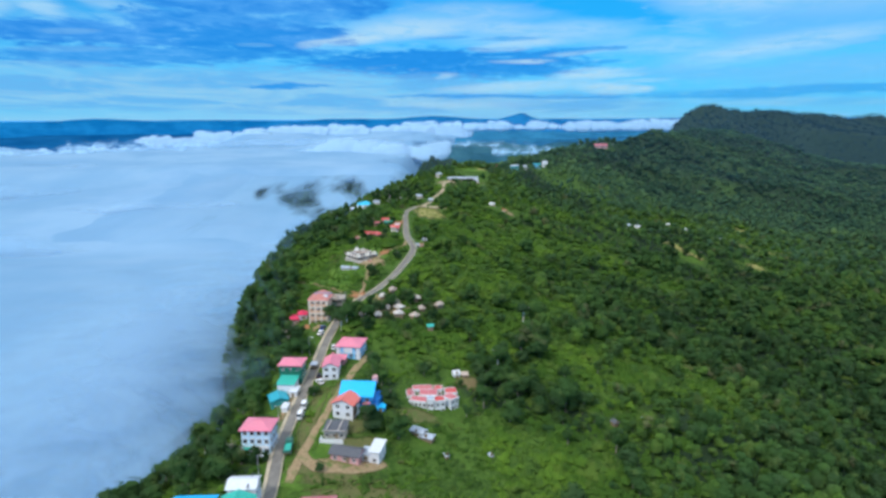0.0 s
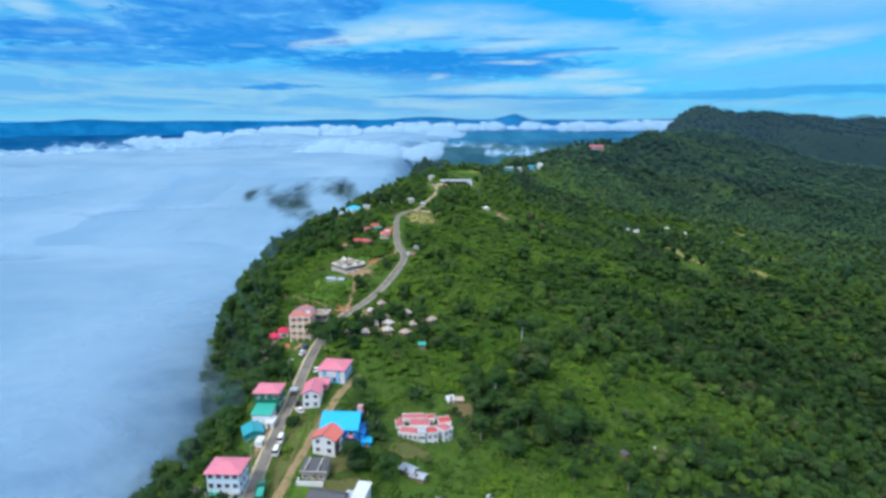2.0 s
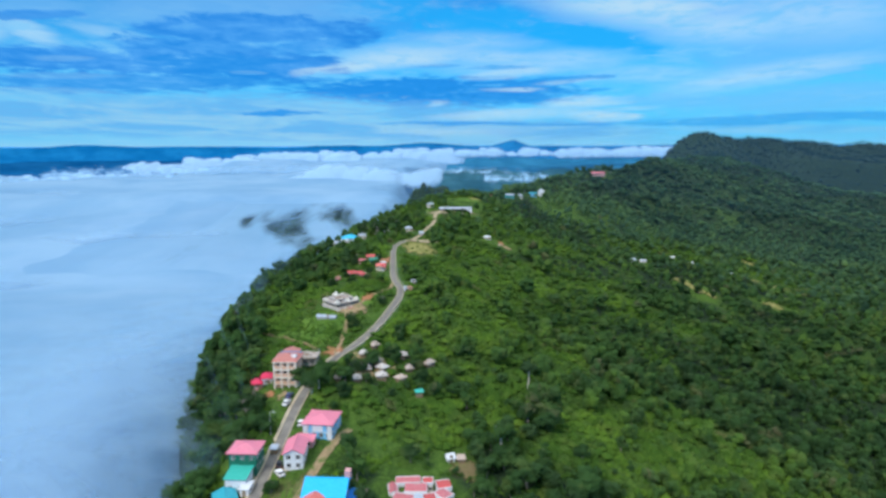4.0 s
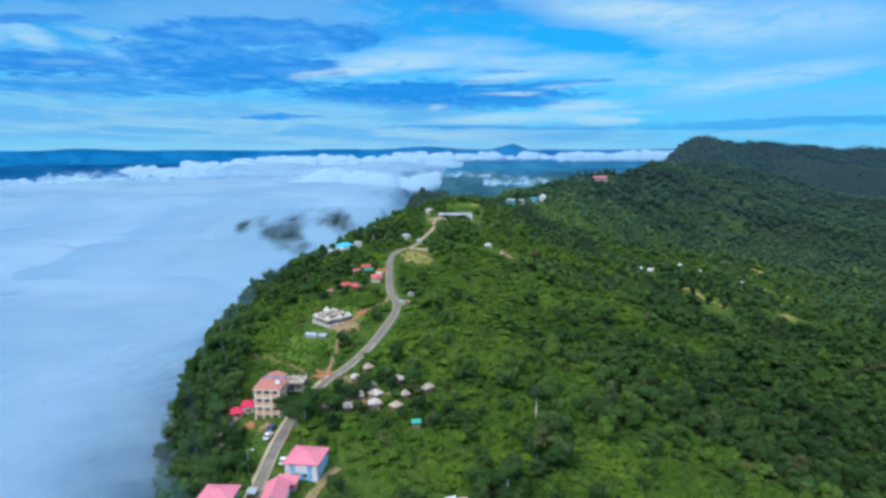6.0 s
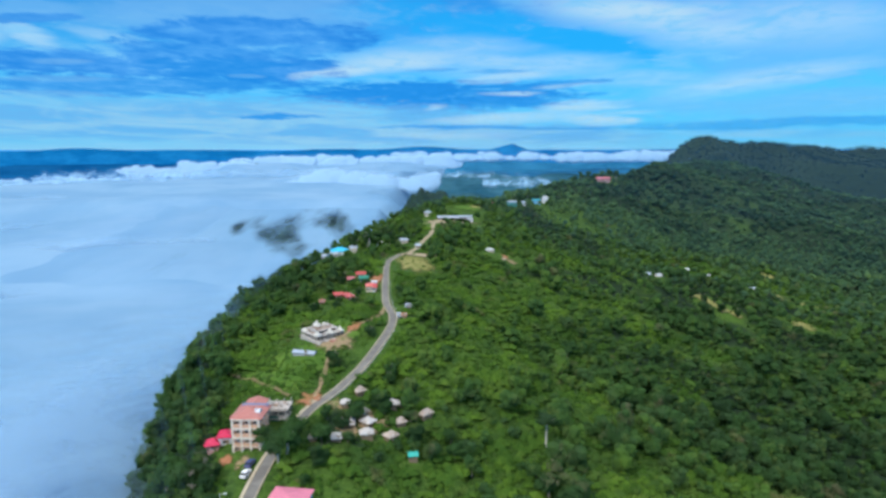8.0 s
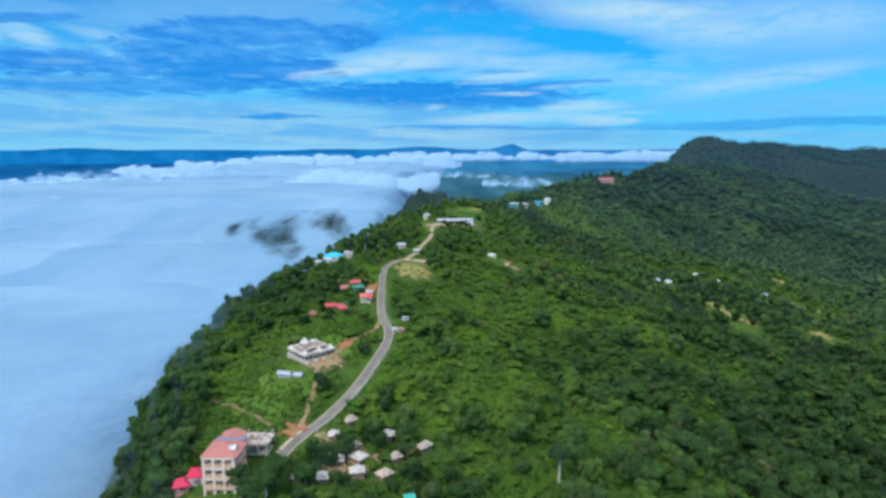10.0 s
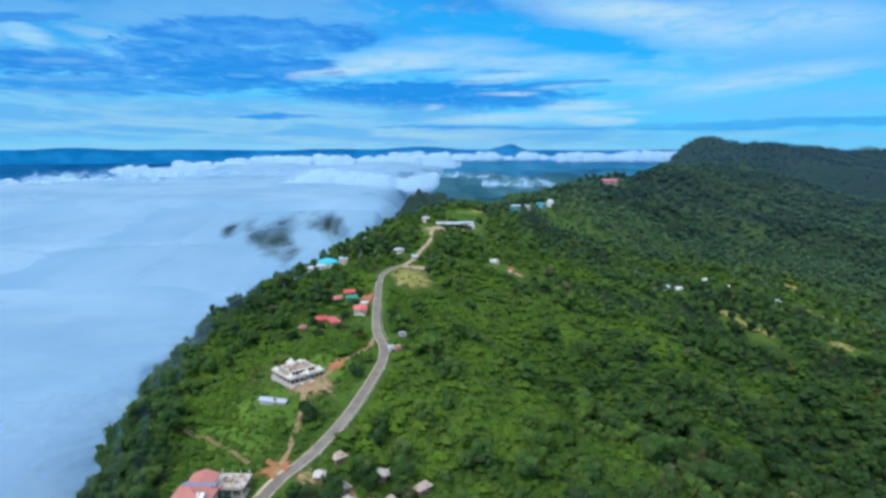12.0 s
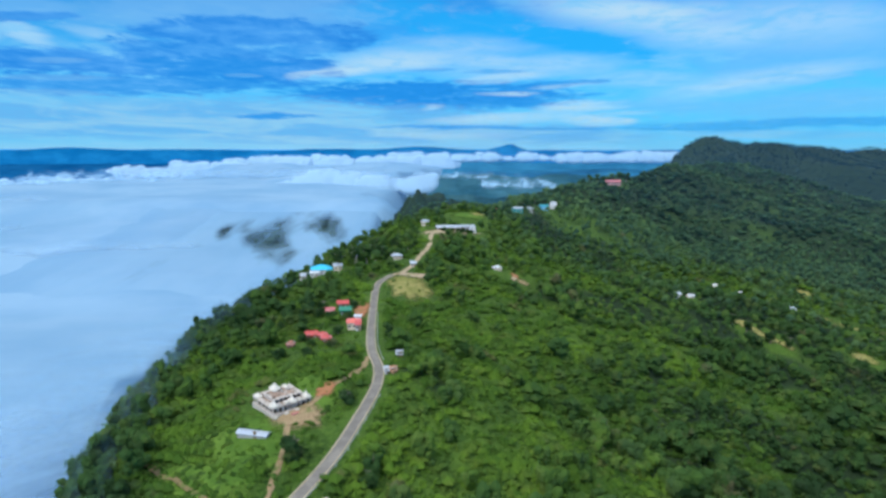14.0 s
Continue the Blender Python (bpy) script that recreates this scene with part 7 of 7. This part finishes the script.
# thatched hut village
for i, (hx, hy, w, d, h, tr, grey) in enumerate([(-27.5, 244.4, 3.4, 3.0, 2.0, 20, 1), (-27.2, 260.4, 2.6, 2.6, 2.2, 10, 1), (-23.6, 267.6, 3.2, 2.4, 2.0, 35, 0), (-21.4, 258.0, 3.2, 2.8, 2.3, 25, 0), (-19.4, 253.4, 4.0, 3.4, 2.3, -25, 1),
                                                 (-19.2, 248.0, 3.6, 3.0, 2.2, 15, 1), (-24.2, 251.8, 2.0, 2.6, 1.9, 0, 1), (-12.2, 248.6, 3.6, 3.2, 2.2, 30, 0), (-12.8, 264.6, 3.0, 3.2, 2.3, 10, 1),
                                                 (-10.2, 266.0, 2.0, 1.8, 1.9, 35, 1), (-9.8, 256.2, 3.2, 1.8, 1.9, 25, 0), (-2.2, 263.0, 4.2, 2.4, 2.2, 30, 0), (-33.9, 243.4, 2.4, 2.0, 1.9, 20, 0)]):
    r = house("small thatched hut, grey weathered roof" if grey else "small thatched hut, tan roof", hx, hy, w * (0.80 + 0.07 * (i % 3)), d * (0.92 - 0.06 * (i % 3)), gz(hx, hy), h * 0.7, tr + 9 * (i % 4) - 12, M_TIMBER, M_THATCH_GREY if grey else M_THATCH,
              "hip", 1.1, 0.45, [("s", 1, "s")] if i % 2 else [], ("s", 0.6), name="hut", category="hut", group="thatched huts")
house("little open shelter with turquoise roof", -5.4, 241.2, 2.4, 2.2, gz(-5.4, 241.2), 1.6, 10, M_TIMBER, R_TEAL, "gable_x", 0.6, 0.3, [], None, name="shelter", category="shed")

# unfinished monument on the field
MZ = gz(-43.5, 309)
r = thing("monument", -43.4, 310.6, MZ, 42, "unfinished grey plaster monument with tiers and white spires", "monument")
part("plinth", boxes((-8.2, 8.2, -5.6, 5.6, -1.6, 0.5, 0.1)), M_STONE, r)
for i in range(9):
    for j in (-1, 1):
        part("column", prism(bmesh.new(), round_ring(0.28, 8, -7.6 + i * 1.9, j * 5.0), 0.5, 2.5), M_STONE, r)
for j in range(4):
    for s in (-1, 1):
        part("column", prism(bmesh.new(), round_ring(0.28, 8, s * 7.6, -3.0 + j * 2.0), 0.5, 2.5), M_STONE, r)
part("inner_wall", boxes((-7.0, 7.0, -4.5, 4.5, 0.5, 2.44)), M_STONE, r)
part("lower_roof", boxes((-8.1, 8.1, -5.5, -3.7, 2.5, 2.8, 0.05), (-8.1, 8.1, 3.7, 5.5, 2.5, 2.8, 0.05), (-8.1, -6.1, -3.7, 3.7, 2.5, 2.8, 0.05), (6.1, 8.1, -3.7, 3.7, 2.5, 2.8, 0.05)), M_STONE, r)
part("court_floor", boxes((-6.1, 6.1, -3.7, 3.7, 2.45, 2.6)), M_RAW, r, "raw brick court floor")
part("parapet", boxes((-8.0, 8.0, -5.45, -5.25, 2.8, 3.2)), M_STONE, r)
part("parapet", boxes((-8.0, 8.0, 5.25, 5.45, 2.8, 3.2)), M_SPIRE, r)
part("upper_wall", boxes((-5.4, 5.4, -2.9, 2.9, 2.8, 4.3)), M_STONE, r)
for i in range(6):
    # dark plates on the solid wall stand in for shaded openings
    part("opening", boxes((-4.9 + i * 1.8, -4.1 + i * 1.8, -2.96, -2.8, 3.0, 4.0)), M_GLASS, r, "dark plate for a shaded opening")
part("upper_roof", boxes((-5.9, 5.9, -3.4, -2.4, 4.3, 4.6, 0.05), (-5.9, 5.9, 2.4, 3.4, 4.3, 4.6, 0.05), (-5.9, -4.7, -2.4, 2.4, 4.3, 4.6, 0.05), (4.7, 5.9, -2.4, 2.4, 4.3, 4.6, 0.05)), M_STONE, r)
part("upper_floor", boxes((-4.7, 4.7, -2.4, 2.4, 4.28, 4.4)), M_RAW, r, "raw brick roof floor")
for sx, sy, z0, w, tall in ((-6.6, -4.2, 2.8, 1.5, 2.3), (6.6, -4.2, 2.8, 1.5, 2.3), (-6.6, 4.2, 2.8, 1.5, 1.5), (6.6, 4.2, 2.8, 1.3, 1.7), (0.6, -4.4, 2.8, 1.5, 2.3), (-1.0, 2.6, 4.6, 1.9, 2.6), (3.4, 2.6, 4.6, 1.1, 1.2)):
    bm = bmesh.new()
    prism(bm, round_ring(w, 8, sx, sy), z0, z0 + tall * 0.22, 0.9, (sx, sy))
    prism(bm, round_ring(w * 1.05, 8, sx, sy), z0 + tall * 0.22, z0 + tall * 0.28, 1.0, (sx, sy))
    prism(bm, round_ring(w * 0.88, 8, sx, sy), z0 + tall * 0.28, z0 + tall * 0.72, 0.36, (sx, sy))
    prism(bm, round_ring(w * 0.32, 6, sx, sy), z0 + tall * 0.72, z0 + tall * 1.05, 0.2, (sx, sy))
    part("spire", bm, M_SPIRE, r, "white plaster spire")
r.matrix_basis = r.matrix_basis @ Matrix.Diagonal((0.76, 1.12, 0.80, 1))
rng = np.random.RandomState(77)
for i in range(16):
    a, q = rng.uniform(-7.4, 7.4), rng.choice([-1, 1])
    b2 = rng.uniform(0.4, 0.9)
    part("raw_pier", boxes((a - b2, a + b2, q * 4.6 - 0.5, q * 4.6 + 0.5, 2.75, 2.8 + rng.uniform(0.3, 1.1), 0.05)), (M_STONE, M_RAW, M_SPIRE)[i % 3], r)
for i in range(26):
    a, q, b2 = rng.uniform(-5.2, 5.2), rng.uniform(-2.6, 2.6), rng.uniform(0.15, 0.6)
    part("rubble_stack", boxes((a - b2, a + b2, q - 0.4, q + 0.4, 4.38, 4.45 + rng.uniform(0.2, 1.0), 0.04)), (M_RAW, M_CONCRETE, M_STONE, M_BROWN_WALL)[i % 4], r)
for i in range(7):
    a, b2 = -7.0 + i * 2.3, rng.uniform(-0.2, 0.2)
    # dark plates set on the wall for the shade inside open bays
    part("bay_shade", boxes((a, a + 1.0 + 2 * b2, -4.62, -4.48, 0.6, 2.0 + b2)), M_GLASS, r, "dark plate for a shaded bay")
    if i < 4:
        part("bay_shade", boxes((-7.12, -6.98, -3.9 + i * 2.1, -2.9 + i * 2.1 + 2 * b2, 0.6, 1.9 + b2)), M_GLASS, r, "dark plate for a shaded bay")
        part("raw_block", boxes((-8.0 + 4.2 * i, -6.6 + 4.2 * i + b2, -6.4 - b2, -5.62, -1.2, 0.3 + 2 * b2, 0.05)), M_SPIRE, r, "white plaster block")
part("brick_pile", boxes((-2.2, 0.4, -8.2, -7.2, -0.4, 0.6, 0.1)), R_TERRA, r, "stacked orange bricks")
house("long low shed with pale tin roof", -47.0, 294.4, 8.3, 2.2, gz(-47, 294.4), 0.9, -14, M_METAL, R_TIN, "gable_x", 0.5, 0.35, [], ("s", 1.0), name="shed", category="shed")

# red-roofed lodge above the field, and houses along the upper road
for lx, ly, w, d, h, tr, wl, rf, kd, lb in ((-47.4, 373.0, 4.4, 3.4, 1.5, 12, M_BROWN_WALL, R_RED, "gable_x", "long cottage with red sheet roof"), (-40.4, 365.4, 3.4, 3.4, 1.6, 12, M_BROWN_WALL, R_RED, "hip", "small cottage with red hipped roof"),
                                            (-42.6, 370.2, 3.2, 3.2, 1.6, 12, M_BROWN_WALL, R_RED, "hip", "small cottage with red hipped roof"), (-53.6, 364.4, 2.4, 2.2, 1.3, 0, M_BROWN_WALL, R_TERRA, "hip", "low hut with rusty red roof"),
                                            (-46.0, 406.5, 3.8, 3.4, 1.6, 10, M_PINK_WALL, R_ROSE, "gable_x", "pinkish ridge house with rose roof"), (-41.6, 415.5, 4.8, 4.0, 2.0, 10, M_BROWN_WALL, R_RED, "gable_x", "cream house with dull red roof"),
                                            (-38.2, 400.6, 4.6, 4.4, 2.8, 5, M_GREEN_WALL, R_GREEN, "gable_x", "house with dark green sheet roof"), (-31.9, 380.6, 5.2, 5.6, 2.8, 8, M_CREAM, R_CORAL, "hip", "roadside house with coral red roof"),
                                            (-29.9, 377.2, 1.8, 2.2, 2.6, 8, M_WHITE, R_RED, "shed", "small stall with red roof"), (-31.2, 387.4, 2.4, 2.4, 3.0, 0, M_WHITE, R_WHITE, "flat", "small white water tank house"),
                                            (-12.8, 332.2, 1.7, 1.2, 1.1, 15, M_PEACH, R_ORANGE, "shed", "small orange-roofed kiosk beside the road"), (-15.0, 331.4, 1.0, 1.0, 1.4, 15, M_WHITE, R_TIN, "shed", "tiny white stall beside the road"),
                                            (-11.8, 348.6, 1.9, 1.3, 1.0, 5, M_TIMBER, R_TIN, "shed", "pale-roofed hut among bushes"),
                                            (-67.6, 503.5, 12.0, 9.0, 3.4, 12, M_WHITE, R_AZURE, "hip", "large house with bright blue roof"), (-70.8, 497.5, 4.6, 3.0, 2.6, 12, M_WHITE, R_WHITE, "shed", "small outhouse with white sheet roof"),
                                            (-58.6, 508.0, 5.0, 3.6, 3.2, 12, M_CREAM, R_TIN, "gable_x", "low cream house beside the blue roof"), (-77.5, 498.0, 3.0, 2.6, 2.6, 0, M_WHITE, R_TIN, "shed", "small white shed on the edge"),
                                            (-23.8, 522.0, 6.2, 4.6, 2.6, 10, M_CREAM, R_TIN, "hip", "white house with pale hipped roof"), (-12.5, 499.0, 3.0, 2.4, 2.4, 10, M_CREAM, R_TIN, "shed", "small hut by the lane"),
                                            (-39.0, 528.0, 3.0, 3.0, 3.4, 0, M_WHITE, R_TIN, "hip", "small white house under tall trees"), (38.4, 511.4, 5.0, 3.4, 1.4, 10, M_CREAM, R_WHITE, "hip", "white hut with pale green-white roof"),
                                            (81.5, 746.0, 9.0, 6.0, 4.0, 10, M_TEAL_WALL, R_TIN, "gable_x", "far ridge house with grey-blue roof"), (114.0, 784.0, 9.0, 6.0, 4.2, 0, M_SKY_BLUE, R_TEAL_BLUE, "gable_x", "far house with turquoise roof"),
                                            (96.0, 760.0, 6.0, 5.0, 3.6, 0, M_WHITE, R_TIN, "hip", "far small white house on the ridge"), (125.0, 790.0, 7.0, 5.0, 6.0, 0, M_WHITE, R_WHITE, "hip", "far white house on the crest"),
                                            (60.0, 735.0, 5.0, 4.0, 3.0, 0, M_BROWN_WALL, R_TERRA, "hip", "far brown house with rusty roof"), (-8.0, 630.0, 6.0, 5.0, 3.2, 8, M_CREAM, R_TIN, "hip", "white house on the hilltop"),
                                            (170.5, 538.6, 4.2, 2.6, 1.1, 10, M_CREAM, R_WHITE, "gable_x", "white-roofed farmhouse in the slope forest"), (163.5, 541.0, 3.0, 2.4, 2.4, 10, M_WHITE, R_TIN, "shed", "small tin outhouse beside the farm"),
                                            (236.2, 645.0, 3.0, 2.4, 1.3, 0, M_CREAM, R_WHITE, "gable_x", "white-roofed farmhouse in the slope forest"), (248.0, 627.0, 3.0, 2.4, 1.3, 0, M_CREAM, R_WHITE, "gable_x", "white-roofed farmhouse in the slope forest"),
                                            (268.0, 585.0, 4.0, 3.0, 2.4, 0, M_WHITE, R_TIN, "gable_x", "tiny pale hut by the terraces")):
    house(lb, lx, ly, w, d, gz(lx, ly), h, tr, wl, rf, kd, 2.2 if rf == R_AZURE else 1.0, 0.4, [("s", 3 if w > 5 else 2, "s"), ("e", 2, "s")], ("s", w * 0.3))
r = house("long white hilltop school with open veranda", 16.0, 623.0, 30, 6.0, gz(16, 621) - 0.9, 3.0, 6, M_BROWN_WALL, R_TIN, "gable_x", 0.8, 0.6, [("s", 10, "m")], ("s", 0.8), name="school", category="building", group="")
for k in range(9):
    part("veranda_post", boxes((-14.6 + k * 3.65, -14.3 + k * 3.65, -5.4, -5.1, -1.5, 2.9)), M_WHITE, r)
part("veranda_roof", boxes((-15, 4.5, -5.7, -3.27, 2.7, 2.85)), R_WHITE, r)
part("veranda_roof", boxes((6.5, 15, -5.2, -3.27, 2.2, 2.35)), R_TIN, r)
part("end_room", boxes((10.5, 15.4, -6.4, -3.1, -1.5, 2.0)), M_WHITE, r, "low white end room")
r = house("long brick-red lodge on the far ridge", 237, 962, 20, 8, gz(237, 961) - 1.5, 6.0, 8, M_PINK_WALL, R_ROSE, "gable_x", 2.0, 0.6, [("s", 8, "l")], ("s", 1.5), 2, name="lodge", category="building", group="")

# ---- vehicles and road furniture ----
def wheel(parent, x, y, r=0.33):
    bm = bmesh.new()
    bmesh.ops.create_cone(bm, cap_ends=True, segments=14, radius1=r, radius2=r, depth=0.22, matrix=Matrix.Rotation(radians(90), 4, "Y"))
    o = part("wheel", bm, M_TYRE, parent, at=pose(x, y, r))
    rim = bmesh.new()
    bmesh.ops.create_cone(rim, cap_ends=True, segments=10, radius1=r * 0.55, radius2=r * 0.55, depth=0.24, matrix=Matrix.Rotation(radians(90), 4, "Y"))
    part("rim", rim, M_METAL, o)


M_TYRE = painted("tyre_rubber", (0.025, 0.025, 0.026), (0.05, 0.045, 0.04), 0.9, 0.4)


def car(label, x, y, turn, paint, long=3.9, wide=1.7, tall=1.5, van=False):
    v = thing("van" if van else "car", x, y, gz(x, y) + 0.30, turn, label, "van" if van else "car", "parked vehicles")
    a, b = wide / 2, long / 2
    bm = bmesh.new()
    box(bm, -a, a, -b, b, 0.28, tall * (0.62 if not van else 0.58), 0.10)
    part("body", bm, paint, v)
    bm = bmesh.new()
    back, front = (-b + 0.1, b - 0.55) if van else (-b * 0.72, b * 0.36)
    ring = [(-a + 0.06, back), (a - 0.06, back), (a - 0.06, front), (-a + 0.06, front)]
    prism(bm, ring, tall * 0.58, tall * 0.97, 0.88 if not van else 0.94, (0, (back + front) / 2))
    cab = part("cabin", bm, M_GLASS, v, "dark glazed cabin")
    part("roof_panel", boxes((-a * 0.84, a * 0.84, back * 0.86, front * 0.84, tall * 0.95, tall * 1.0, 0.02)), paint, cab)
    for sx in (-a + 0.08, a - 0.08):
        for sy in (-b * 0.64, b * 0.64):
            wheel(v, sx, sy)
    for sx in (-a * 0.7, a * 0.7):
        part("headlight", boxes((sx - 0.14, sx + 0.14, b - 0.02, b + 0.02, 0.55, 0.72)), M_FRAME, v)
        part("tail_light", boxes((sx - 0.12, sx + 0.12, -b - 0.02, -b + 0.02, 0.6, 0.78)), R_RED, v)


C_WHITE = painted("white_car_paint", (0.80, 0.81, 0.82), (0.5, 0.48, 0.45), 0.3, 0.15)
C_GREEN = painted("green_truck_paint", (0.05, 0.16, 0.13), (0.10, 0.10, 0.08), 0.45, 0.3)
C_BLUE = painted("blue_car_paint", (0.05, 0.08, 0.22), (0.08, 0.08, 0.12), 0.3, 0.2)
C_DARK = painted("dark_car_paint", (0.03, 0.03, 0.04), (0.08, 0.08, 0.08), 0.3, 0.2)
car("white van parked on the road edge", -43.7, 172.6, 2, C_WHITE, 4.4, 1.75, 2.0, True)
car("white van parked on the road edge", -43.9, 178.8, 1, C_WHITE, 4.2, 1.7, 1.95, True)
car("blue car parked beside the hotel road", -48.6, 232.5, -8, C_BLUE)
car("white car parked beside the hotel road", -48.4, 228.0, -8, C_WHITE)
car("white car parked by the pink house", -41.8, 193.2, 40, C_WHITE, 3.6, 1.6, 1.45)
car("dark car parked by the pink house", -43.0, 197.2, 10, C_DARK, 3.6, 1.6, 1.45)
car("white car by the roadside house", -41.3, 216.8, 4, C_WHITE, 3.6, 1.6, 1.45)
r = thing("truck", -42.6, 153.8, gz(-42.6, 153.8) + 0.3, 7, "dark green truck with an open cargo bed on the road", "truck", "parked vehicles")
part("cab", boxes((-1.0, 1.0, 1.7, 3.2, 0.5, 2.3, 0.12)), C_GREEN, r)
part("windscreen", boxes((-0.85, 0.85, 3.17, 3.23, 1.35, 2.05)), M_GLASS, r)
part("cargo_floor", boxes((-1.05, 1.05, -3.2, 1.6, 0.75, 0.9)), M_TIMBER, r)
for nm, q in (("side_board", (-1.05, -0.97, -3.2, 1.6, 0.9, 1.75)), ("side_board", (0.97, 1.05, -3.2, 1.6, 0.9, 1.75)), ("tail_board", (-0.97, 0.97, -3.2, -3.12, 0.9, 1.75)), ("head_board", (-0.97, 0.97, 1.52, 1.6, 0.9, 2.0))):
    part(nm, boxes(q), C_GREEN, r)
part("load", boxes((-0.9, 0.9, -2.8, 1.2, 0.9, 1.5, 0.1)), R_TEAL, r, "grey-green sheeted load")
for sy in (-2.2, -1.4, 2.4):
    for sx in (-0.88, 0.88):
        wheel(r, sx, sy, 0.45)


def street_lamp(x, y, tall, arm, label):
    r = thing("street_lamp", x, y, gz(x, y), 0, label, "street lamp", "street lamps")
    part("base_plate", boxes((-0.25, 0.25, -0.25, 0.25, -0.6, 0.15)), M_CONCRETE, r)
    part("pole", prism(bmesh.new(), round_ring(0.10, 8), 0.1, tall, 0.6), M_METAL, r)
    a = part("arm", boxes((0, arm, -0.05, 0.05, tall - 0.1, tall)), M_METAL, r)
    part("lamp_head", boxes((arm - 0.1, arm + 0.7, -0.16, 0.16, tall - 0.08, tall + 0.06, 0.03)), M_WHITE, a, "pale lamp head")


for lx, ly in ((-46.6, 139.5), (-49.4, 212.3), (-48.6, 166.0)):
    street_lamp(lx, ly, 7.0, 1.0, "slim grey street lamp beside the road")


def guard_rail(line, label):
    mid = line[len(line) // 2]
    r = thing("guard_rail", mid[0], mid[1], gz(*mid), 0, label, "guard rail")
    pts = np.column_stack([line, ground_z(line[:, 0], line[:, 1])]) - np.array([mid[0], mid[1], gz(*mid)])
    for p in pts[::2]:
        part("post", boxes((p[0] - 0.07, p[0] + 0.07, p[1] - 0.07, p[1] + 0.07, p[2] - 0.4, p[2] + 0.85)), M_WHITE, r)
    k = len(pts)
    vs = np.concatenate([pts + q for q in ([-0.09, 0, 0.55], [0.0, 0, 0.55], [0.03, 0, 0.68], [0.0, 0, 0.80], [-0.09, 0, 0.80])])
    i = np.arange(k - 1)
    part("rail", mesh_from("rail", vs, np.concatenate([np.stack([i + a * k, i + 1 + a * k, i + 1 + (a + 1) % 5 * k, i + (a + 1) % 5 * k], 1) for a in range(5)]), M_METAL), None, r)


d = np.gradient(ROAD, axis=0)
d /= np.linalg.norm(d, axis=1)[:, None]
EAST = ROAD + np.stack([d[:, 1], -d[:, 0]], 1) * 2.5
guard_rail(EAST[(EAST[:, 1] > 262) & (EAST[:, 1] < 318)], "white-posted guard rail along the road bend")
guard_rail(EAST[(EAST[:, 1] > 340) & (EAST[:, 1] < 400)], "white-posted guard rail along the upper road")
